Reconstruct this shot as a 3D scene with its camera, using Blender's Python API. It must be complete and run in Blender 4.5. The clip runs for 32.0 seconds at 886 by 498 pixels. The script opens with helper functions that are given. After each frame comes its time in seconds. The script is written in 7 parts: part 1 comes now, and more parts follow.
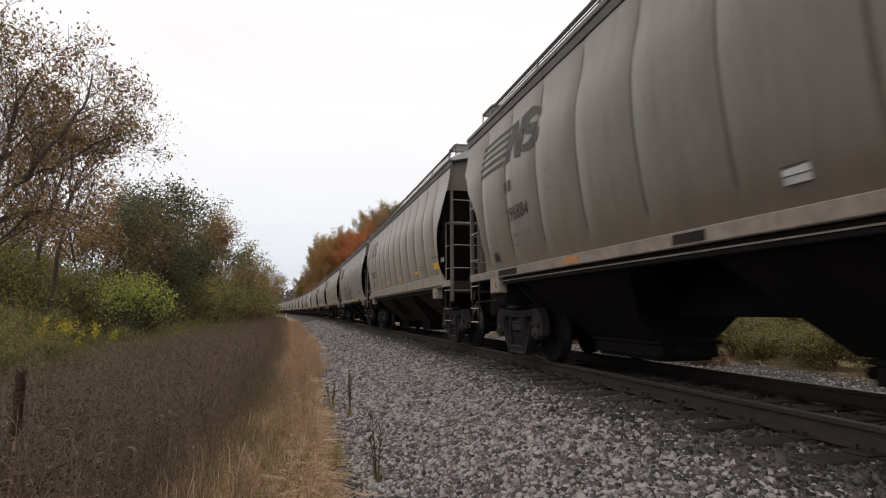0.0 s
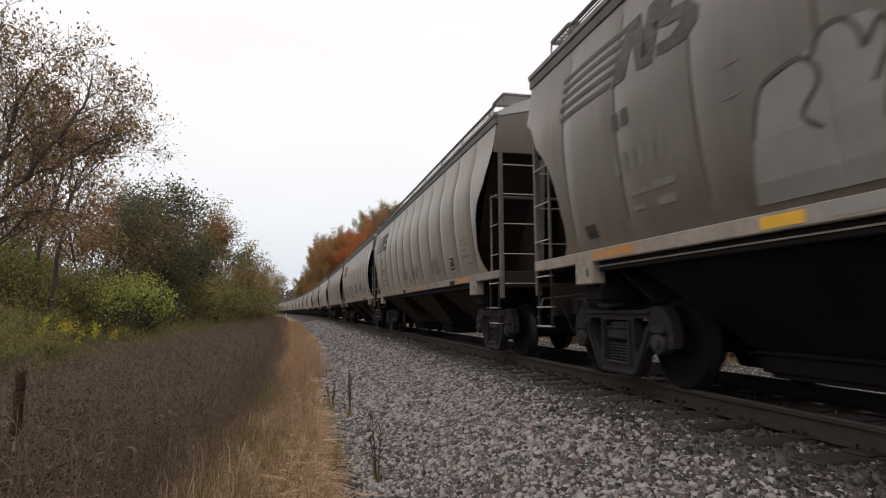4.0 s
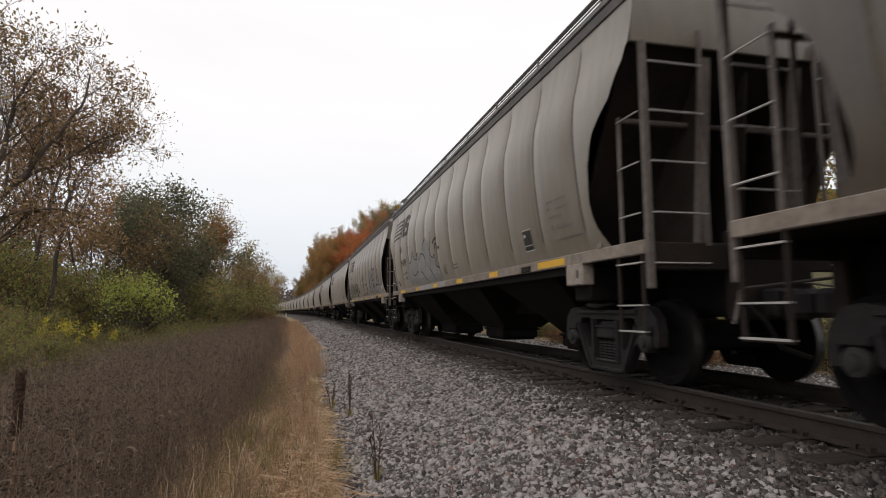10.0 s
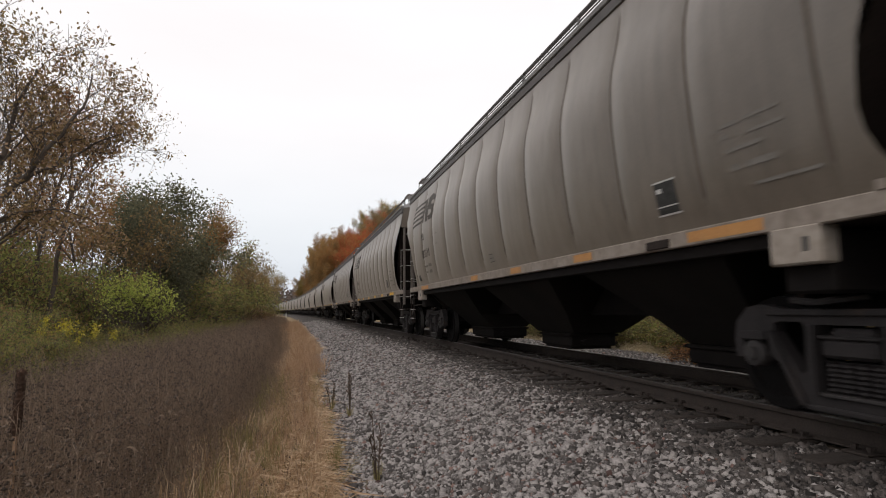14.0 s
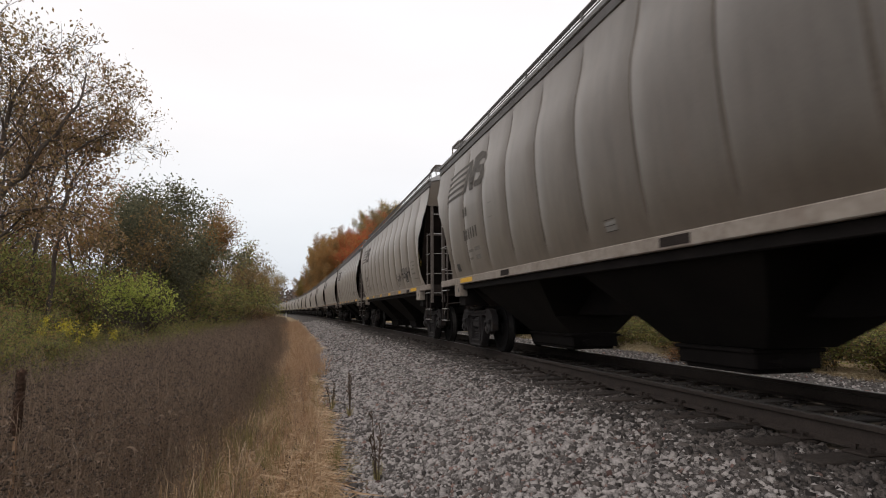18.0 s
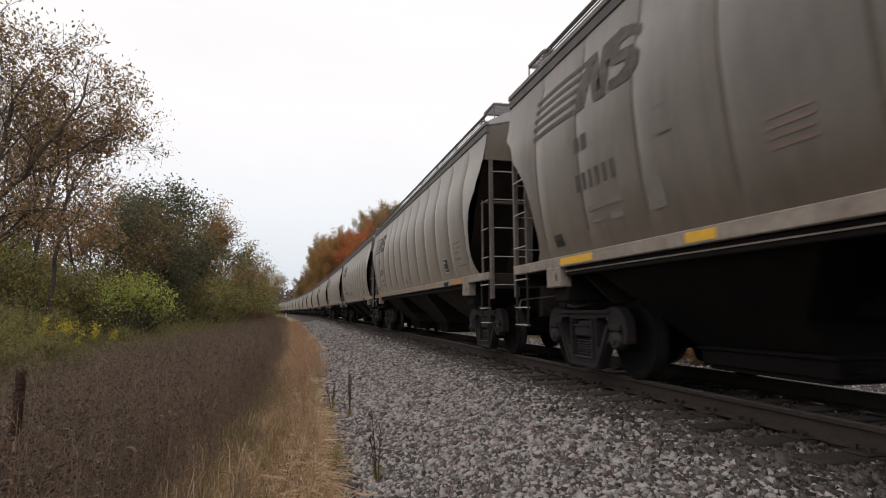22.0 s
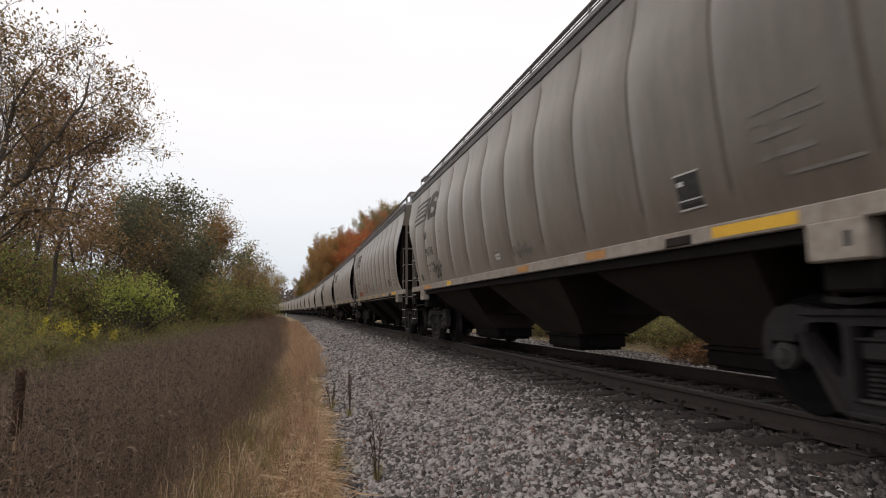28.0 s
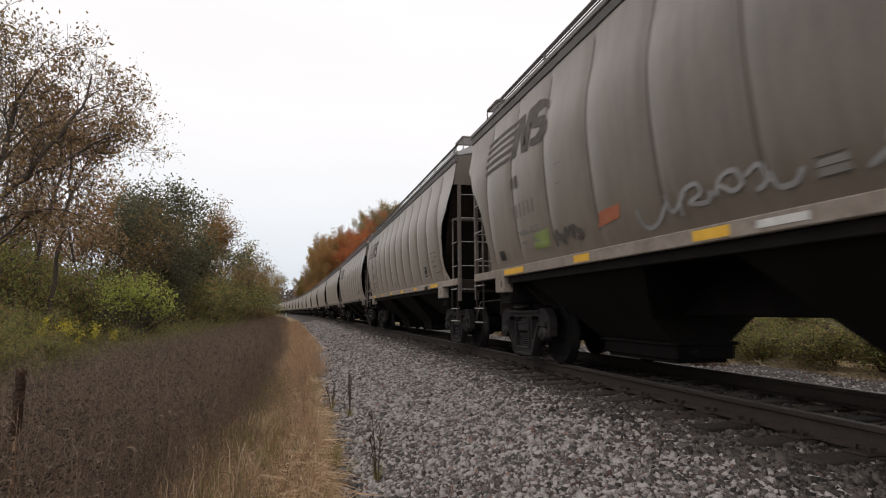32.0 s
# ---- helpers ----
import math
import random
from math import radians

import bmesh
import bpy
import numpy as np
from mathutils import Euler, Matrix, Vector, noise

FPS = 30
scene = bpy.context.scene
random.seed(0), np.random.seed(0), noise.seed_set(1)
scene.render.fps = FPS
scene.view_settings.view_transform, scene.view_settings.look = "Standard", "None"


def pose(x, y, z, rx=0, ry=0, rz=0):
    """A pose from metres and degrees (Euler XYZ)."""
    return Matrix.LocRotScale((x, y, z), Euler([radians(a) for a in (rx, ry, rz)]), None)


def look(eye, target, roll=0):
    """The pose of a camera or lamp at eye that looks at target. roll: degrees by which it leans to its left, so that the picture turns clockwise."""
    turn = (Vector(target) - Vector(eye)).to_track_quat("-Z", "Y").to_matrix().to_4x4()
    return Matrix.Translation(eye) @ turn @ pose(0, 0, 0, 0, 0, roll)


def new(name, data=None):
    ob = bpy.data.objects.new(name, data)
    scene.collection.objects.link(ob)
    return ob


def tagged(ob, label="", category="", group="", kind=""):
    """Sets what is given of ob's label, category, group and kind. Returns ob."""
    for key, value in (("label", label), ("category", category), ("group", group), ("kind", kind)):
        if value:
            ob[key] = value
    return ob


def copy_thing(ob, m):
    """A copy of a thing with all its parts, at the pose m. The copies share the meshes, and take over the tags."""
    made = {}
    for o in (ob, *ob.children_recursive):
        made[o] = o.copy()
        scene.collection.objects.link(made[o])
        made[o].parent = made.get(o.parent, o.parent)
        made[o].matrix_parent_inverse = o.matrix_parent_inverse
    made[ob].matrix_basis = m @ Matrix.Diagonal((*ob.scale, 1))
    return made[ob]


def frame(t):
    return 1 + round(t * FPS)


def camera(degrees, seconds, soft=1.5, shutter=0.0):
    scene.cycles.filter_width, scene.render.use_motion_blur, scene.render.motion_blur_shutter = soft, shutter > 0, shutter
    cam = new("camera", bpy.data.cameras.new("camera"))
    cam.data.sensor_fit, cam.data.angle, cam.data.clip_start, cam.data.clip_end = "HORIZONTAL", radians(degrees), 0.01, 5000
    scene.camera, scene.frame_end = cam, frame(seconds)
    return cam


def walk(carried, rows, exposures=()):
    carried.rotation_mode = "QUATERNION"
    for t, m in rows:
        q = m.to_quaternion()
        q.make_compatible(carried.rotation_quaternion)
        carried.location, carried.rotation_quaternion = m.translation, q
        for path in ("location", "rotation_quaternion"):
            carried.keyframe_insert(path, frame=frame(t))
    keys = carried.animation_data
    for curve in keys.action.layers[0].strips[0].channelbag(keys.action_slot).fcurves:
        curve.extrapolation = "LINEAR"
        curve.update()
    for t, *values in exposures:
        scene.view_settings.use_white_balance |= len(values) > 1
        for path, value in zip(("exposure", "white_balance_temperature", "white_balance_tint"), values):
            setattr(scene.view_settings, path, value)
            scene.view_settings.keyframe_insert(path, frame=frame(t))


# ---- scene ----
# World: metres, z = 0 at the top of the rails, Y along the track away from the camera, X to the right.
TRACK_X = 4.687        # track centre beside the camera
TRACK_R = 2883.0       # radius of the slow left-hand bend ahead
CAR_L = 16.9227        # coupled length of a hopper car
TRUCK = 6.346          # half the distance of the truck centres
WHEEL_R = 0.46

cam = camera(74.1, 32.0, soft=1.0, shutter=0.2)
CAM_POSE = Matrix.Translation((0, 0, 0.823)) @ pose(0, 0, 0, 0, 0, -13.572) @ pose(0, 0, 0, 95.972, 0, 0) @ pose(0, 0, 0, 0, 0, -0.404)
walk(cam, [(0, CAM_POSE), (32.0, CAM_POSE)], exposures=[(0, 0.0), (32.0, 0.0)])


def bend(y):
    """Sideways shift of the track's centre line at y."""
    return -max(y, 0.0) ** 2 / (2 * TRACK_R)


def heading(y):
    return math.degrees(math.atan(max(y, 0.0) / TRACK_R))


def train_at(t):
    """Where along the track the centre of car 0 stands at t seconds: a nearly steady 9.46 m/s."""
    u = (t - 16) / 16
    return -144.590 - 151.443 * u - 6.052 * u ** 2 - 0.599 * u ** 3 + 1.471 * u ** 4 - 0.402 * u ** 5


SLACK = {0: -0.03, 1: -0.10, 2: -0.281, 3: 0.067, 4: 0.055, 6: -0.03, 7: -0.15, 9: 0.106, 10: 0.04, 11: 0.045, 12: -0.01, 14: -0.031, 16: 0.017, 18: -0.03}   # metres by which a car is off the even spacing, from play in the couplers


def car_y(i):
    """Where car i stands at the start."""
    return FIRST_Y + i * CAR_L + SLACK.get(i, 0.0)


def travelled(t):
    """Metres that the train has rolled since t = 0."""
    return train_at(0) - train_at(t)


FIRST_Y = train_at(0)


def place(y):
    return pose(TRACK_X + bend(y), y, 0, 0, 0, heading(y))


# ---- world and light ----
world = bpy.data.worlds.new("overcast")
scene.world = world
world.use_nodes = True
wn, wl = world.node_tree.nodes, world.node_tree.links
sky = wn.new("ShaderNodeTexSky")
sky.sky_type = "NISHITA"
sky.sun_disc = False
sky.sun_elevation, sky.sun_rotation = radians(48), radians(200)
sky.air_density, sky.dust_density = 1.0, 4.0
grey = wn.new("ShaderNodeHueSaturation")
grey.inputs["Saturation"].default_value = 0.12
grey.inputs["Value"].default_value = 0.1
wl.new(sky.outputs[0], grey.inputs["Color"])
coord = wn.new("ShaderNodeTexCoord")
sep = wn.new("ShaderNodeSeparateXYZ")
wl.new(coord.outputs["Generated"], sep.inputs[0])
ramp = wn.new("ShaderNodeValToRGB")
ramp.color_ramp.elements[0].position, ramp.color_ramp.elements[0].color = 0.0, (0.74, 0.79, 0.86, 1)
ramp.color_ramp.elements[1].position, ramp.color_ramp.elements[1].color = 0.32, (1.035, 1.0, 1.01, 1)
e = ramp.color_ramp.elements.new(0.13)
e.color = (0.86, 0.89, 0.93, 1)
wl.new(sep.outputs["Z"], ramp.inputs[0])
cloud = wn.new("ShaderNodeTexNoise")
cloud.inputs["Scale"].default_value, cloud.inputs["Detail"].default_value = 2.2, 4
cmap = wn.new("ShaderNodeMapping")
cmap.inputs["Scale"].default_value = (1, 1, 4)
wl.new(coord.outputs["Generated"], cmap.inputs[0])
wl.new(cmap.outputs[0], cloud.inputs["Vector"])
cr = wn.new("ShaderNodeMapRange")
cr.inputs[3].default_value, cr.inputs[4].default_value = 0.93, 1.07
wl.new(cloud.outputs[0], cr.inputs[0])
mul = wn.new("ShaderNodeMix")
mul.data_type, mul.blend_type = "RGBA", "MULTIPLY"
mul.inputs[0].default_value = 1.0
wl.new(ramp.outputs[0], mul.inputs[6])
wl.new(cr.outputs[0], mul.inputs[7])
mix = wn.new("ShaderNodeMix")
mix.data_type = "RGBA"
mix.inputs[0].default_value = 0.85
wl.new(grey.outputs[0], mix.inputs[6])
wl.new(mul.outputs[2], mix.inputs[7])
bg = wn["Background"]
bg.inputs["Strength"].default_value = 1.10
wl.new(mix.outputs[2], bg.inputs["Color"])

sun = new("sun", bpy.data.lights.new("sun", "SUN"))
sun.data.energy, sun.data.angle, sun.data.color = 0.6, radians(40), (1.0, 0.925, 0.85)
sun.matrix_world = look((-30, -60, 75), (0, 0, 0))


# ---- materials ----
def node_mat(name):
    m = bpy.data.materials.new(name)
    m.use_nodes = True
    return m, m.node_tree.nodes, m.node_tree.links, m.node_tree.nodes["Principled BSDF"]


def mat(name, dark, light, rough=0.7, metal=0.0, scale=6.0, fine=60.0, bump=0.15, stretch=(1, 1, 1), spot=None, spot_scale=2.0, spot_at=0.6, vary=0.0, island=False):
    """Surface with variation at two scales between two colours, optional stains, and fine relief."""
    m, n, l, b = node_mat(name)
    tc = n.new("ShaderNodeTexCoord")
    mp = n.new("ShaderNodeMapping")
    mp.inputs["Scale"].default_value = stretch
    l.new(tc.outputs["Object"], mp.inputs[0])
    n1 = n.new("ShaderNodeTexNoise")
    n1.inputs["Scale"].default_value, n1.inputs["Detail"].default_value = scale, 6
    n2 = n.new("ShaderNodeTexNoise")
    n2.inputs["Scale"].default_value, n2.inputs["Detail"].default_value = fine, 4
    l.new(mp.outputs[0], n1.inputs["Vector"])
    l.new(mp.outputs[0], n2.inputs["Vector"])
    mx = n.new("ShaderNodeMath")
    mx.operation = "ADD"
    l.new(n1.outputs[0], mx.inputs[0])
    l.new(n2.outputs[0], mx.inputs[1])
    last = mx
    if vary:
        if island:
            src = n.new("ShaderNodeNewGeometry").outputs["Random Per Island"]
        else:
            src = n.new("ShaderNodeObjectInfo").outputs["Random"]
        mv = n.new("ShaderNodeMath")
        mv.operation = "MULTIPLY_ADD"
        mv.inputs[1].default_value, mv.inputs[2].default_value = 2 * vary, -vary
        l.new(src, mv.inputs[0])
        ad = n.new("ShaderNodeMath")
        ad.operation = "ADD"
        l.new(last.outputs[0], ad.inputs[0])
        l.new(mv.outputs[0], ad.inputs[1])
        last = ad
    rg = n.new("ShaderNodeMapRange")
    rg.inputs[1].default_value, rg.inputs[2].default_value = 0.65, 1.35
    l.new(last.outputs[0], rg.inputs[0])
    mc = n.new("ShaderNodeMix")
    mc.data_type = "RGBA"
    mc.inputs[6].default_value, mc.inputs[7].default_value = (*dark, 1), (*light, 1)
    l.new(rg.outputs[0], mc.inputs[0])
    out = mc.outputs[2]
    if spot:
        n3 = n.new("ShaderNodeTexNoise")
        n3.inputs["Scale"].default_value, n3.inputs["Detail"].default_value = spot_scale, 7
        l.new(mp.outputs[0], n3.inputs["Vector"])
        r3 = n.new("ShaderNodeMapRange")
        r3.inputs[1].default_value, r3.inputs[2].default_value = spot_at, spot_at + 0.15
        l.new(n3.outputs[0], r3.inputs[0])
        m3 = n.new("ShaderNodeMix")
        m3.data_type = "RGBA"
        m3.inputs[7].default_value = (*spot, 1)
        l.new(r3.outputs[0], m3.inputs[0])
        l.new(out, m3.inputs[6])
        out = m3.outputs[2]
    l.new(out, b.inputs["Base Color"])
    b.inputs["Roughness"].default_value, b.inputs["Metallic"].default_value = rough, metal
    b.inputs["Specular IOR Level"].default_value = 0.3
    if bump:
        bp = n.new("ShaderNodeBump")
        bp.inputs["Strength"].default_value, bp.inputs["Distance"].default_value = bump, 0.01
        l.new(n2.outputs[0], bp.inputs["Height"])
        l.new(bp.outputs[0], b.inputs["Normal"])
    return m


def body_mat(name):
    """Weathered grey car paint: tint by the object's own colour, rain streaks downwards, rusty and sooty patches."""
    m, n, l, b = node_mat(name)
    tc = n.new("ShaderNodeTexCoord")
    oi = n.new("ShaderNodeObjectInfo")
    off = n.new("ShaderNodeVectorMath")
    off.operation = "ADD"
    l.new(tc.outputs["Object"], off.inputs[0])
    cm = n.new("ShaderNodeCombineXYZ")
    k = n.new("ShaderNodeMath")
    k.operation = "MULTIPLY"
    k.inputs[1].default_value = 37.0
    l.new(oi.outputs["Random"], k.inputs[0])
    l.new(k.outputs[0], cm.inputs[1])
    l.new(cm.outputs[0], off.inputs[1])

    def tex(stretch, scale, detail=6):
        mp = n.new("ShaderNodeMapping")
        mp.inputs["Scale"].default_value = stretch
        l.new(off.outputs[0], mp.inputs[0])
        t = n.new("ShaderNodeTexNoise")
        t.inputs["Scale"].default_value, t.inputs["Detail"].default_value = scale, detail
        l.new(mp.outputs[0], t.inputs["Vector"])
        return t.outputs[0]

    def fac(src, lo, hi, top=1.0):
        r = n.new("ShaderNodeMapRange")
        r.inputs[1].default_value, r.inputs[2].default_value, r.inputs[4].default_value = lo, hi, top
        l.new(src, r.inputs[0])
        return r.outputs[0]

    def over(col, f, tint, mode="MIX"):
        x = n.new("ShaderNodeMix")
        x.data_type, x.blend_type = "RGBA", mode
        l.new(f, x.inputs[0])
        l.new(col, x.inputs[6])
        x.inputs[7].default_value = (*tint, 1)
        return x.outputs[2]

    streak = tex((1, 2.2, 0.16), 2.6)
    patch = tex((1, 1, 1), 1.1)
    grain = tex((1, 1, 1), 45.0, 3)
    col = oi.outputs["Color"]
    col = over(col, fac(patch, 0.35, 0.7, 0.55), (0.72, 0.70, 0.66), "MULTIPLY")
    col = over(col, fac(streak, 0.48, 0.72, 0.42), (0.55, 0.52, 0.47), "MULTIPLY")
    col = over(col, fac(tex((1, 1.3, 0.5), 6.0, 5), 0.42, 0.7, 0.38), (0.62, 0.58, 0.53), "MULTIPLY")
    col = over(col, fac(grain, 0.45, 0.7, 0.35), (0.7, 0.68, 0.66), "MULTIPLY")
    col = over(col, fac(tex((1, 1, 0.6), 2.0), 0.64, 0.78, 0.35), (0.16, 0.10, 0.065))
    l.new(col, b.inputs["Base Color"])
    b.inputs["Roughness"].default_value = 0.4
    b.inputs["Specular IOR Level"].default_value = 0.8
    b.inputs["Diffuse Roughness"].default_value = 1.0
    b.inputs["Sheen Weight"].default_value, b.inputs["Sheen Roughness"].default_value = 0.22, 0.45   # road dust
    b.inputs["Sheen Tint"].default_value = (1.0, 0.93, 0.85, 1)
    bp = n.new("ShaderNodeBump")
    bp.inputs["Strength"].default_value, bp.inputs["Distance"].default_value = 0.12, 0.02
    l.new(patch, bp.inputs["Height"])
    l.new(bp.outputs[0], b.inputs["Normal"])
    return m


def leaf_mat(name, a, b_, c, trans=0.25):
    """Foliage in three colours, leaf by leaf, a little translucent."""
    m, n, l, b = node_mat(name)
    g = n.new("ShaderNodeNewGeometry")
    r = n.new("ShaderNodeValToRGB")
    r.color_ramp.elements[0].color, r.color_ramp.elements[1].color = (*a, 1), (*c, 1)
    r.color_ramp.elements.new(0.5).color = (*b_, 1)
    l.new(g.outputs["Random Per Island"], r.inputs[0])
    oi = n.new("ShaderNodeObjectInfo")
    hs = n.new("ShaderNodeHueSaturation")
    mr = n.new("ShaderNodeMapRange")
    mr.inputs[3].default_value, mr.inputs[4].default_value = 0.8, 1.2
    l.new(oi.outputs["Random"], mr.inputs[0])
    l.new(mr.outputs[0], hs.inputs["Value"])
    l.new(r.outputs[0], hs.inputs["Color"])
    l.new(hs.outputs[0], b.inputs["Base Color"])
    b.inputs["Roughness"].default_value = 0.7
    b.inputs["Specular IOR Level"].default_value = 0.2
    tr = n.new("ShaderNodeBsdfTranslucent")
    l.new(hs.outputs[0], tr.inputs[0])
    ms = n.new("ShaderNodeMixShader")
    ms.inputs[0].default_value = trans
    l.new(b.outputs[0], ms.inputs[1])
    l.new(tr.outputs[0], ms.inputs[2])
    l.new(ms.outputs[0], n["Material Output"].inputs[0])
    return m


M_BODY = body_mat("weathered_grey_paint")
M_SEAM = mat("seam_grime", (0.075, 0.06, 0.048), (0.155, 0.128, 0.104), 0.85, scale=3, stretch=(1, 1, 0.5))
M_SILL = mat("sill_paint", (0.18, 0.145, 0.118), (0.33, 0.285, 0.242), 0.65, scale=2.0, fine=14.0, bump=0.04, spot=(0.13, 0.08, 0.055), spot_scale=1.4, spot_at=0.6, vary=0.2)
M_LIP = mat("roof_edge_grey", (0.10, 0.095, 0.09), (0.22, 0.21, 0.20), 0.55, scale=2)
M_SHINE = mat("glint_steel", (0.55, 0.55, 0.55), (0.75, 0.75, 0.75), 0.18, metal=1.0, scale=5, bump=0.0)
# near-black base colours hold the shade under the cars, beyond any grime
M_UNDER = mat("underframe_shade_black", (0.0048, 0.0038, 0.0036), (0.0135, 0.0106, 0.0096), 0.9, scale=3)
M_HOPPER = mat("hopper_shade_black", (0.006, 0.005, 0.0044), (0.0175, 0.014, 0.0115), 0.9, scale=1.2, vary=0.2)
M_HOPPER_BROWN = mat("hopper_dark_brown", (0.018, 0.0138, 0.0118), (0.047, 0.036, 0.03), 0.85, scale=1.2, vary=0.2)
# brown lowered to take in the shade of the car end recesses
M_END = mat("end_dark_brown", (0.0135, 0.0102, 0.009), (0.036, 0.027, 0.0232), 0.85, scale=2.5)
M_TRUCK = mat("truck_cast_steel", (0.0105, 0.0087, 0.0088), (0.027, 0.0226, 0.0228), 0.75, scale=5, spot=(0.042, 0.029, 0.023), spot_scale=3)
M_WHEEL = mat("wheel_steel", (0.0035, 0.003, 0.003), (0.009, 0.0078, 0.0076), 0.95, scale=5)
for dimmed in (M_WHEEL, M_UNDER, M_HOPPER, M_HOPPER_BROWN, M_END):
    dimmed.node_tree.nodes["Principled BSDF"].inputs["Specular IOR Level"].default_value = 0.15   # low gloss, so the underbody and end recesses stay dark
M_CAP = mat("bearing_cap_steel", (0.018, 0.0155, 0.0155), (0.042, 0.037, 0.036), 0.6, scale=8)
M_TREAD = mat("polished_tread", (0.07, 0.066, 0.064), (0.13, 0.124, 0.12), 0.45, metal=0.9, scale=5)
M_LADDER = mat("ladder_paint", (0.078, 0.064, 0.056), (0.17, 0.144, 0.128), 0.6, scale=2.5, fine=12.0, bump=0.04, spot=(0.09, 0.055, 0.04), spot_scale=3)
M_RUNG = mat("worn_bright_rung", (0.30, 0.28, 0.26), (0.55, 0.52, 0.5), 0.5, metal=0.2, scale=8)
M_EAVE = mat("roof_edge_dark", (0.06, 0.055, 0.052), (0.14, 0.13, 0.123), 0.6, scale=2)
M_ROOF = mat("roof_galvanised", (0.28, 0.27, 0.27), (0.46, 0.45, 0.45), 0.55, metal=0.2, scale=2)
M_LOGO = mat("faded_dark_marking", (0.055, 0.048, 0.042), (0.12, 0.105, 0.09), 0.75, scale=6, fine=25)
M_TEXT = mat("worn_stencil_black", (0.032, 0.028, 0.025), (0.10, 0.088, 0.077), 0.75, scale=9, fine=30)
M_FAINT = mat("faint_stencil", (0.16, 0.145, 0.128), (0.225, 0.205, 0.182), 0.75, scale=9)
M_FAINTRED = mat("faded_red_marking", (0.19, 0.125, 0.105), (0.24, 0.17, 0.145), 0.75, scale=9)
M_WHITE = mat("white_stencil", (0.45, 0.44, 0.42), (0.68, 0.66, 0.63), 0.7, scale=9)
M_FILL = mat("thin_pale_spray", (0.21, 0.195, 0.175), (0.28, 0.265, 0.245), 0.6, scale=3)
M_SILVER = mat("silver_spray_paint", (0.25, 0.242, 0.236), (0.34, 0.333, 0.327), 0.6, scale=3)
M_YELLOW = mat("yellow_reflector", (0.62, 0.33, 0.03), (0.80, 0.48, 0.06), 0.5, scale=4, spot=(0.35, 0.18, 0.05), spot_at=0.62)
M_ORANGE = mat("faded_orange_reflector", (0.36, 0.16, 0.05), (0.50, 0.26, 0.09), 0.6, scale=4, spot=(0.2, 0.12, 0.07), spot_at=0.55)
M_RED = mat("red_spray_paint", (0.17, 0.055, 0.045), (0.25, 0.08, 0.065), 0.7, scale=4)
M_RUSTRED = mat("rust_orange_spray", (0.32, 0.10, 0.05), (0.42, 0.15, 0.08), 0.7, scale=4)
M_GREENP = mat("green_spray_paint", (0.16, 0.20, 0.06), (0.28, 0.33, 0.12), 0.7, scale=4)
M_PLATE = mat("dark_panel", (0.02, 0.02, 0.02), (0.06, 0.058, 0.055), 0.5, scale=20)
M_RAILSIDE = mat("rail_rust", (0.021, 0.016, 0.0135), (0.048, 0.036, 0.030), 0.85, scale=6)
M_RAILTOP = mat("rail_running_surface", (0.06, 0.053, 0.05), (0.125, 0.115, 0.11), 0.5, metal=0.7, scale=3, stretch=(8, 0.4, 1))
M_TIE = mat("tie_creosote", (0.016, 0.0125, 0.0105), (0.05, 0.039, 0.033), 0.9, scale=4, fine=40, bump=0.5, stretch=(0.4, 4, 4), vary=0.2)
M_STONE = mat("ballast_stone", (0.055, 0.048, 0.045), (0.335, 0.306, 0.29), 0.85, scale=45, fine=140, bump=0.3, vary=0.5, island=True)
M_STONE_RED = mat("reddish_ballast_stone", (0.06, 0.034, 0.029), (0.21, 0.135, 0.115), 0.85, scale=45, fine=140, bump=0.3, vary=0.5, island=True)
M_STONE_DARK = mat("oily_ballast_stone", (0.018, 0.015, 0.0135), (0.10, 0.085, 0.077), 0.8, scale=14, fine=90, bump=0.3, vary=0.5, island=True)
M_STRAW = leaf_mat("dry_straw", (0.34, 0.215, 0.12), (0.54, 0.37, 0.225), (0.76, 0.58, 0.40), 0.25)
M_PALE = leaf_mat("pale_dry_grass", (0.33, 0.27, 0.17), (0.47, 0.39, 0.26), (0.62, 0.53, 0.38), 0.25)
M_RUSSET = leaf_mat("russet_grass", (0.25, 0.155, 0.092), (0.37, 0.235, 0.145), (0.48, 0.33, 0.215), 0.25)
M_GRASS = leaf_mat("olive_grass", (0.14, 0.13, 0.045), (0.22, 0.19, 0.075), (0.32, 0.25, 0.12), 0.25)
M_HERB = leaf_mat("low_green_herbs", (0.11, 0.115, 0.038), (0.18, 0.17, 0.055), (0.28, 0.23, 0.09), 0.3)
M_WEED = leaf_mat("dead_weed_stalk", (0.15, 0.106, 0.077), (0.235, 0.169, 0.122), (0.315, 0.231, 0.17), 0.2)
M_SEED = leaf_mat("dead_seed_head", (0.045, 0.033, 0.025), (0.08, 0.059, 0.045), (0.145, 0.108, 0.082), 0.15)
M_BARK = mat("bark", (0.045, 0.035, 0.028), (0.13, 0.105, 0.085), 0.9, scale=3, fine=25, bump=0.6, stretch=(2, 2, 0.5))


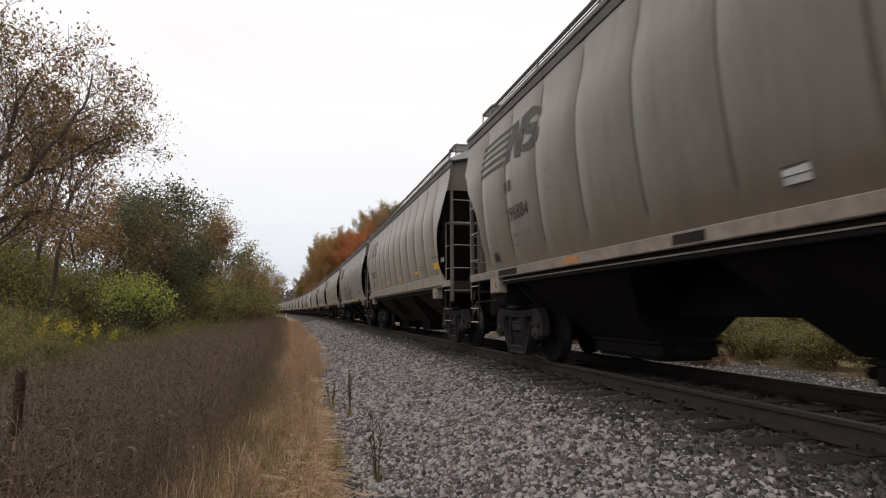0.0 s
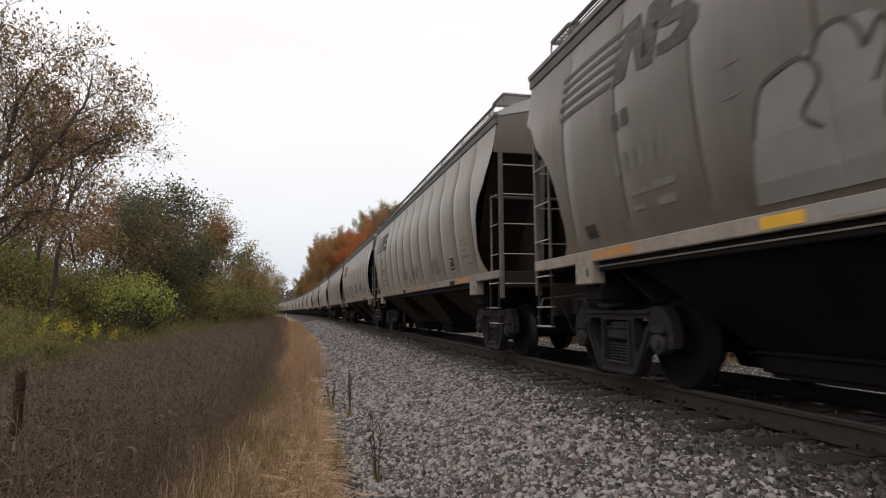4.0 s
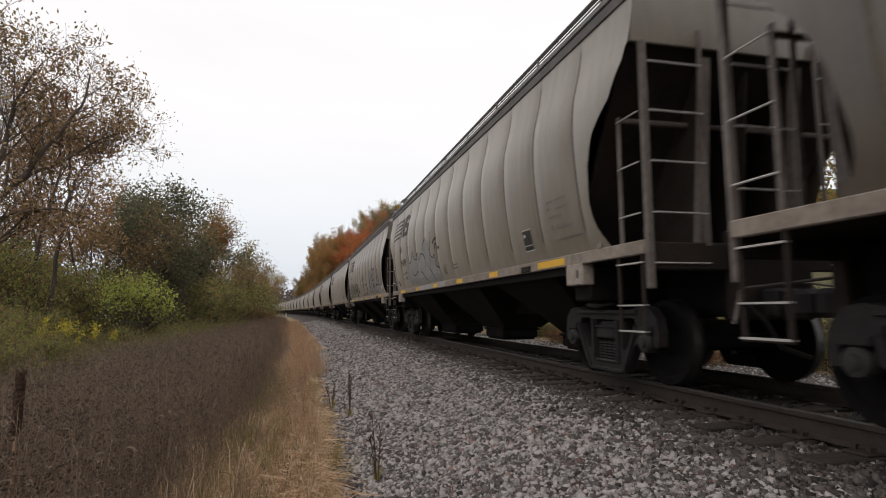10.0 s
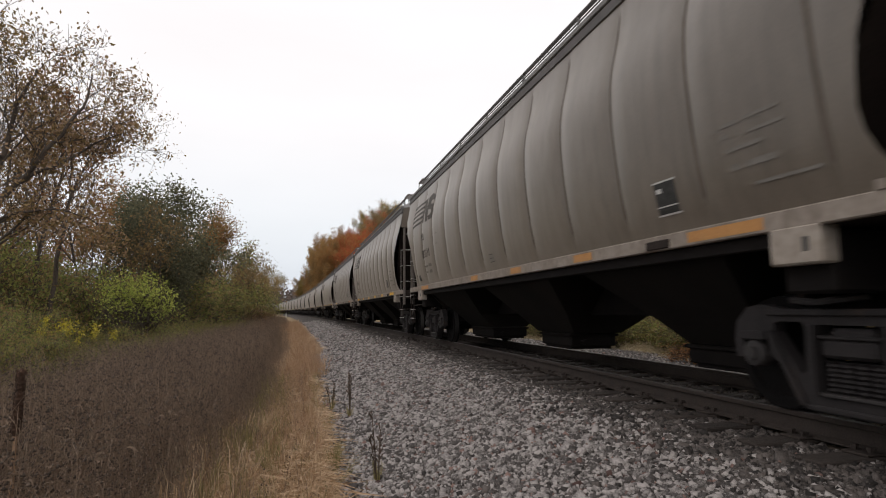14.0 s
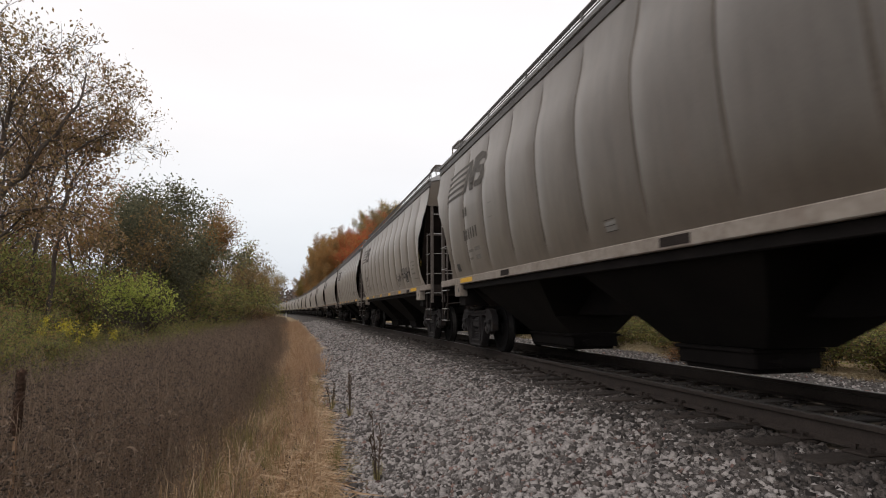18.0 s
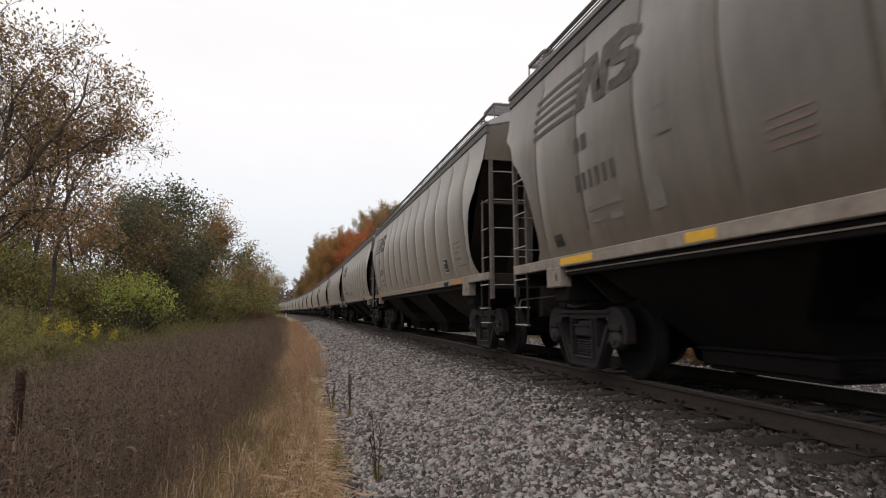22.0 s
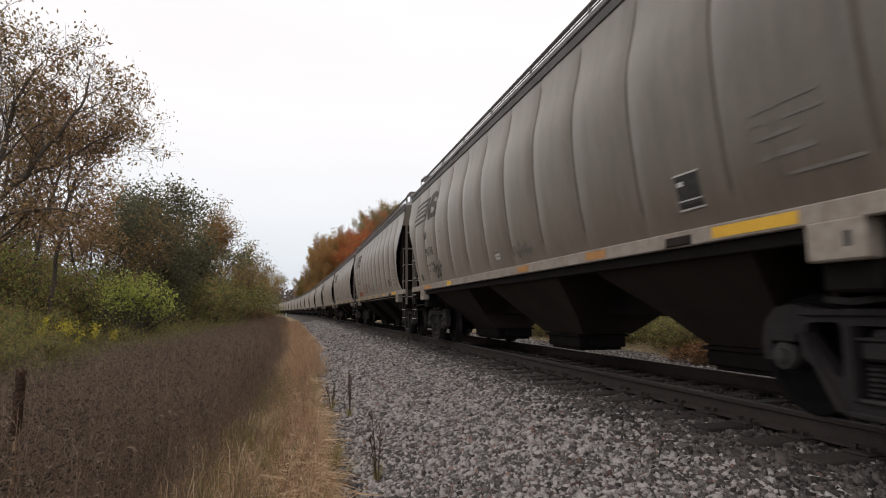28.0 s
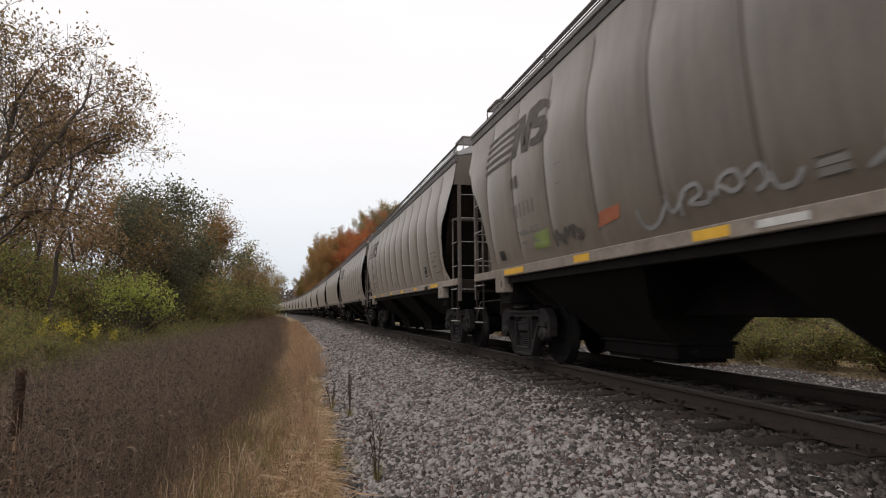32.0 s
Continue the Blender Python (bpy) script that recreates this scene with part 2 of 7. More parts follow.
# ---- mesh helpers ----
class Geo:
    """Collects vertices and faces of one mesh."""

    def __init__(self):
        self.v, self.f = [], []

    def add(self, verts, faces):
        k = len(self.v)
        self.v += [tuple(p) for p in verts]
        self.f += [tuple(i + k for i in q) for q in faces]
        return self

    def box(self, x0, x1, y0, y1, z0, z1, bev=0.0):
        if bev <= 0:
            return self.add([(x, y, z) for x in (x0, x1) for y in (y0, y1) for z in (z0, z1)],
                            [(0, 1, 3, 2), (4, 6, 7, 5), (0, 4, 5, 1), (2, 3, 7, 6), (0, 2, 6, 4), (1, 5, 7, 3)])
        b = min(bev, (x1 - x0) / 2.01, (y1 - y0) / 2.01, (z1 - z0) / 2.01)
        bm = bmesh.new()
        bmesh.ops.create_cube(bm, size=1, matrix=Matrix.Translation(((x0 + x1) / 2, (y0 + y1) / 2, (z0 + z1) / 2)) @ Matrix.Diagonal((x1 - x0, y1 - y0, z1 - z0, 1)))
        bmesh.ops.bevel(bm, geom=bm.edges[:], offset=b, segments=1, affect="EDGES")
        bm.verts.index_update()
        self.add([p.co[:] for p in bm.verts], [[p.index for p in q.verts] for q in bm.faces])
        bm.free()
        return self

    def tube(self, pts, radii, n=6, cap=True):
        """A round bar along points."""
        pts = [Vector(p) for p in pts]
        if not hasattr(radii, "__len__"):
            radii = [radii] * len(pts)
        k = len(self.v)
        side = None
        for i, p in enumerate(pts):
            d = (pts[min(i + 1, len(pts) - 1)] - pts[max(i - 1, 0)]).normalized()
            if side is None:
                side = d.orthogonal().normalized()
            else:
                side = (side - d * side.dot(d)).normalized()
            up = d.cross(side)
            for j in range(n):
                a = 2 * math.pi * j / n
                self.v.append(tuple(p + (side * math.cos(a) + up * math.sin(a)) * radii[i]))
        for i in range(len(pts) - 1):
            for j in range(n):
                a, b = k + i * n + j, k + i * n + (j + 1) % n
                self.f.append((a, b, b + n, a + n))
        if cap:
            self.f.append(tuple(range(k + n - 1, k - 1, -1)))
            self.f.append(tuple(range(k + (len(pts) - 1) * n, k + len(pts) * n)))
        return self

    def lathe(self, prof, x0, n=24, axis="x", centre=(0, 0), cap=True):
        """Turns a profile of (offset along axis, radius) round an axis."""
        k = len(self.v)
        for o, r in prof:
            for j in range(n):
                a = 2 * math.pi * j / n
                c, s = math.cos(a) * r, math.sin(a) * r
                if axis == "x":
                    self.v.append((x0 + o, centre[0] + c, centre[1] + s))
                else:
                    self.v.append((centre[0] + c, centre[1] + s, x0 + o))
        for i in range(len(prof) - 1):
            for j in range(n):
                a, b = k + i * n + j, k + i * n + (j + 1) % n
                self.f.append((a, b, b + n, a + n))
        if cap:
            self.f.append(tuple(range(k, k + n)))
            self.f.append(tuple(range(k + (len(prof) - 1) * n, k + len(prof) * n)))
        return self

    def slab(self, outline, x0, x1):
        """An outline of (y, z) points given thickness from x0 to x1."""
        n = len(outline)
        k = len(self.v)
        self.v += [(x0, y, z) for y, z in outline] + [(x1, y, z) for y, z in outline]
        self.f.append(tuple(range(k, k + n)))
        self.f.append(tuple(range(k + 2 * n - 1, k + n - 1, -1)))
        for i in range(n):
            j = (i + 1) % n
            self.f.append((k + i, k + n + i, k + n + j, k + j))
        return self

    def mesh(self, name):
        me = bpy.data.meshes.new(name)
        me.from_pydata(self.v, [], self.f)
        me.update()
        return me


def tidy(me):
    bm = bmesh.new()
    bm.from_mesh(me)
    bmesh.ops.recalc_face_normals(bm, faces=bm.faces)
    bm.to_mesh(me)
    bm.free()
    return me


def smooth(ob, limit=40):
    me = ob.data
    me.polygons.foreach_set("use_smooth", [True] * len(me.polygons))
    bm = bmesh.new()
    bm.from_mesh(me)
    for ed in bm.edges:
        if len(ed.link_faces) == 2 and ed.calc_face_angle(0) > radians(limit):
            ed.smooth = False
    bm.to_mesh(me)
    bm.free()
    return ob


def part(name, geo, material, parent=None, label="", at=None, clean=True):
    """Links a mesh as one object under a thing or a part."""
    me = geo if isinstance(geo, bpy.types.Mesh) else geo.mesh(name)
    if clean and not isinstance(geo, bpy.types.Mesh):
        tidy(me)
    if material and not me.materials:
        me.materials.append(material)
    ob = new(name, me)
    if parent is not None:
        ob.parent = parent
    if at is not None:
        ob.matrix_basis = at
    if label:
        tagged(ob, label)
    return ob


def fast_mesh(name, verts, faces_tri=None, faces_quad=None):
    """A large mesh from arrays of vertices and of triangles or quads."""
    me = bpy.data.meshes.new(name)
    idx, tot = [], []
    if faces_tri is not None and len(faces_tri):
        idx.append(faces_tri.ravel())
        tot.append(np.full(len(faces_tri), 3))
    if faces_quad is not None and len(faces_quad):
        idx.append(faces_quad.ravel())
        tot.append(np.full(len(faces_quad), 4))
    idx, tot = np.concatenate(idx).astype(np.int32), np.concatenate(tot).astype(np.int32)
    me.vertices.add(len(verts))
    me.vertices.foreach_set("co", verts.astype(np.float32).ravel())
    me.loops.add(len(idx))
    me.loops.foreach_set("vertex_index", idx)
    me.polygons.add(len(tot))
    me.polygons.foreach_set("loop_start", np.concatenate([[0], np.cumsum(tot)[:-1]]).astype(np.int32))
    me.update(calc_edges=True)
    return me


# ---- ground ----
def ground_z(x, y):
    """Height of the ground: track bed, ballast shoulders, ditch, meadow, wooded bank on the far side."""
    c = x - TRACK_X - bend(y)
    if c < 0:
        h = np.interp(-c, [0, 1.75, 4.2, 5.2, 9, 30, 300], [-0.21, -0.23, -0.60, -0.68, -0.72, -0.6, 4])
    else:
        h = np.interp(c, [0, 1.75, 3.6, 5.0, 12, 30, 60, 300], [-0.21, -0.23, -0.42, -0.45, -0.3, 5.5, 11, 30])
        h = -0.3 + (h + 0.3) * (min(1.0, max(0.15, (y - 10) / 70)) + min(1.0, max(0.0, (y - 90) / 60))) if c > 12 else h
    return float(h)


def straw_edge(y):
    """Where the ballast meets the dry grass, from the track's centre."""
    return float(np.interp(y, [4, 5.4, 6.3, 9, 12, 16, 22, 40], [-4.24, -4.34, -4.22, -4.27, -4.27, -4.18, -4.05, -3.86]))


def lump(x, y):
    return 0.05 * noise.noise((x * 0.45, y * 0.45, 0.3)) + 0.02 * noise.noise((x * 1.7, y * 1.7, 4.1))


def make_ground():
    ys = [-1500, -700, -300, -120, -60, -30, -15] + [-8 + 0.5 * i for i in range(80)] + [32 + 2 * i for i in range(45)] + [125 + 10 * i for i in range(25)] + [400, 480, 600, 800, 1200, 2000, 3500]
    cs = [-3500, -1500, -700, -300, -150, -80, -50, -35, -25, -20, -16] + [-13 + 0.45 * i for i in range(48)] + [9, 10, 11, 12, 14, 17, 20, 25, 30, 36, 45, 60, 90, 150, 300, 700, 1500, 3500]
    verts, faces = [], []
    for y in ys:
        b = bend(min(y, 500))
        for c in cs:
            x = TRACK_X + c + b
            z = ground_z(TRACK_X + c + bend(y), y)
            if abs(c) > 2.2 and abs(c) < 40:
                z += lump(x, y) * (0.35 if abs(c) < 4.2 else 1)
            if y > 600:
                z += (y - 600) * 0.012
            verts.append((x, y, z))
    n = len(cs)
    for i in range(len(ys) - 1):
        for j in range(n - 1):
            a = i * n + j
            faces.append((a, a + 1, a + n + 1, a + n))
    m, nd, l, b = node_mat("ground_soil")
    tc = nd.new("ShaderNodeTexCoord")
    at = nd.new("ShaderNodeAttribute")
    at.attribute_name = "zone"
    na = nd.new("ShaderNodeTexNoise")
    na.inputs["Scale"].default_value, na.inputs["Detail"].default_value = 1.3, 8
    nb = nd.new("ShaderNodeTexVoronoi")
    nb.inputs["Scale"].default_value = 17.0
    for t in (na, nb):
        l.new(tc.outputs["Object"], t.inputs["Vector"])
    nc = nd.new("ShaderNodeTexNoise")
    nc.inputs["Scale"].default_value, nc.inputs["Detail"].default_value = 30, 5
    l.new(tc.outputs["Object"], nc.inputs["Vector"])

    def two(a_, b_, f):
        x = nd.new("ShaderNodeMix")
        x.data_type = "RGBA"
        for s, v in ((6, a_), (7, b_)):
            if isinstance(v, tuple):
                x.inputs[s].default_value = (*v, 1)
            else:
                l.new(v, x.inputs[s])
        l.new(f, x.inputs[0])
        return x.outputs[2]

    sepc = nd.new("ShaderNodeSeparateColor")
    l.new(nb.outputs["Color"], sepc.inputs[0])
    # stone tones kept dark to stand in for shade between the loose stones
    stone = two((0.032, 0.028, 0.026), (0.12, 0.109, 0.102), sepc.outputs[0])
    dirt = two((0.055, 0.043, 0.034), (0.135, 0.105, 0.08), nc.outputs[0])
    straw = two((0.15, 0.11, 0.06), (0.34, 0.25, 0.14), nc.outputs[0])
    wood = two((0.05, 0.045, 0.02), (0.10, 0.085, 0.04), na.outputs[0])
    sc = nd.new("ShaderNodeSeparateColor")
    l.new(at.outputs["Color"], sc.inputs[0])
    col = two(dirt, stone, sc.outputs[0])
    col = two(col, straw, sc.outputs[1])
    col = two(col, wood, sc.outputs[2])
    l.new(col, b.inputs["Base Color"])
    b.inputs["Roughness"].default_value = 0.95
    b.inputs["Specular IOR Level"].default_value = 0.15
    bp = nd.new("ShaderNodeBump")
    bp.inputs["Strength"].default_value, bp.inputs["Distance"].default_value = 0.8, 0.03
    l.new(nb.outputs["Distance"], bp.inputs["Height"])
    l.new(bp.outputs[0], b.inputs["Normal"])
    me = bpy.data.meshes.new("ground")
    me.from_pydata(verts, [], faces)
    att = me.color_attributes.new("zone", "FLOAT_COLOR", "POINT")
    cols = []
    for (x, y, z) in verts:
        c = x - TRACK_X - bend(min(y, 500))
        w = 0.35 * noise.noise((x * 0.6, y * 0.35, 1.0))
        st = 1.0 if straw_edge(y) + 0.3 + w * 0.6 < c < 5.1 + w and abs(c) > 1.15 else 0.0
        sw = 1.0 if (-5.3 + w < c <= straw_edge(y) + w * 0.6) or (5.1 + w <= c < 9 + 3 * w) else (0.45 if -9 < c < -5 else 0.0)
        wd = 1.0 if c > 14 or c < -13 or y > 120 and abs(c) > 6 else 0.0
        cols += [st, sw, wd, 1.0]
    att.data.foreach_set("color", cols)
    me.polygons.foreach_set("use_smooth", [True] * len(faces))
    me.materials.append(m)
    g = new("ground", me)
    tagged(g, "uneven lineside ground of dirt, ballast and dry grass", "ground", kind="structure")


make_ground()


# ---- track ----
def along(y0, y1):
    """Stations along the track from y0 to y1, closer near the camera."""
    out, y = [], y0
    while y < y1:
        out.append(y)
        y += 4.0 if -10 < y < 80 else 20.0
    return out + [y1]


def sweep(profile, x_off, y0, y1):
    g = Geo()
    n = len(profile)
    st = along(y0, y1)
    for y in st:
        for px, pz in profile:
            g.v.append((TRACK_X + bend(y) + x_off + px, y, pz))
    for i in range(len(st) - 1):
        for j in range(n):
            a, b = i * n + j, i * n + (j + 1) % n
            g.f.append((a, b, b + n, a + n))
    g.f.append(tuple(range(n)))
    g.f.append(tuple(range((len(st) - 1) * n, len(st) * n)))
    return g


TIES = []


def make_track():
    track = tagged(new("railway_track"), "single railway track with rusty rails on dark wooden ties", "track", kind="structure")
    prof = [(-0.075, -0.18), (0.075, -0.18), (0.075, -0.168), (0.012, -0.15), (0.009, -0.05), (0.036, -0.04), (0.037, -0.008), (0.03, -0.003), (-0.03, -0.003), (-0.037, -0.008), (-0.036, -0.04), (-0.009, -0.05), (-0.012, -0.15), (-0.075, -0.168)]
    top = [(-0.031, -0.0035), (0.031, -0.0035), (0.029, 0.0), (-0.029, 0.0)]
    for s in (-1, 1):
        r = part("rail", sweep(prof, s * 0.755, -120, 620), M_RAILSIDE, track)
        part("railhead", sweep(top, s * 0.755, -120, 620), M_RAILTOP, r, "polished running surface")
    rnd = random.Random(5)
    tie = tidy(Geo().box(-1.32, 1.32, -0.115, 0.115, -0.17, 0.0, 0.012).mesh("tie"))
    tie.materials.append(M_TIE)
    plate = tidy(Geo().box(-0.17, 0.17, -0.1, 0.1, 0, 0.018, 0.004).mesh("tie_plate"))
    plate.materials.append(M_RAILSIDE)
    spike = Geo().box(-0.013, 0.013, -0.013, 0.013, 0, 0.035).box(-0.03, 0.015, -0.018, 0.018, 0.028, 0.046).mesh("spike")
    spike.materials.append(M_RAILSIDE)
    y = -3.0
    while y < 56:
        t = part("tie", tie, None, track, at=pose(TRACK_X + bend(y) + rnd.uniform(-0.06, 0.06), y, -0.186, rnd.uniform(-1, 1), rnd.uniform(-0.5, 0.5), rnd.uniform(-1.5, 1.5)))
        TIES.append(y)
        if y < 22:
            part("tie_plate", plate, None, t, at=pose(-0.755, 0, 0.002))
            part("tie_plate", plate, None, t, at=pose(0.755, 0, 0.002))
            for dy in (-0.06, 0.06):
                part("spike", spike, None, t, at=pose(-0.755 - 0.095, dy, 0.012, 0, 0, 180 + rnd.uniform(-20, 20)))
        y += 0.535 + rnd.uniform(-0.03, 0.03)


make_track()

# ---- hopper car ----
SIDE = [(1.42, 1.50), (1.49, 1.70), (1.55, 2.0), (1.60, 2.4), (1.63, 2.8), (1.622, 3.1), (1.597, 3.3), (1.557, 3.46), (1.512, 3.65), (1.478, 3.85), (1.448, 4.1)]
CUT = [(1.50, 7.18), (1.63, 7.08), (1.79, 6.98), (1.96, 6.95), (2.32, 7.0), (2.53, 7.07), (2.72, 7.17), (2.84, 7.30), (2.97, 7.50), (3.0, 7.56), (3.2, 7.69), (3.29, 7.79), (3.46, 7.81), (3.5, 7.84), (4.1, 7.84)]
CUT_FAR = [(1.50, 6.92), (1.62, 6.78), (1.75, 6.71), (1.9, 6.71), (2.15, 6.76), (2.4, 6.82), (2.66, 6.95), (2.9, 7.18), (2.98, 7.30), (3.2, 7.43), (3.35, 7.56), (3.44, 7.74), (3.5, 7.80), (4.1, 7.82)]
SEAMS = [-6.72 + 1.2 * i for i in range(12)]


def side_x(z):
    return float(np.interp(z, [p[1] for p in SIDE], [p[0] for p in SIDE]))


def cut_y(z, table=CUT):
    return float(np.interp(z, [p[0] for p in table], [p[1] for p in table]))


def bulge(y, z):
    """How far the sheet stands out between its seams."""
    fade = min(1, max(0, (z - 1.5) / 0.25)) * min(1, max(0, (4.06 - z) / 0.3))
    if y < SEAMS[0] - 0.05 or y > SEAMS[-1] + 0.05:
        return 0.0
    u = (y - SEAMS[0]) % 1.2
    return float(np.interp(u, [0, 0.02, 0.05, 0.3, 0.6, 0.9, 1.15, 1.18, 1.2], [-0.012, -0.012, 0, 0.011, 0.015, 0.011, 0, -0.012, -0.012])) * fade


def side_shell(sign):
    """One curved side: slightly pillowed sheets between recessed seams, ends cut to the curve of the slope sheets."""
    zs = [1.50, 1.56, 1.62, 1.72, 1.85, 2.0, 2.2, 2.4, 2.6, 2.75, 2.9, 2.97, 3.0, 3.1, 3.2, 3.33, 3.46, 3.5, 3.65, 3.85, 4.1]
    cols = []
    for s in SEAMS:
        cols += [(s - 0.05, 0.0), (s - 0.02, -0.012), (s + 0.02, -0.012), (s + 0.05, 0.0)]
        if s < SEAMS[-1]:
            cols += [(s + 0.3, 0.011), (s + 0.6, 0.015), (s + 0.9, 0.011)]
    g = Geo()
    w = len(cols) + 2
    for z in zs:
        x = side_x(z)
        fade = min(1, max(0, (z - 1.5) / 0.25)) * min(1, max(0, (4.06 - z) / 0.3))
        row = [(-cut_y(z), 0)] + cols + [(cut_y(z, CUT_FAR), 0)]
        for y, d in row:
            g.v.append((sign * (x + d * fade), y, z))
    for i in range(len(zs) - 1):
        for j in range(w - 1):
            a = i * w + j
            g.f.append((a, a + 1, a + w + 1, a + w) if sign > 0 else (a, a + w, a + w + 1, a + 1))
    return g


def seam_strip(s):
    """A thin weld bead with grime along one seam, on both faces of its groove."""
    g = Geo()
    zs = np.linspace(1.58, 4.02, 14)
    for z in zs:
        x = side_x(z) - 0.0085
        w = (0.013 + 0.013 * min(1.0, max(0.0, (3.3 - z) / 1.2))) * (1 + 0.3 * math.sin(z * 3 + s * 5)) * (0.75 + 0.5 * abs(math.sin(s * 7.3)))
        g.v += [(-x, s - w, z), (-x - 0.004, s, z), (-x, s + w, z)]
    for i in range(len(zs) - 1):
        a = 3 * i
        g.f += [(a, a + 1, a + 4, a + 3), (a + 1, a + 2, a + 5, a + 4)]
    return g


def sheet_with_holes(outer, holes, x0, x1):
    """A plate of the given outline with windows through it."""
    bm = bmesh.new()
    for loop in [outer] + holes:
        vs = [bm.verts.new((x0, y, z)) for y, z in loop]
        for i in range(len(vs)):
            bm.edges.new((vs[i], vs[(i + 1) % len(vs)]))
    bmesh.ops.triangle_fill(bm, edges=bm.edges[:], use_beauty=True, use_dissolve=False)
    got = bmesh.ops.extrude_face_region(bm, geom=bm.faces[:])
    bmesh.ops.translate(bm, vec=(x1 - x0, 0, 0), verts=[g for g in got["geom"] if isinstance(g, bmesh.types.BMVert)])
    bmesh.ops.recalc_face_normals(bm, faces=bm.faces)
    me = bpy.data.meshes.new("plate")
    bm.to_mesh(me)
    bm.free()
    return me


def make_wheelset(car, y):
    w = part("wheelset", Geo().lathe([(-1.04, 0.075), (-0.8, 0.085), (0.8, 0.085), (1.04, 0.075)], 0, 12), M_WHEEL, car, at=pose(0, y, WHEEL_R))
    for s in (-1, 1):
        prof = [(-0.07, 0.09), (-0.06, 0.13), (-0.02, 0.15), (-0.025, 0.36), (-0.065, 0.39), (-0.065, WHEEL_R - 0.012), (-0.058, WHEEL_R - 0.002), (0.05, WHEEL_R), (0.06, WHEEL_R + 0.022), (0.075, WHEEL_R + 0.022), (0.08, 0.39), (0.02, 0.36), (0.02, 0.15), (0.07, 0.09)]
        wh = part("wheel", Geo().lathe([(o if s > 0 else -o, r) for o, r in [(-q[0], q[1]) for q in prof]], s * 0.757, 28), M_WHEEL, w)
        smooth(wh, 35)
        rim = Geo().lathe([(s * (-0.048), WHEEL_R + 0.0015), (s * 0.05, WHEEL_R + 0.0005)], s * 0.757, 28, cap=False)
        part("tread", rim, M_TREAD, w, "shiny worn wheel tread")
        cap = Geo().lathe([(-0.08 * s, 0.112), (0.03 * s, 0.112), (0.055 * s, 0.10), (0.06 * s, 0.06), (0.085 * s, 0.055), (0.09 * s, 0.02)], s * 1.04, 16)
        part("bearing_cap", cap, M_CAP, w, "grey bearing end cap")
    return w


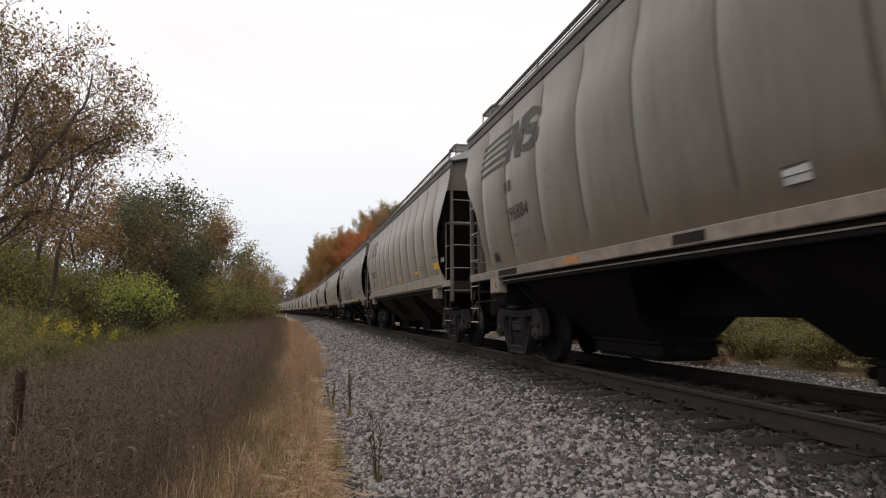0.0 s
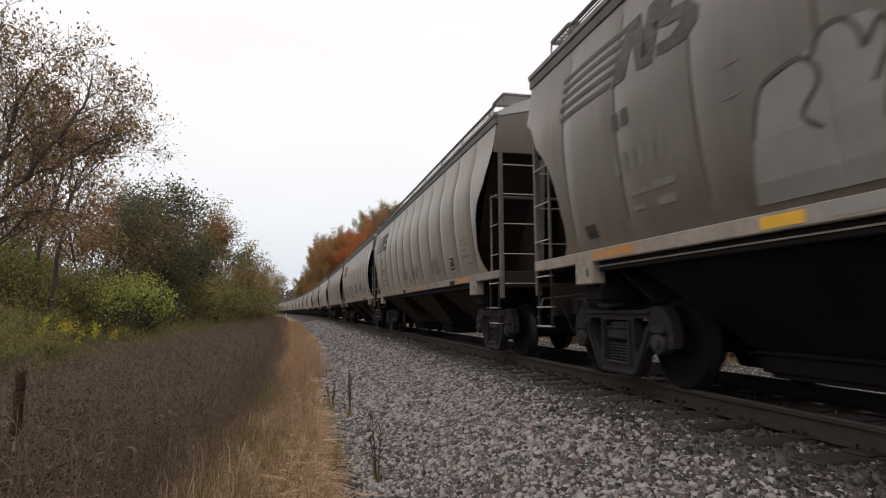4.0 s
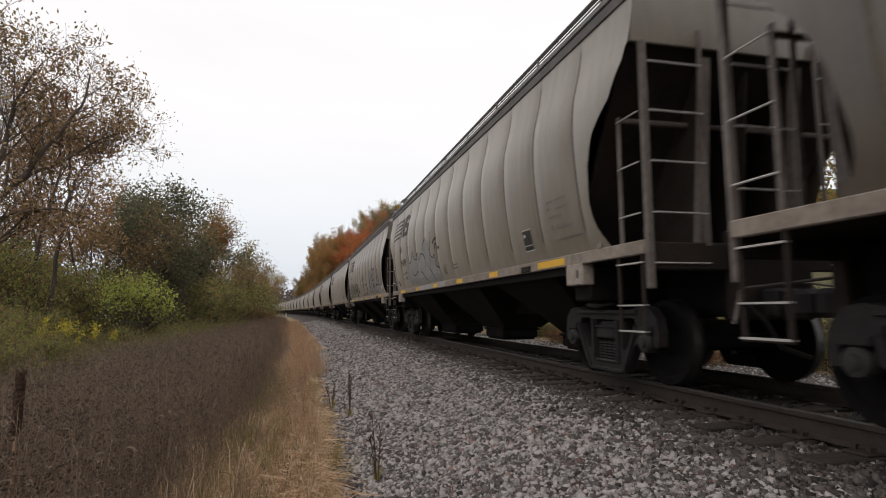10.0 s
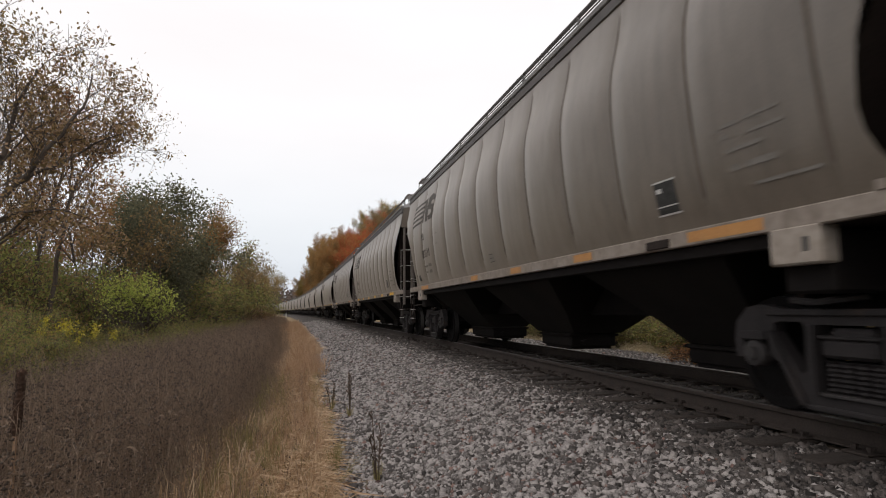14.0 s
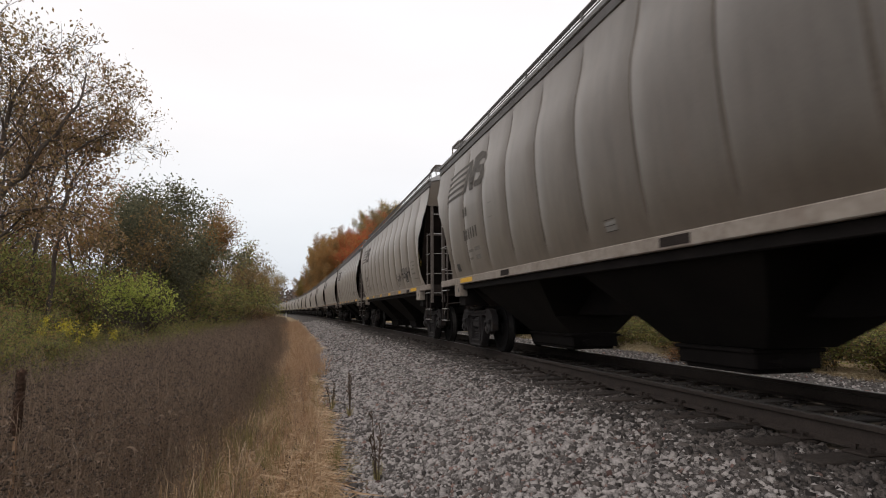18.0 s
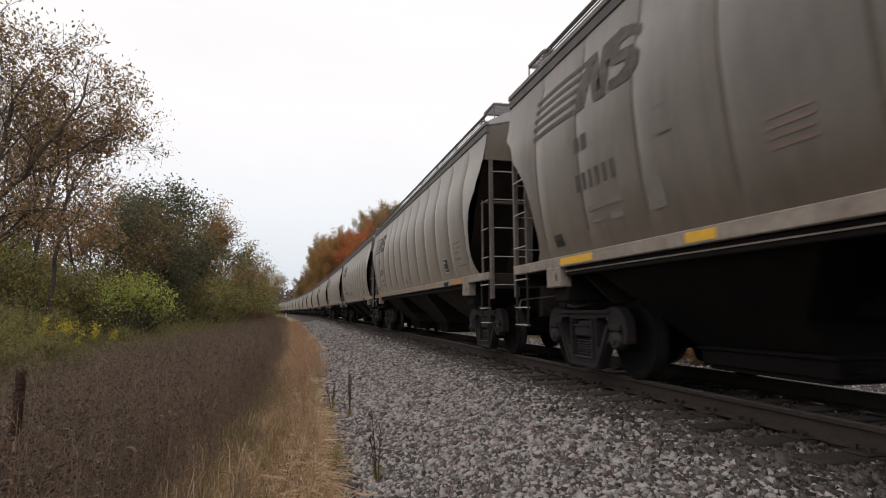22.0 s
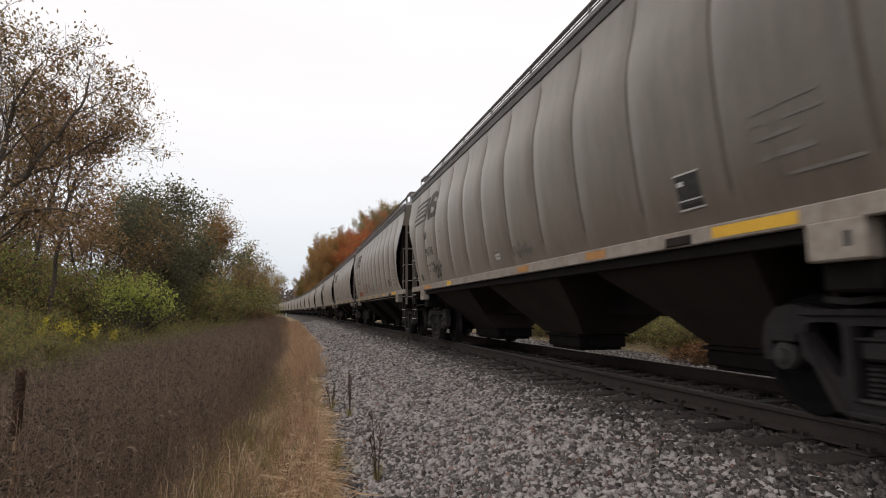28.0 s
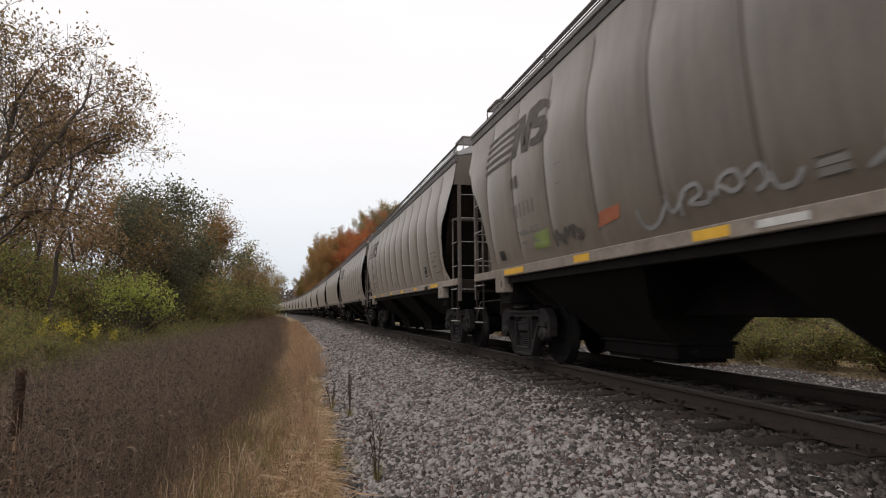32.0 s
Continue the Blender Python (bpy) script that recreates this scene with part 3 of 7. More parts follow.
def make_truck(car, y):
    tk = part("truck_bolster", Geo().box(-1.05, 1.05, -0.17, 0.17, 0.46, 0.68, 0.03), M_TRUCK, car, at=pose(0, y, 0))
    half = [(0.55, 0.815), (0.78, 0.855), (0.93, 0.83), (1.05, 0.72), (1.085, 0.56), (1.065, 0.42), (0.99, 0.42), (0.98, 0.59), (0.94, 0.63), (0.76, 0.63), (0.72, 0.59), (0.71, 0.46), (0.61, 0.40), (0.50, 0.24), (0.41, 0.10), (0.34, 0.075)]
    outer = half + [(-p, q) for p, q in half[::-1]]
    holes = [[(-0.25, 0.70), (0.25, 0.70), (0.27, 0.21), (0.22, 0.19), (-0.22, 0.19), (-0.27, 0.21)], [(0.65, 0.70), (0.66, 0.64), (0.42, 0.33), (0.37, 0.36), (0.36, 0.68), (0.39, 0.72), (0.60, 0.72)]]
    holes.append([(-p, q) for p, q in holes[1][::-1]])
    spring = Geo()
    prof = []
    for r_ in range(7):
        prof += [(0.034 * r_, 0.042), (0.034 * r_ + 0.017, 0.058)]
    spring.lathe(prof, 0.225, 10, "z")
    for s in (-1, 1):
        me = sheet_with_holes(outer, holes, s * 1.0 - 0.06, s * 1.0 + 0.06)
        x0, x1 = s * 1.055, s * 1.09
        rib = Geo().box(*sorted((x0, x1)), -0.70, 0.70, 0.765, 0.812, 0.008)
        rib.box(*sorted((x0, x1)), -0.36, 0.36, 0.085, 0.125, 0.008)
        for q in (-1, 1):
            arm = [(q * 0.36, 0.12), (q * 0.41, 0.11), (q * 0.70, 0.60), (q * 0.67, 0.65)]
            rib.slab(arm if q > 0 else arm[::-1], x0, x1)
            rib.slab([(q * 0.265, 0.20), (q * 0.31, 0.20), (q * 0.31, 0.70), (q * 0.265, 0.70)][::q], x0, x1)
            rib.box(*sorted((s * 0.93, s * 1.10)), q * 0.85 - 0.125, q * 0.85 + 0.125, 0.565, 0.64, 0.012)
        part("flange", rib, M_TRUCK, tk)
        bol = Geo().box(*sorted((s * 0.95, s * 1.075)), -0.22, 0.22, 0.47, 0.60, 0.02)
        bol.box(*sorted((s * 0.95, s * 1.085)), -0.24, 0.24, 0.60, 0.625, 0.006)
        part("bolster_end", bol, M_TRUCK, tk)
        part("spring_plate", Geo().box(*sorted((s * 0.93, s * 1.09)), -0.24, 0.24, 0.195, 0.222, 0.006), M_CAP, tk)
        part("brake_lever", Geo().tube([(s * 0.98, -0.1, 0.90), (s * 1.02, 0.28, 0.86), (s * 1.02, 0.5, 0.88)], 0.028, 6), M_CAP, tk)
        # rounded polished pin, added to give the bright glint above the truck
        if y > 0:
            part("wear_plate", Geo().lathe([(-0.10, 0.0), (-0.085, 0.03), (-0.03, 0.05), (0.03, 0.05), (0.085, 0.03), (0.10, 0.0)], 0, 10), M_SHINE, tk, "small polished steel pin added for a bright glint", at=pose(s * 0.92, 0.345, 0.925, 0, 0, 90))
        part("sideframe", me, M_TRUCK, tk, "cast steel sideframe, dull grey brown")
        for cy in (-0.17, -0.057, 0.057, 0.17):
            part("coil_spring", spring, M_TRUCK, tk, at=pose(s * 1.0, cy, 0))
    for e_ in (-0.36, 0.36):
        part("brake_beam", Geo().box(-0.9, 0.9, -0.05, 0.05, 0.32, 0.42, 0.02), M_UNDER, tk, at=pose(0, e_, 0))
    return make_wheelset(car, y - 0.85), make_wheelset(car, y + 0.85)


def make_car():
    """The car built once, about its centre, with the truck at +y first."""
    car = tagged(new("covered_hopper_car"), "weathered grey covered hopper car with curved sides", "hopper car", "hopper cars of the train")
    for s in (-1, 1):
        sd = part("body_side", side_shell(s), M_BODY, car, clean=False)
        smooth(sd, 60)
    for i, s in enumerate(SEAMS):
        part("weld_seam", seam_strip(s), M_SEAM, car, clean=False)
    # roof, eaves and running boards
    roof = Geo()
    rp = [(-1.47, 4.20), (-1.41, 4.265), (-1.1, 4.42), (-0.8, 4.54), (-0.4, 4.62), (0.4, 4.62), (0.8, 4.54), (1.1, 4.42), (1.41, 4.265), (1.47, 4.20), (1.38, 4.19), (0, 4.50), (-1.38, 4.19)]
    for y in (-7.84, 7.84):
        roof.v += [(x, y, z) for x, z in rp]
    n = len(rp)
    roof.f += [(i, (i + 1) % n, n + (i + 1) % n, n + i) for i in range(n)] + [tuple(range(n)), tuple(range(2 * n - 1, n - 1, -1))]
    part("roof", roof, M_ROOF, car, "pale galvanised roof")
    for s in (-1, 1):
        part("eave", Geo().box(s * 1.452 - 0.04, s * 1.452 + 0.04, -7.86, 7.86, 4.165, 4.245, 0.012), M_LIP, car, "grey roof edge angle")
        # the channel's dark tone includes the shade below the overhanging roof edge
        part("eave_channel", Geo().box(s * 1.445 - 0.03, s * 1.445 + 0.03, -7.85, 7.85, 4.03, 4.163, 0.01), M_EAVE, car, "channel under the roof edge, overhang shade in its dark colour")
    hatch = Geo()
    hatch.box(-0.36, 0.36, -7.1, 7.1, 4.61, 4.70, 0.03)
    for k in range(9):
        y = -6.4 + 1.6 * k
        hatch.box(-0.42, 0.42, y - 0.03, y + 0.03, 4.69, 4.74, 0.01)
    part("trough_hatch", hatch, M_ROOF, car)
    for s in (-1, 1):
        board = part("running_board", Geo().box(s * 1.2 - 0.03, s * 1.2 + 0.03, -7.0, 7.0, 4.635, 4.655), M_EAVE, car, "open walkway along the roof edge")
        part("walkway_angle", Geo().box(s * 1.225 - 0.008, s * 1.225 + 0.008, -7.0, 7.0, 4.54, 4.555), M_EAVE, board)
        for k in range(8):
            y = -6.8 + 1.94 * k
            g = Geo().box(s * 1.215 - 0.012, s * 1.215 + 0.012, y - 0.02, y + 0.02, 4.36, 4.635)
            part("walkway_bracket", g, M_EAVE, board)
    for e_ in (-1, 1):
        frame_ = Geo()
        for yy in (7.0, 7.6):
            frame_.box(-1.22, 1.22, e_ * yy - 0.016, e_ * yy + 0.016, 4.655, 4.695)
        for x in (-1.22, 1.22):
            frame_.box(x - 0.016, x + 0.016, min(e_ * 7.01, e_ * 7.59), max(e_ * 7.01, e_ * 7.59), 4.655, 4.695)
        plat = part("end_walkway", frame_, M_LADDER, car, "open grating platform over the car end")
        for k in range(5):
            yy = e_ * (7.10 + 0.10 * k)
            bar = Geo().box(-1.2, 1.2, yy - 0.024, yy + 0.024, 4.66, 4.68)
            for q in range(32):
                bar.box(-1.19 + 0.0766 * q - 0.015, -1.19 + 0.0766 * q + 0.015, yy - 0.034, yy + 0.034, 4.675, 4.692)
            part("grating_bar", bar, M_ROOF, plat)
        for x in (-1.22, 1.22):
            part("platform_brace", Geo().tube([(x, e_ * 7.59, 4.66), (x, e_ * 7.62, 4.35)], 0.013, 5), M_LADDER, plat)
            part("platform_brace", Geo().tube([(x, e_ * 7.01, 4.66), (x, e_ * 7.01, 4.35)], 0.013, 5), M_LADDER, plat)
        # upper end bulkhead and slope sheet
        oc = [(-1.50, 3.54), (1.50, 3.54), (1.462, 3.85), (1.43, 4.12), (1.40, 4.25), (0.8, 4.53), (0.4, 4.61), (-0.4, 4.61), (-0.8, 4.53), (-1.40, 4.25), (-1.43, 4.12), (-1.462, 3.85)]
        up = Geo()
        up.v = [(x, e_ * 7.82, z) for x, z in oc] + [(x, e_ * 7.78, z) for x, z in oc]
        up.f = [tuple(range(12)), tuple(range(23, 11, -1))] + [(k, (k + 1) % 12, 12 + (k + 1) % 12, 12 + k) for k in range(12)]
        part("end_bulkhead", up, M_BODY, car, "pale grey upper end sheet")
        lo = 0.2 if e_ > 0 else 0.0
        sl = Geo().add([(-1.52, e_ * 7.76, 3.56), (1.52, e_ * 7.76, 3.56), (1.40, e_ * 6.25 - lo, 1.45), (-1.40, e_ * 6.25 - lo, 1.45), (0.9, e_ * 5.85, 0.9), (-0.9, e_ * 5.85, 0.9),
                        (-1.52, e_ * 7.70, 3.56), (1.52, e_ * 7.70, 3.56), (1.40, e_ * 6.19 - lo, 1.45), (-1.40, e_ * 6.19 - lo, 1.45), (0.9, e_ * 5.79, 0.9), (-0.9, e_ * 5.79, 0.9)],
                       [(0, 1, 2, 3), (3, 2, 4, 5), (6, 9, 8, 7), (9, 11, 10, 8), (0, 3, 9, 6), (1, 7, 8, 2), (3, 5, 11, 9), (2, 8, 10, 4), (0, 6, 7, 1), (5, 4, 10, 11)])
        part("slope_sheet", sl, M_END, car, "end slope sheet, recess shade in its dark brown")
        for x in (-0.58, 0.58):
            rib = Geo().add([(x - 0.05, e_ * 7.78, 3.46), (x + 0.05, e_ * 7.78, 3.46), (x + 0.05, e_ * 7.6, 1.42), (x - 0.05, e_ * 7.6, 1.42), (x - 0.05, e_ * 7.70, 3.46), (x + 0.05, e_ * 7.70, 3.46), (x + 0.05, e_ * 7.48, 1.42), (x - 0.05, e_ * 7.48, 1.42)],
                            [(0, 1, 2, 3), (7, 6, 5, 4), (0, 3, 7, 4), (1, 5, 6, 2), (0, 4, 5, 1), (3, 2, 6, 7)])
            part("end_post", rib, M_LADDER, car)
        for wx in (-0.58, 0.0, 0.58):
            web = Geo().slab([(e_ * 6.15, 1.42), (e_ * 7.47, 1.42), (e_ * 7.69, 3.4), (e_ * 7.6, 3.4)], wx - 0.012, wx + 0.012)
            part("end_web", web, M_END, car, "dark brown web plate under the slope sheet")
        part("cross_brace", Geo().tube([(-1.38, e_ * 7.42, 2.83), (1.38, e_ * 7.42, 2.83)], 0.03, 6), M_LADDER, car)
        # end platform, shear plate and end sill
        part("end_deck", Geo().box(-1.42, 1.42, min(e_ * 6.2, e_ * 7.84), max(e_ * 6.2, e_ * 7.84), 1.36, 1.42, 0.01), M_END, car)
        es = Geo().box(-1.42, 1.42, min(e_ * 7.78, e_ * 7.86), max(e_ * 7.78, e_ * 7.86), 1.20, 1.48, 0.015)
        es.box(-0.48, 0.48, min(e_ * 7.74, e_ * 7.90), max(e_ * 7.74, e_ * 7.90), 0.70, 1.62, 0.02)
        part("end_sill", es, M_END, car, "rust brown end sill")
        cp = Geo().box(-0.16, 0.16, min(e_ * 7.85, e_ * 8.05), max(e_ * 7.85, e_ * 8.05), 0.72, 1.02, 0.03)
        cp.box(-0.07, 0.07, min(e_ * 8.0, e_ * 8.30), max(e_ * 8.0, e_ * 8.30), 0.78, 0.95, 0.02)
        cp.box(-0.15 + 0.04 * e_, 0.13 + 0.04 * e_, min(e_ * 8.25, e_ * 8.46), max(e_ * 8.25, e_ * 8.46), 0.73, 1.0, 0.05)
        part("coupler", cp, M_TRUCK, car, "cast steel knuckle coupler")
        hose = Geo().tube([(0.35 * e_, e_ * 7.9, 0.85), (0.35 * e_, e_ * 8.1, 0.72), (0.30 * e_, e_ * 8.25, 0.45), (0.15 * e_, e_ * 8.42, 0.36)], 0.028, 6)
        part("air_hose", hose, M_UNDER, car, "black rubber brake hose")
        part("uncoupling_lever", Geo().tube([(-1.38 * e_, e_ * 7.95, 0.70), (-1.3 * e_, e_ * 7.95, 0.98), (-0.3 * e_, e_ * 7.95, 1.08)], 0.014, 5), M_LADDER, car)
        for s in (-1, 1):
            # corner ladder: side and end faces share the corner post
            inner = 7.35 if e_ > 0 else 7.42
            post = part("corner_post", Geo().box(s * 1.40 - 0.035, s * 1.40 + 0.035, e_ * 7.86 - 0.035, e_ * 7.86 + 0.035, 1.02, 3.52, 0.008), M_LADDER, car)
            part("ladder_stile", Geo().box(s * 1.43 - 0.012, s * 1.43 + 0.012, e_ * inner - 0.025, e_ * inner + 0.025, 1.45, 2.86), M_LADDER, post)
            part("ladder_stile", Geo().box(s * 0.73 - 0.025, s * 0.73 + 0.025, e_ * 7.86 - 0.012, e_ * 7.86 + 0.012, 1.45, 3.7), M_LADDER, post)
            for z in (1.77, 2.285, 2.80):
                part("side_rung", Geo().tube([(s * 1.45, e_ * inner, z), (s * 1.45, e_ * 7.80, z)], 0.01, 5), M_RUNG, post)
            for z in (1.27, 1.77, 2.285, 2.80, 3.31):
                part("end_rung", Geo().tube([(s * 1.38, e_ * 7.88, z), (s * 0.73, e_ * 7.88, z)], 0.009, 5), M_RUNG, post)
            u0, u1 = sorted((e_ * 7.32, e_ * 7.80))
            step = Geo().slab([(u0, 1.36), (u0, 0.575), (u1, 0.575), (u1, 1.36), (u1 - 0.04, 1.36), (u1 - 0.04, 0.592), (u0 + 0.04, 0.592), (u0 + 0.04, 1.36)], s * 1.43 - 0.012, s * 1.43 + 0.012)
            stp = part("stirrup", step, M_END, car, "hanging sill step")
            for z in (0.60, 0.86, 1.28):
                part("tread", Geo().box(s * 1.43 - 0.03, s * 1.43 + 0.03, min(e_ * 7.33, e_ * 7.80), max(e_ * 7.33, e_ * 7.80), z - 0.008, z + 0.008), M_RUNG, stp)
    # sills, jacking brackets, centre sill
    for s in (-1, 1):
        x0, x1 = sorted((s * 1.385, s * 1.46))
        part("side_sill", Geo().box(x0, x1, -7.84, 7.84, 1.36, 1.50, 0.01), M_SILL, car, "long pale side sill")
        lip = Geo().box(*sorted((s * 1.33, s * 1.40)), -6.1, 6.1, 1.25, 1.36, 0.01)
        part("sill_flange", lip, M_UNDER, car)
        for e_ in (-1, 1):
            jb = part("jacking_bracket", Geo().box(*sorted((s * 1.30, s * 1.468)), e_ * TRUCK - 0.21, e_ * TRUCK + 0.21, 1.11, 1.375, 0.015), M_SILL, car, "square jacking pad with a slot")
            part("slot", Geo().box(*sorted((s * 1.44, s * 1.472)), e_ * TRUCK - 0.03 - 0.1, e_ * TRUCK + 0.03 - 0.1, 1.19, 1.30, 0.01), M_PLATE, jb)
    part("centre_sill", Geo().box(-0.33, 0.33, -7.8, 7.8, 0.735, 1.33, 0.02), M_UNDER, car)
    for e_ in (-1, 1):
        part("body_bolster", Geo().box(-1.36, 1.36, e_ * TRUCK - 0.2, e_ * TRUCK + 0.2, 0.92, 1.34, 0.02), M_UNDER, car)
    # three hopper bays with sloping sides
    for y0, y1, t0, t1, m0, m1, b0, b1, g0, g1 in ((-5.60, -2.37, -5.5, -2.9, -5.1, -3.55, -4.92, -3.78, -4.88, -3.72), (-2.33, 1.58, -2.0, 1.07, -1.28, 0.74, -0.92, 0.55, -0.76, 0.44), (1.62, 5.60, 2.3, 5.5, 3.15, 5.1, 3.22, 4.92, 3.16, 4.86)):
        lev = [(1.405, 1.49, y0, y1), (1.38, 1.34, y0, y1), (1.36, 1.31, t0, t1), (0.70, 0.72, m0, m1), (0.42, 0.44, b0, b1)]
        g = Geo()
        for x, z, p, q in lev:
            g.v += [(-x, p, z), (x, p, z), (x, q, z), (-x, q, z)]
        for i in range(4):
            for j in range(4):
                a, b = 4 * i + j, 4 * i + (j + 1) % 4
                g.f.append((a, b, b + 4, a + 4))
        g.f += [(0, 1, 2, 3), (19, 18, 17, 16)]
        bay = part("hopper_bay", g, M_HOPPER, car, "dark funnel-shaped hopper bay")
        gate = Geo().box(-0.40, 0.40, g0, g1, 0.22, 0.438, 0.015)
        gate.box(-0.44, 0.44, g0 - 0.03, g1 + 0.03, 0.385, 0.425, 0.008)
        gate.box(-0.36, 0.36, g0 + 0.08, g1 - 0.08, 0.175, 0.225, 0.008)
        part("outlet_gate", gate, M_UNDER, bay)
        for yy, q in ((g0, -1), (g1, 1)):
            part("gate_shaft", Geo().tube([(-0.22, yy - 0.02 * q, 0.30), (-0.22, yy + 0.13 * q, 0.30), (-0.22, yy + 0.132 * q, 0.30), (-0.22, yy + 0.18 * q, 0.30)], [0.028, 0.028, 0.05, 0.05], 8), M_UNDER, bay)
    for e_ in (1, -1):
        make_truck(car, e_ * TRUCK)
    part("end_bracket", Geo().box(-1.47, -1.45, -7.02, -6.96, 1.50, 1.56), M_SILL, car)
    # brake rigging on one end
    part("brake_cylinder", Geo().lathe([(-0.35, 0.1), (-0.3, 0.15), (0.3, 0.15), (0.35, 0.1)], -0.55, 12, centre=(7.1, 1.62)), M_END, car)
    part("air_reservoir", Geo().lathe([(-0.5, 0.12), (-0.45, 0.2), (0.45, 0.2), (0.5, 0.12)], 0.55, 12, centre=(7.15, 1.68)), M_END, car)
    return car


def far_car(near):
    """The same car with its small parts joined by material, for the part of the train that stays far away."""
    car = tagged(new("covered_hopper_car"), "weathered grey covered hopper car with curved sides", "hopper car", "hopper cars of the train")
    names = {M_BODY: "body_side", M_SEAM: "weld_seam", M_SILL: "side_sill", M_UNDER: "underframe", M_HOPPER: "hopper_bay", M_END: "end_sheet", M_TRUCK: "truck", M_LADDER: "ladder", M_RUNG: "rung", M_EAVE: "eave_channel", M_LIP: "eave", M_ROOF: "roof"}
    joined = {}

    def gather(ob, m):
        if ob.name.startswith("wheelset"):
            return
        if ob.type == "MESH" and ob.data.materials[0] in names:
            g = joined.setdefault(ob.data.materials[0], Geo())
            g.add([m @ v.co for v in ob.data.vertices], [list(p.vertices) for p in ob.data.polygons])
        for ch in ob.children:
            gather(ch, m @ ch.matrix_basis)

    for ch in near.children:
        gather(ch, ch.matrix_basis)
    for material, g in joined.items():
        ob = part(names[material], g, material, car, clean=False)
        if material in (M_END, M_LADDER, M_RUNG, M_SEAM, M_UNDER, M_TRUCK):
            tagged(ob, kind="stuff")
        if material in (M_BODY, M_RUNG, M_SEAM, M_LADDER):
            smooth(ob, 40)
    for e_ in (1, -1):
        for k in (-0.85, 0.85):
            w = Geo().lathe([(-1.1, 0.08), (1.1, 0.08)], 0, 8)
            for s in (-1, 1):
                w.lathe([(-0.065, WHEEL_R), (0.05, WHEEL_R)], s * 0.757, 20)
            part("wheelset", w, M_WHEEL, car, at=pose(0, e_ * TRUCK + k, WHEEL_R))
    return car


CAR = make_car()
FAR = far_car(CAR)
TINTS = [(0.262, 0.232, 0.196), (0.27, 0.24, 0.204), (0.252, 0.222, 0.188), (0.262, 0.235, 0.2)]
TINT_OF = {0: (0.252, 0.22, 0.182), 1: (0.285, 0.26, 0.222), 2: (0.207, 0.181, 0.153), 5: (0.178, 0.152, 0.127), 6: (0.33, 0.31, 0.265), 10: (0.203, 0.178, 0.149), 12: (0.232, 0.204, 0.172), 9: (0.235, 0.206, 0.17), 13: (0.27, 0.243, 0.208), 14: (0.273, 0.246, 0.212)}
N_FIRST, N_SPLIT, N_LAST = -1, 21, 38
CARS = {}
for i in range(N_FIRST, N_LAST + 1):
    src, first = (CAR, N_FIRST) if i < N_SPLIT else (FAR, N_SPLIT)
    if i != first:
        CARS[i] = copy_thing(src, place(car_y(i)))
    else:
        CARS[i] = src
        src.matrix_basis = place(car_y(i))
for i, c in CARS.items():
    tint = TINT_OF.get(i, TINTS[(i * 5 + 3) % len(TINTS)])
    for ch in c.children:
        if ch.name.startswith(("body_side", "end_bulkhead")):
            ch.color = (tint[0] * 0.70, tint[1] * 0.643, tint[2] * 0.595, 1)

# on some cars the hopper bays are a lighter brown
for i in (1, 3, 4, 13, 14, 16):
    for ch in CARS[i].children:
        if ch.name.startswith("hopper_bay"):
            ch.material_slots[0].link = "OBJECT"
            ch.material_slots[0].material = M_HOPPER_BROWN

# car 1 is of a shorter build, with its trucks set nearer to the ends
for ch in CARS[1].children:
    if ch.name.startswith(("wheelset", "truck_bolster")):
        y = ch.matrix_basis.translation.y
        ch.matrix_basis = Matrix.Translation((0, -0.037 * y - (0.1 if y < 0 else 0), 0)) @ ch.matrix_basis
    else:
        ends = [p[1] for p in ch.bound_box] if ch.data else [0]
        inset = 0.17 if max(ends) < -5.6 else 0.085 if max(ends) - min(ends) > 15.6 and ch.name.startswith("side_sill") else 0.0
        ch.matrix_basis = Matrix.Translation((0, inset, 0)) @ Matrix.Diagonal((1, 0.952 if inset == 0.085 else 0.963, 1, 1)) @ ch.matrix_basis


# ---- markings on the car sides ----
SQUEEZE = 1.0   # length of the present car against the common build


def on_side(me, lift):
    """Lays a flat marking, drawn as (y, z) in its x and y, on the curved side that faces the meadow."""
    bm = bmesh.new()
    bm.from_mesh(me)
    bmesh.ops.triangulate(bm, faces=bm.faces[:])
    for k in range(18):
        z = 1.56 + 0.145 * k
        bmesh.ops.bisect_plane(bm, geom=bm.verts[:] + bm.edges[:] + bm.faces[:], plane_co=(0, z, 0), plane_no=(0, 1, 0))
    ys = [v.co.x for v in bm.verts]
    cuts = [(s + o) * SQUEEZE for s in SEAMS for o in (-0.05, -0.02, 0.02, 0.05, 0.3, 0.6, 0.9)]
    for y in cuts:
        if min(ys) < y < max(ys):
            bmesh.ops.bisect_plane(bm, geom=bm.verts[:] + bm.edges[:] + bm.faces[:], plane_co=(y, 0, 0), plane_no=(1, 0, 0))
    for v in bm.verts:
        y, z = v.co.x, v.co.y
        x = side_x(z) + bulge(y / SQUEEZE, z) + 0.002 + lift if z > 1.505 else 1.4615 + lift
        v.co = (-x, y, z)
    bm.to_mesh(me)
    bm.free()
    return me


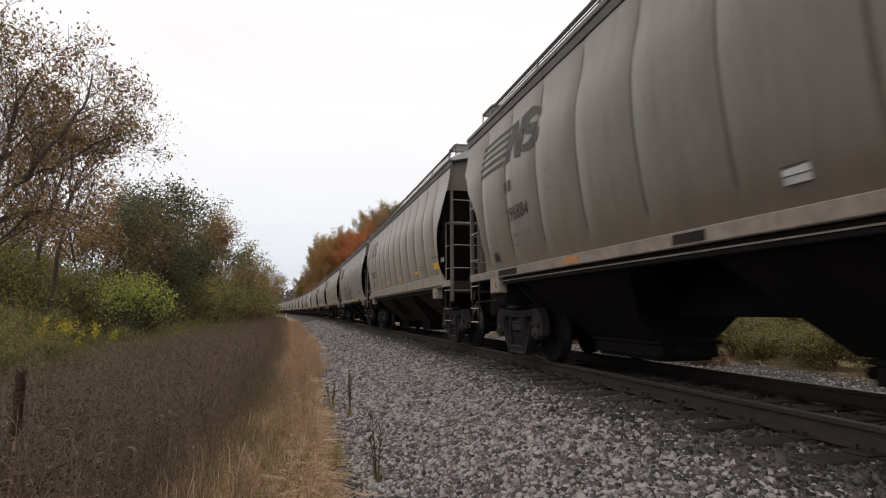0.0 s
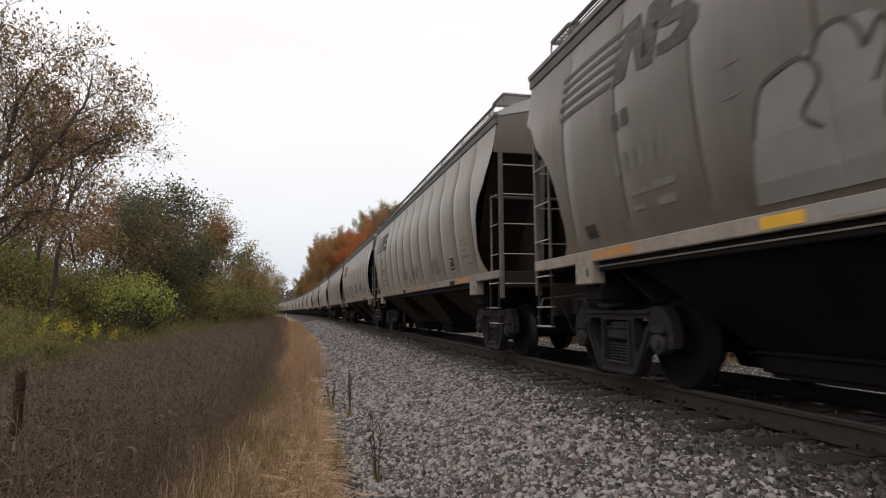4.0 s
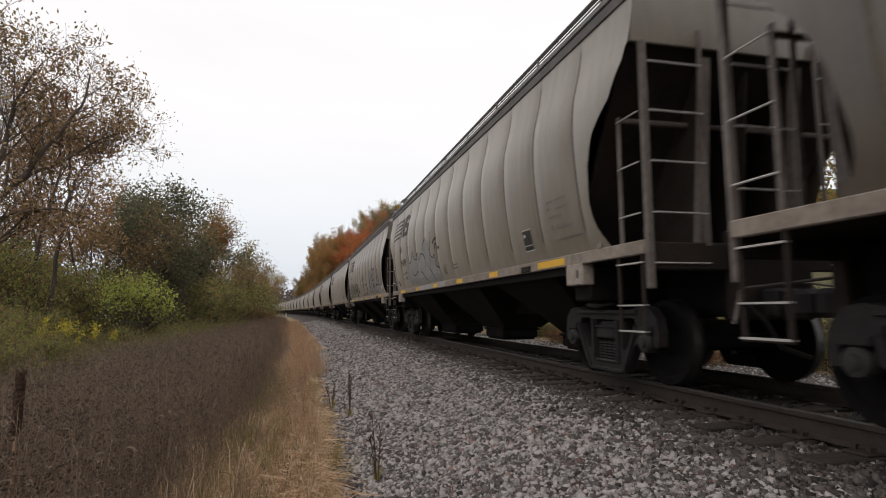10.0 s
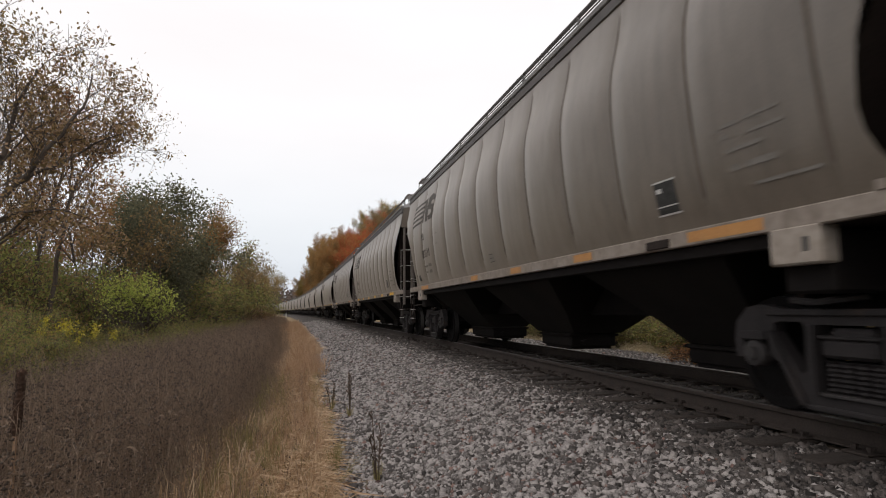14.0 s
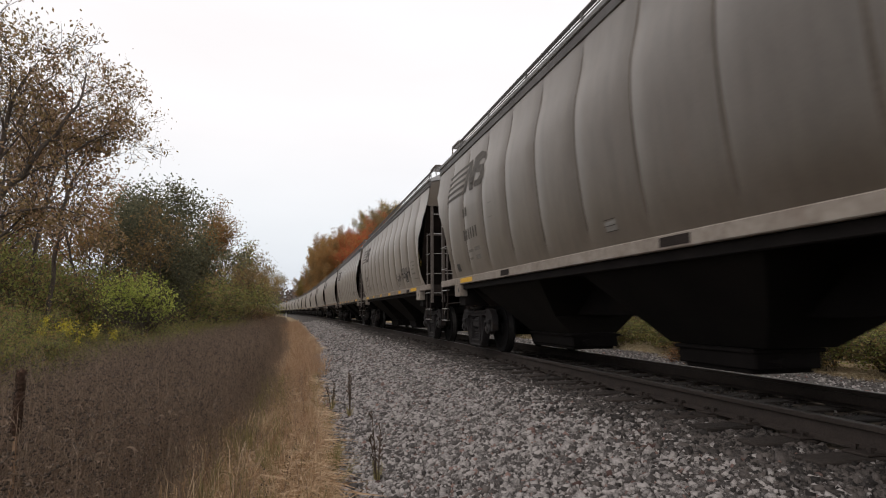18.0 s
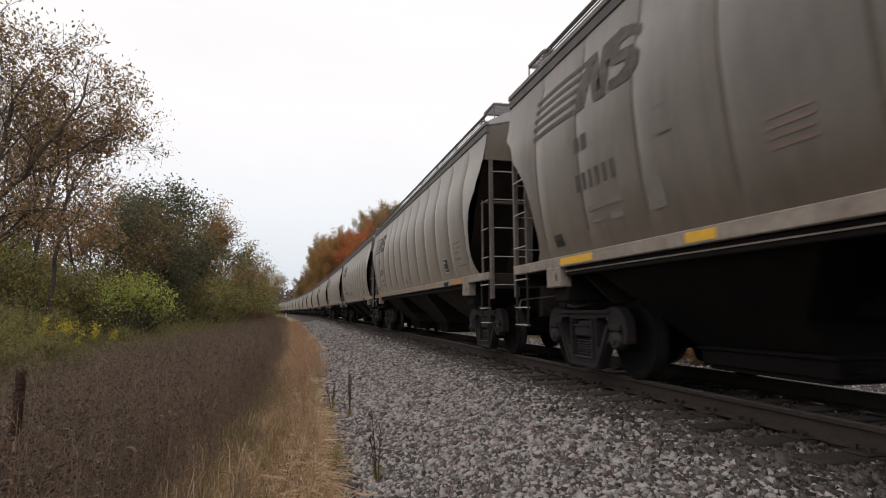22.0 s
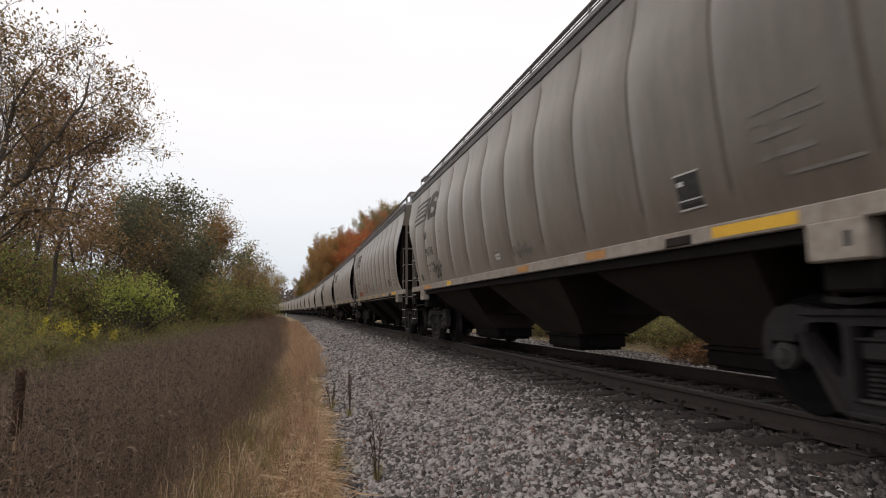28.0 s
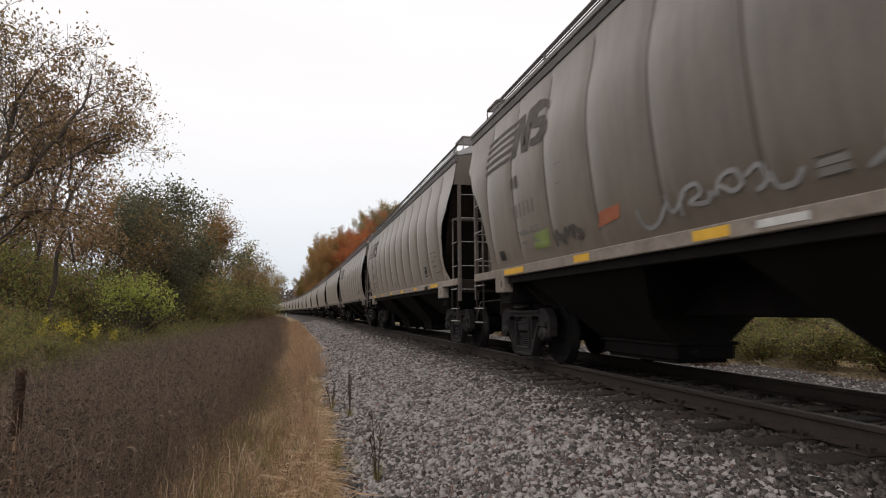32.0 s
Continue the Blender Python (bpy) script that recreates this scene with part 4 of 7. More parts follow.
def polys(shapes):
    me = bpy.data.meshes.new("marking")
    verts, faces = [], []
    for sh in shapes:
        k = len(verts)
        if sh[0] == "strip":
            n = len(sh[1])
            verts += [(y, z, 0) for y, z in sh[1]] + [(y, z, 0) for y, z in sh[2]]
            faces += [(k + i, k + i + 1, k + n + i + 1, k + n + i) for i in range(n - 1)]
            continue
        verts += [(y, z, 0) for y, z in sh]
        faces.append(tuple(range(k, k + len(sh))))
    me.from_pydata(verts, [], faces)
    return me


def marking(car, name, shapes, material, label="", lift=0.0):
    me = on_side(polys(shapes), lift)
    me.name = name
    return part(name, me, material, car, label)


def ribbon(pts, w):
    """A painted stroke of width w along points, as one outline of left and right edges."""
    left, right = [], []
    for i, (y, z) in enumerate(pts):
        a, b = pts[max(i - 1, 0)], pts[min(i + 1, len(pts) - 1)]
        dx, dz = b[0] - a[0], b[1] - a[1]
        n = math.hypot(dx, dz) or 1
        k = w / 2 * (0.75 if i in (0, len(pts) - 1) else 1.0)
        left.append((y - dz / n * k, z + dx / n * k))
        right.append((y + dz / n * k, z - dx / n * k))
    return [("strip", left, right)]


def curl(pts, n=5):
    """A smooth line through the points."""
    p = [pts[0]] + list(pts) + [pts[-1]]
    out = []
    for i in range(1, len(p) - 2):
        for k in range(n):
            t = k / n
            q = []
            for a in (0, 1):
                p0, p1, p2, p3 = p[i - 1][a], p[i][a], p[i + 1][a], p[i + 2][a]
                q.append(0.5 * (2 * p1 + (p2 - p0) * t + (2 * p0 - 5 * p1 + 4 * p2 - p3) * t * t + (3 * p1 - p0 - 3 * p2 + p3) * t ** 3))
            out.append(tuple(q))
    return out + [pts[-1]]


def writing(car, text, y0, z0, y1, height, material, name="car_number", label="", slant=0.0, lift=0.004, bold=0.0):
    """Letters in the built-in font from y0 (left as read) to y1, standing on z0."""
    cu = bpy.data.curves.new(name, "FONT")
    cu.body, cu.size, cu.shear, cu.resolution_u = text, 1.0, slant, 3
    cu.offset = bold
    ob = new(name, cu)
    bpy.context.view_layer.update()
    me = bpy.data.meshes.new_from_object(ob.evaluated_get(bpy.context.evaluated_depsgraph_get()))
    bpy.data.objects.remove(ob)
    xs = [v.co.x for v in me.vertices]
    ys = [v.co.y for v in me.vertices]
    x0, x1, b0, b1 = min(xs), max(xs), min(ys), max(ys)
    for v in me.vertices:
        v.co = (y0 + (v.co.x - x0) / (x1 - x0) * (y1 - y0), z0 + (v.co.y - b0) / (b1 - b0) * height, 0)
    on_side(me, lift)
    me.name = name
    me.materials.clear()
    return part(name, me, material, car, label)


def blob(car, y0, y1, z0, z1, seed, fill=None, line=None, w=0.03):
    """A swollen spray-painted letter shape: pale fill with a dark outline."""
    r = random.Random(seed)
    pts = []
    for k in range(14):
        a = 2 * math.pi * k / 14
        d = 1 + r.uniform(-0.16, 0.14)
        c, s = math.cos(a), math.sin(a)
        c = math.copysign(abs(c) ** 0.75, c) * d
        s = math.copysign(abs(s) ** 0.75, s) * d
        pts.append(((y0 + y1) / 2 + c * abs(y1 - y0) / 2, max(1.515, (z0 + z1) / 2 + s * (z1 - z0) / 2)))
    loop = curl(pts + [pts[0]], 3)
    if fill:
        marking(car, "graffiti_fill", [loop[:-1]], fill, "pale sprayed fill", 0.006 + 0.0004 * (seed % 7))
    marking(car, "graffiti_outline", ribbon(loop, w), line or M_TEXT, "dark sprayed outline", 0.010)
    y = y0 + (y1 - y0) * 0.55
    z = z0 + (z1 - z0) * 0.5
    marking(car, "graffiti_stroke", ribbon(curl([(y - 0.08, z + 0.2), (y + 0.05, z + 0.08), (y - 0.04, z - 0.05), (y + 0.07, z - 0.2)], 3), w * 0.8), line or M_TEXT, "", 0.0106)


def piece(car, fills, strokes, fill, line, w):
    """A large painted piece: filled shapes and the outline strokes over them."""
    for k, sh in enumerate(fills):
        marking(car, "graffiti_fill", [sh], fill, "pale sprayed fill", 0.006 + 0.0003 * k)
    for st in strokes:
        marking(car, "graffiti_outline", ribbon(curl(st, 4), w), line, "dark sprayed outline", 0.010)


def scrawl(car, y0, y1, z0, z1, n, seed, material, w=0.045):
    """A quick unreadable tag: jagged strokes with a bar under it."""
    r = random.Random(seed)
    pts = []
    for k in range(n):
        a = y0 + (y1 - y0) * k / n
        b = y0 + (y1 - y0) * (k + 0.85) / n
        pts += [(a, r.uniform(z0, z0 + 0.3 * (z1 - z0))), (a + (b - a) * r.uniform(0.1, 0.4), r.uniform(z0 + 0.7 * (z1 - z0), z1)),
                (a + (b - a) * r.uniform(0.4, 0.7), r.uniform(z0 + 0.2 * (z1 - z0), z0 + 0.6 * (z1 - z0))), (b, r.uniform(z0, z1))]
        if r.random() < 0.5:
            pts.append((a + (b - a) * 0.4, r.uniform(z0, z0 + 0.3 * (z1 - z0))))
    marking(car, "graffiti_tag", ribbon(curl(pts, 3), w), material, "scrawled tag", 0.008 + 0.0005 * (seed % 5))


def bars(car, rows, material, name="stencil_line", lift=0.004):
    """Writing too small to read: one bar for each line."""
    for y0, y1, z, h in rows:
        marking(car, name, [[(y0, z), (y1, z), (y1, z + h), (y0, z + h)]], material, "", lift)


REFLECTORS = [(6.12, 5.27), (3.59, 3.20), (1.35, 0.91), (-0.86, -1.30), (-3.07, -3.52), (-5.24, -6.09)]


def emblem(car, material):
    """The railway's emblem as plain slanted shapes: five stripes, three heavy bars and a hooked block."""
    for k in range(5):
        z = 3.63 - 0.133 * k
        marking(car, "emblem_stripe", [[(6.6 - 0.02 * k, z), (5.12 + 0.055 * k, z), (5.09 + 0.055 * k, z + 0.062), (6.61 - 0.02 * k, z + 0.066)]], material, "", 0.004)
    for sh in ([(5.11, 3.69), (4.86, 3.69), (5.02, 3.08), (5.31, 3.08)], [(5.02, 3.66), (4.87, 3.67), (4.57, 3.06), (4.80, 3.06)],
               [(4.74, 3.68), (4.52, 3.71), (4.50, 3.40), (4.55, 3.04), (4.74, 3.05)],
               [(4.66, 3.52), (4.58, 3.68), (4.38, 3.72), (4.16, 3.66), (3.97, 3.56), (3.96, 3.44), (4.16, 3.54), (4.36, 3.53), (4.34, 3.45), (4.09, 3.41), (3.94, 3.27), (3.95, 3.13), (4.13, 3.05), (4.37, 3.05), (4.50, 3.08), (4.48, 3.18), (4.30, 3.17), (4.17, 3.23), (4.22, 3.29), (4.39, 3.31), (4.56, 3.37)]):
        marking(car, "emblem_block", [sh], material, "", 0.0045)


def dress(i, number="", logo=M_LOGO, reflect=None, mark_mat=M_TEXT, square=True, plain=False):
    """The markings that every car has, in the state that this one shows."""
    car = CARS[i]
    if logo:
        emblem(car, logo)
    bars(car, [(5.32, 5.19, 2.62, 0.17), (5.13, 5.0, 2.62, 0.17)], M_LOGO, "reporting_mark")
    if number:
        writing(car, number, 5.32, 2.17, 4.40, 0.21, mark_mat, label="stencilled car number", lift=0.008, bold=0.01)
    else:
        bars(car, [(5.36 - 0.16 * k, 5.28 - 0.16 * k, 2.17, 0.20) for k in range(6)], M_LOGO if i in (4, 5, 7, 8, 10, 12, 15) else M_FAINT, "car_number")
    bars(car, [(5.16, 4.82, 1.92, 0.05), (4.74, 4.42, 1.92, 0.07), (5.14, 4.92, 1.78, 0.04), (4.72, 4.45, 1.76, 0.08), (3.72, 3.52, 2.62, 0.014), (3.74, 3.54, 2.38, 0.014)], M_FAINT)
    bars(car, [(-5.86, -6.06, 2.185, 0.03), (-6.1, -6.42, 2.19, 0.025), (-5.85, -5.94, 2.10, 0.03), (-6.12, -6.44, 2.085, 0.025), (-5.88, -6.24, 1.99, 0.03), (-5.9, -6.0, 1.85, 0.05), (-6.05, -6.35, 1.85, 0.045), (-6.1, -6.66, 1.71, 0.025)], M_FAINT)
    vent = marking(car, "placard_holder", [[(6.16, 1.62), (5.92, 1.62), (5.92, 1.77), (6.16, 1.77)]], M_PLATE, "small dark placard holder", 0.005)
    part("rail", Geo().box(-1.515, -1.487, 5.90, 6.18, 1.768, 1.785), M_LADDER, vent)
    if square:
        sq = marking(car, "inspection_panel", [[(-4.92, 1.67), (-5.21, 1.67), (-5.21, 1.95), (-4.92, 1.95)]], M_PLATE, "dark inspection panel in a white border", 0.004)
        for a, b, c, d in ((-4.90, -5.23, 1.95, 1.965), (-4.90, -5.23, 1.655, 1.67), (-4.92, -5.21, 1.73, 1.742), (-4.94, -5.02, 1.86, 1.9)):
            marking(car, "border", [[(a, c), (b, c), (b, d), (a, d)]], M_WHITE, "", 0.006).parent = sq
        marking(car, "data_plate", [[(0.04, 1.65), (-0.19, 1.65), (-0.20, 1.76), (0.03, 1.75)]], M_WHITE if i in (0, 4, 16) else M_FILL, "small pale data plate", 0.004)
        bars(car, [(0.04, -0.19, 1.64, 0.01), (0.04, -0.19, 1.70, 0.008), (0.04, -0.19, 1.765, 0.01)], M_LOGO, "plate_edge", 0.006)
    part("sill_pocket", Geo().box(-1.475, -1.44, -4.98, -4.62, 1.372, 1.455, 0.01), M_END, car)
    for k, (a, b) in enumerate(REFLECTORS):
        material = reflect[k] if reflect else None
        if material:
            part("reflector", Geo().box(-1.4635, -1.455, b, a, 1.385, 1.475), material, car, "yellow reflective strip")


Y_, O_, R_ = M_YELLOW, M_ORANGE, M_END
ALL_Y = [Y_] * 6
dress(-1)
dress(0, "296884", reflect=[R_, O_, R_, O_, R_, O_])
dress(2, reflect=[O_, Y_, Y_, Y_, Y_, O_])
dress(3, "297235", reflect=[O_, None, R_, O_, None, O_])
dress(4, reflect=[O_, O_, None, O_, O_, O_])
dress(5, logo=M_FAINT, reflect=[Y_, Y_, Y_, Y_, Y_, Y_])
dress(6, "296093", reflect=ALL_Y)
dress(7, reflect=ALL_Y, square=False)
dress(8, reflect=[O_, None, O_, O_, O_, O_])
dress(9, "296536", logo=M_LOGO, reflect=[Y_, Y_, Y_, Y_, Y_, Y_])
dress(10, logo=M_LOGO, reflect=[Y_, R_, None, R_, R_, O_])
dress(11, "295069", reflect=ALL_Y)
dress(12, reflect=[Y_, Y_, Y_, Y_, Y_, Y_])
dress(13, "295158", reflect=[O_, O_, None, O_, O_, O_])
dress(14, "297342", reflect=[R_, O_, None, None, None, O_])
dress(15, reflect=[Y_, None, Y_, None, Y_, O_])
dress(16, "296196", reflect=[O_, Y_, None, O_, O_, Y_])
dress(17, "296725", reflect=ALL_Y)
dress(18, reflect=[Y_, Y_, Y_, None, Y_, Y_])
dress(19, reflect=ALL_Y)
dress(20)

# car 12: a faded panel of old lettering and a short dark stroke above it
marking(CARS[12], "faded_panel", [[(3.99, 2.03), (3.73, 2.0), (3.74, 1.74), (4.01, 1.74)]], M_FAINT, "faded brown panel of old lettering", 0.004)
marking(CARS[12], "stencil_line", [[(3.7, 2.37), (3.49, 2.37), (3.5, 2.36), (3.7, 2.36)]], M_TEXT, "", 0.004)

# car 1: deeper sill, reflectors on the body instead of the sill
c1 = CARS[1]
SQUEEZE = 0.963
emblem(c1, M_FAINT)
writing(c1, "298083", 5.5, 2.18, 4.12, 0.26, M_TEXT, label="stencilled car number")
bars(c1, [(5.2, 4.7, 1.98, 0.05), (5.2, 4.9, 1.86, 0.05), (4.8, 4.5, 1.86, 0.05), (3.55, 3.35, 2.6, 0.015), (3.55, 3.35, 2.4, 0.015), (2.4, 1.95, 2.0, 0.02), (2.4, 2.0, 1.94, 0.02), (2.4, 2.05, 1.88, 0.02), (-4.6, -5.4, 1.95, 0.02), (-4.6, -5.3, 1.88, 0.02), (-4.8, -5.1, 1.8, 0.02), (-6.15, -6.65, 2.06, 0.05), (0.7, 0.3, 2.3, 0.03), (0.7, 0.35, 2.2, 0.03), (0.7, 0.3, 2.1, 0.03)], M_FAINT)
for a, b, z in ((6.3, 5.86, 1.85), (4.0, 3.5, 1.80), (1.37, 0.9, 1.80), (-1.1, -1.6, 1.80), (-3.72, -4.2, 1.82)):
    marking(c1, "reflector", [[(a, z), (b, z), (b, z + 0.08), (a, z + 0.08)]], M_YELLOW, "yellow reflective strip", 0.004)
marking(c1, "reflector", [[(-6.18, 1.80), (-6.66, 1.80), (-6.66, 1.96), (-6.18, 1.96)]], M_YELLOW, "yellow reflective patch", 0.004)
part("end_bracket", Geo().box(-1.47, -1.44, -6.86, -6.58, 1.95, 2.06, 0.01), M_SILVER, c1, "pale bracket beside the ladder")
part("side_sill", Geo().box(-1.505, -1.42, -6.75, 6.75, 1.40, 1.65, 0.012), M_SILL, c1, "deep pale side sill")

SQUEEZE = 1.0
# painted scrawls, car by car
c = CARS[2]
piece(c, [[(3.47, 2.01), (3.35, 2.33), (3.03, 2.41), (2.79, 2.52), (2.52, 2.49), (2.34, 2.33), (2.0, 2.34), (1.82, 2.24), (1.59, 2.51), (1.35, 2.45), (1.3, 2.22), (0.99, 2.26), (0.86, 2.53), (0.68, 2.6), (0.49, 2.51), (0.52, 2.1), (0.35, 2.2), (0.1, 2.32), (-0.09, 2.29), (-0.2, 2.17), (-0.31, 2.3), (-0.52, 2.24), (-0.67, 2.38), (-0.78, 2.39), (-0.86, 2.26), (-0.8, 2.1), (-0.75, 1.84), (-0.9, 1.82), (-1.04, 1.74), (-1.06, 1.56), (3.6, 1.56)]],
      [[(3.47, 2.01), (3.35, 2.33), (3.07, 2.42), (2.94, 2.37), (2.91, 2.23), (3.05, 2.06), (2.93, 1.94)], [(2.94, 2.37), (2.86, 2.51), (2.69, 2.52), (2.59, 2.4), (2.57, 2.3), (2.46, 2.42), (2.41, 2.31), (2.55, 2.09)],
       [(2.52, 1.88), (2.37, 2.26), (2.1, 2.35), (1.92, 2.31), (1.9, 2.17), (2.04, 1.82), (2.09, 1.64)], [(1.89, 1.91), (1.68, 2.22), (1.65, 2.48), (1.5, 2.51), (1.33, 2.4), (1.3, 2.22), (1.41, 1.9), (1.68, 1.83), (1.8, 1.9)],
       [(1.29, 1.88), (1.27, 2.05), (1.09, 2.22), (0.88, 2.25), (0.74, 2.2), (0.68, 2.01), (0.7, 1.79), (0.64, 1.62)], [(0.94, 2.31), (0.86, 2.53), (0.68, 2.61), (0.51, 2.53), (0.48, 2.39), (0.58, 2.18)]], M_FILL, M_LOGO, 0.035)
piece(c, [], [[(0.46, 2.04), (0.35, 2.2), (0.13, 2.33), (-0.07, 2.3), (-0.2, 2.17), (-0.26, 1.99), (-0.23, 1.86), (-0.11, 1.8), (0.04, 1.83), (0.12, 1.94), (0.27, 1.86), (0.3, 1.72), (0.18, 1.6), (-0.01, 1.59)],
              [(-0.2, 2.17), (-0.28, 2.29), (-0.41, 2.3), (-0.52, 2.24), (-0.6, 2.28), (-0.67, 2.38), (-0.76, 2.39), (-0.85, 2.33), (-0.86, 2.23), (-0.8, 2.1), (-0.69, 2.02), (-0.58, 2.02)],
              [(-0.56, 1.95), (-0.67, 1.95), (-0.75, 1.89), (-0.72, 1.79), (-0.66, 1.72), (-0.57, 1.72)], [(-0.74, 1.82), (-0.88, 1.83), (-1.01, 1.77), (-1.08, 1.66), (-1.07, 1.57)], [(-0.55, 1.72), (-0.49, 1.59), (-0.61, 1.56)], [(1.89, 1.91), (1.6, 1.8), (1.51, 1.57)]], M_FILL, M_LOGO, 0.04)
marking(c, "graffiti_fill", [[(-0.92, 2.18), (-1.42, 2.24), (-1.32, 1.92), (-1.1, 1.78), (-0.98, 1.95)]], M_FAINT, "grey sprayed cloud", 0.005)
scrawl(c, -0.95, -1.38, 1.95, 2.18, 3, 4, M_LOGO, 0.05)
scrawl(c, -1.05, -1.3, 1.82, 1.9, 2, 5, M_LOGO, 0.04)
for sh in ([(3.0, 1.39), (1.5, 1.39), (1.4, 1.49), (3.1, 1.49)], [(0.4, 1.39), (-0.9, 1.39), (-0.95, 1.49), (0.5, 1.49)]):
    marking(c, "sill_paint", [sh], M_FILL, "pale overspray on the sill", 0.002)
c = CARS[3]
for k, a in enumerate((0.9, -0.6, -3.1)):
    scrawl(c, a, a - 0.9, 1.72, 2.1, 4, 30 + k, M_FAINT, 0.04)
c = CARS[4]
for loop in ([(3.98, 2.0), (3.81, 1.92), (3.61, 2.03), (3.49, 1.99), (3.66, 1.8)], [(3.44, 2.14), (3.05, 2.15), (2.8, 2.03), (2.93, 1.76), (3.32, 1.71), (3.31, 1.91), (2.98, 2.01)], [(2.95, 2.11), (2.78, 1.84), (2.9, 1.71)]):
    marking(c, "graffiti_tag", ribbon(curl(loop), 0.05), M_LOGO, "looping sprayed letters", 0.008)
for loop in ([(1.72, 2.36), (1.71, 2.1), (1.64, 1.84), (1.31, 2.14), (1.43, 2.23), (1.73, 2.02), (1.86, 1.84)], [(1.28, 2.25), (1.13, 2.25), (1.12, 2.06), (1.29, 1.79), (1.33, 1.87)], [(1.18, 2.22), (0.84, 2.22), (0.81, 2.1), (1.0, 1.92), (1.04, 1.89), (0.79, 1.81)], [(0.62, 2.26), (0.53, 1.97), (0.52, 1.83), (0.41, 1.91)]):
    marking(c, "graffiti_tag", ribbon(curl(loop), 0.055), M_TEXT, "heavy sprayed tag", 0.009)
for loop in ([(-0.95, 2.36), (-1.02, 2.18), (-1.09, 2.04)], [(-1.19, 2.30), (-1.16, 2.16), (-1.28, 2.27), (-1.28, 2.1), (-1.26, 1.91)], [(-1.38, 2.28), (-1.39, 2.14), (-1.32, 1.94), (-1.26, 1.89)], [(-1.06, 1.81), (-1.14, 1.93), (-1.22, 1.95), (-1.32, 1.86), (-1.6, 1.93), (-1.75, 1.86)], [(-1.26, 1.77), (-1.34, 1.82), (-1.48, 1.83)], [(-1.55, 2.25), (-1.62, 1.98), (-1.72, 2.16), (-1.66, 2.26), (-1.58, 2.1)]):
    marking(c, "graffiti_tag", ribbon(curl(loop), 0.05), M_TEXT, "heavy sprayed tag", 0.009)
scrawl(c, -2.0, -2.5, 1.76, 2.0, 2, 24, M_LOGO, 0.045)
for loop in ([(-3.17, 2.19), (-3.22, 2.08), (-3.28, 1.99), (-3.36, 1.93)], [(-3.24, 1.9), (-3.34, 1.92), (-3.42, 1.9)], [(-3.38, 2.2), (-3.33, 2.09), (-3.34, 1.98)], [(-3.49, 2.19), (-3.47, 2.12), (-3.51, 2.0), (-3.55, 1.92)], [(-3.68, 2.24), (-3.63, 2.14), (-3.59, 1.99)], [(-3.81, 2.32), (-3.81, 2.21), (-3.76, 2.06)], [(-3.67, 2.22), (-3.71, 2.19), (-3.76, 2.21)], [(-3.65, 2.06), (-3.72, 2.02), (-3.78, 1.98), (-3.87, 1.99), (-3.98, 1.96)], [(-3.72, 1.9), (-3.83, 1.9), (-3.93, 1.9), (-4.01, 1.88)], [(-3.45, 1.81), (-3.53, 1.84), (-3.64, 1.83), (-3.78, 1.79)], [(-3.83, 2.14), (-3.91, 2.14), (-3.95, 2.18), (-4.03, 2.18), (-4.1, 2.22), (-4.14, 2.3), (-4.18, 2.35)], [(-3.98, 2.01), (-4.07, 2.02), (-4.14, 2.03)], [(-3.39, 2.2), (-3.44, 2.13), (-3.52, 2.16)], [(-3.55, 1.92), (-3.62, 1.9), (-3.68, 1.94)]):
    marking(c, "graffiti_tag", ribbon(curl(loop), 0.05), M_TEXT, "heavy sprayed tag", 0.009)
for loop in ([(6.8, 2.0), (6.55, 2.1), (6.4, 2.18), (6.2, 2.3), (6.0, 2.24)], [(6.6, 2.02), (6.3, 2.08), (6.0, 2.06), (5.8, 2.12), (5.7, 2.0)], [(6.4, 1.98), (6.1, 2.0), (5.8, 1.9), (5.56, 1.82), (5.6, 1.76), (5.9, 1.86)], [(6.52, 1.74), (6.3, 1.79), (6.0, 1.78)], [(5.92, 1.76), (5.75, 1.66), (5.62, 1.7), (5.8, 1.62)]):
    marking(c, "graffiti_tag", ribbon(curl(loop), 0.05), M_LOGO, "smeared sprayed tag", 0.008)
marking(c, "graffiti_tag", ribbon([(0.61, 1.62), (1.12, 1.69), (1.34, 1.68), (1.30, 1.61), (1.06, 1.585)], 0.045), M_TEXT, "underline stroke", 0.009)
c = CARS[5]
marking(c, "graffiti_tag", ribbon(curl([(-2.1, 1.7), (-2.2, 1.93), (-2.3, 2.2), (-2.45, 2.4), (-2.6, 2.44), (-2.72, 2.2), (-2.66, 2.0), (-2.9, 2.3), (-3.2, 2.45), (-3.5, 2.1)]), 0.06), M_FILL, "pale sprayed loop", 0.008)
c = CARS[6]
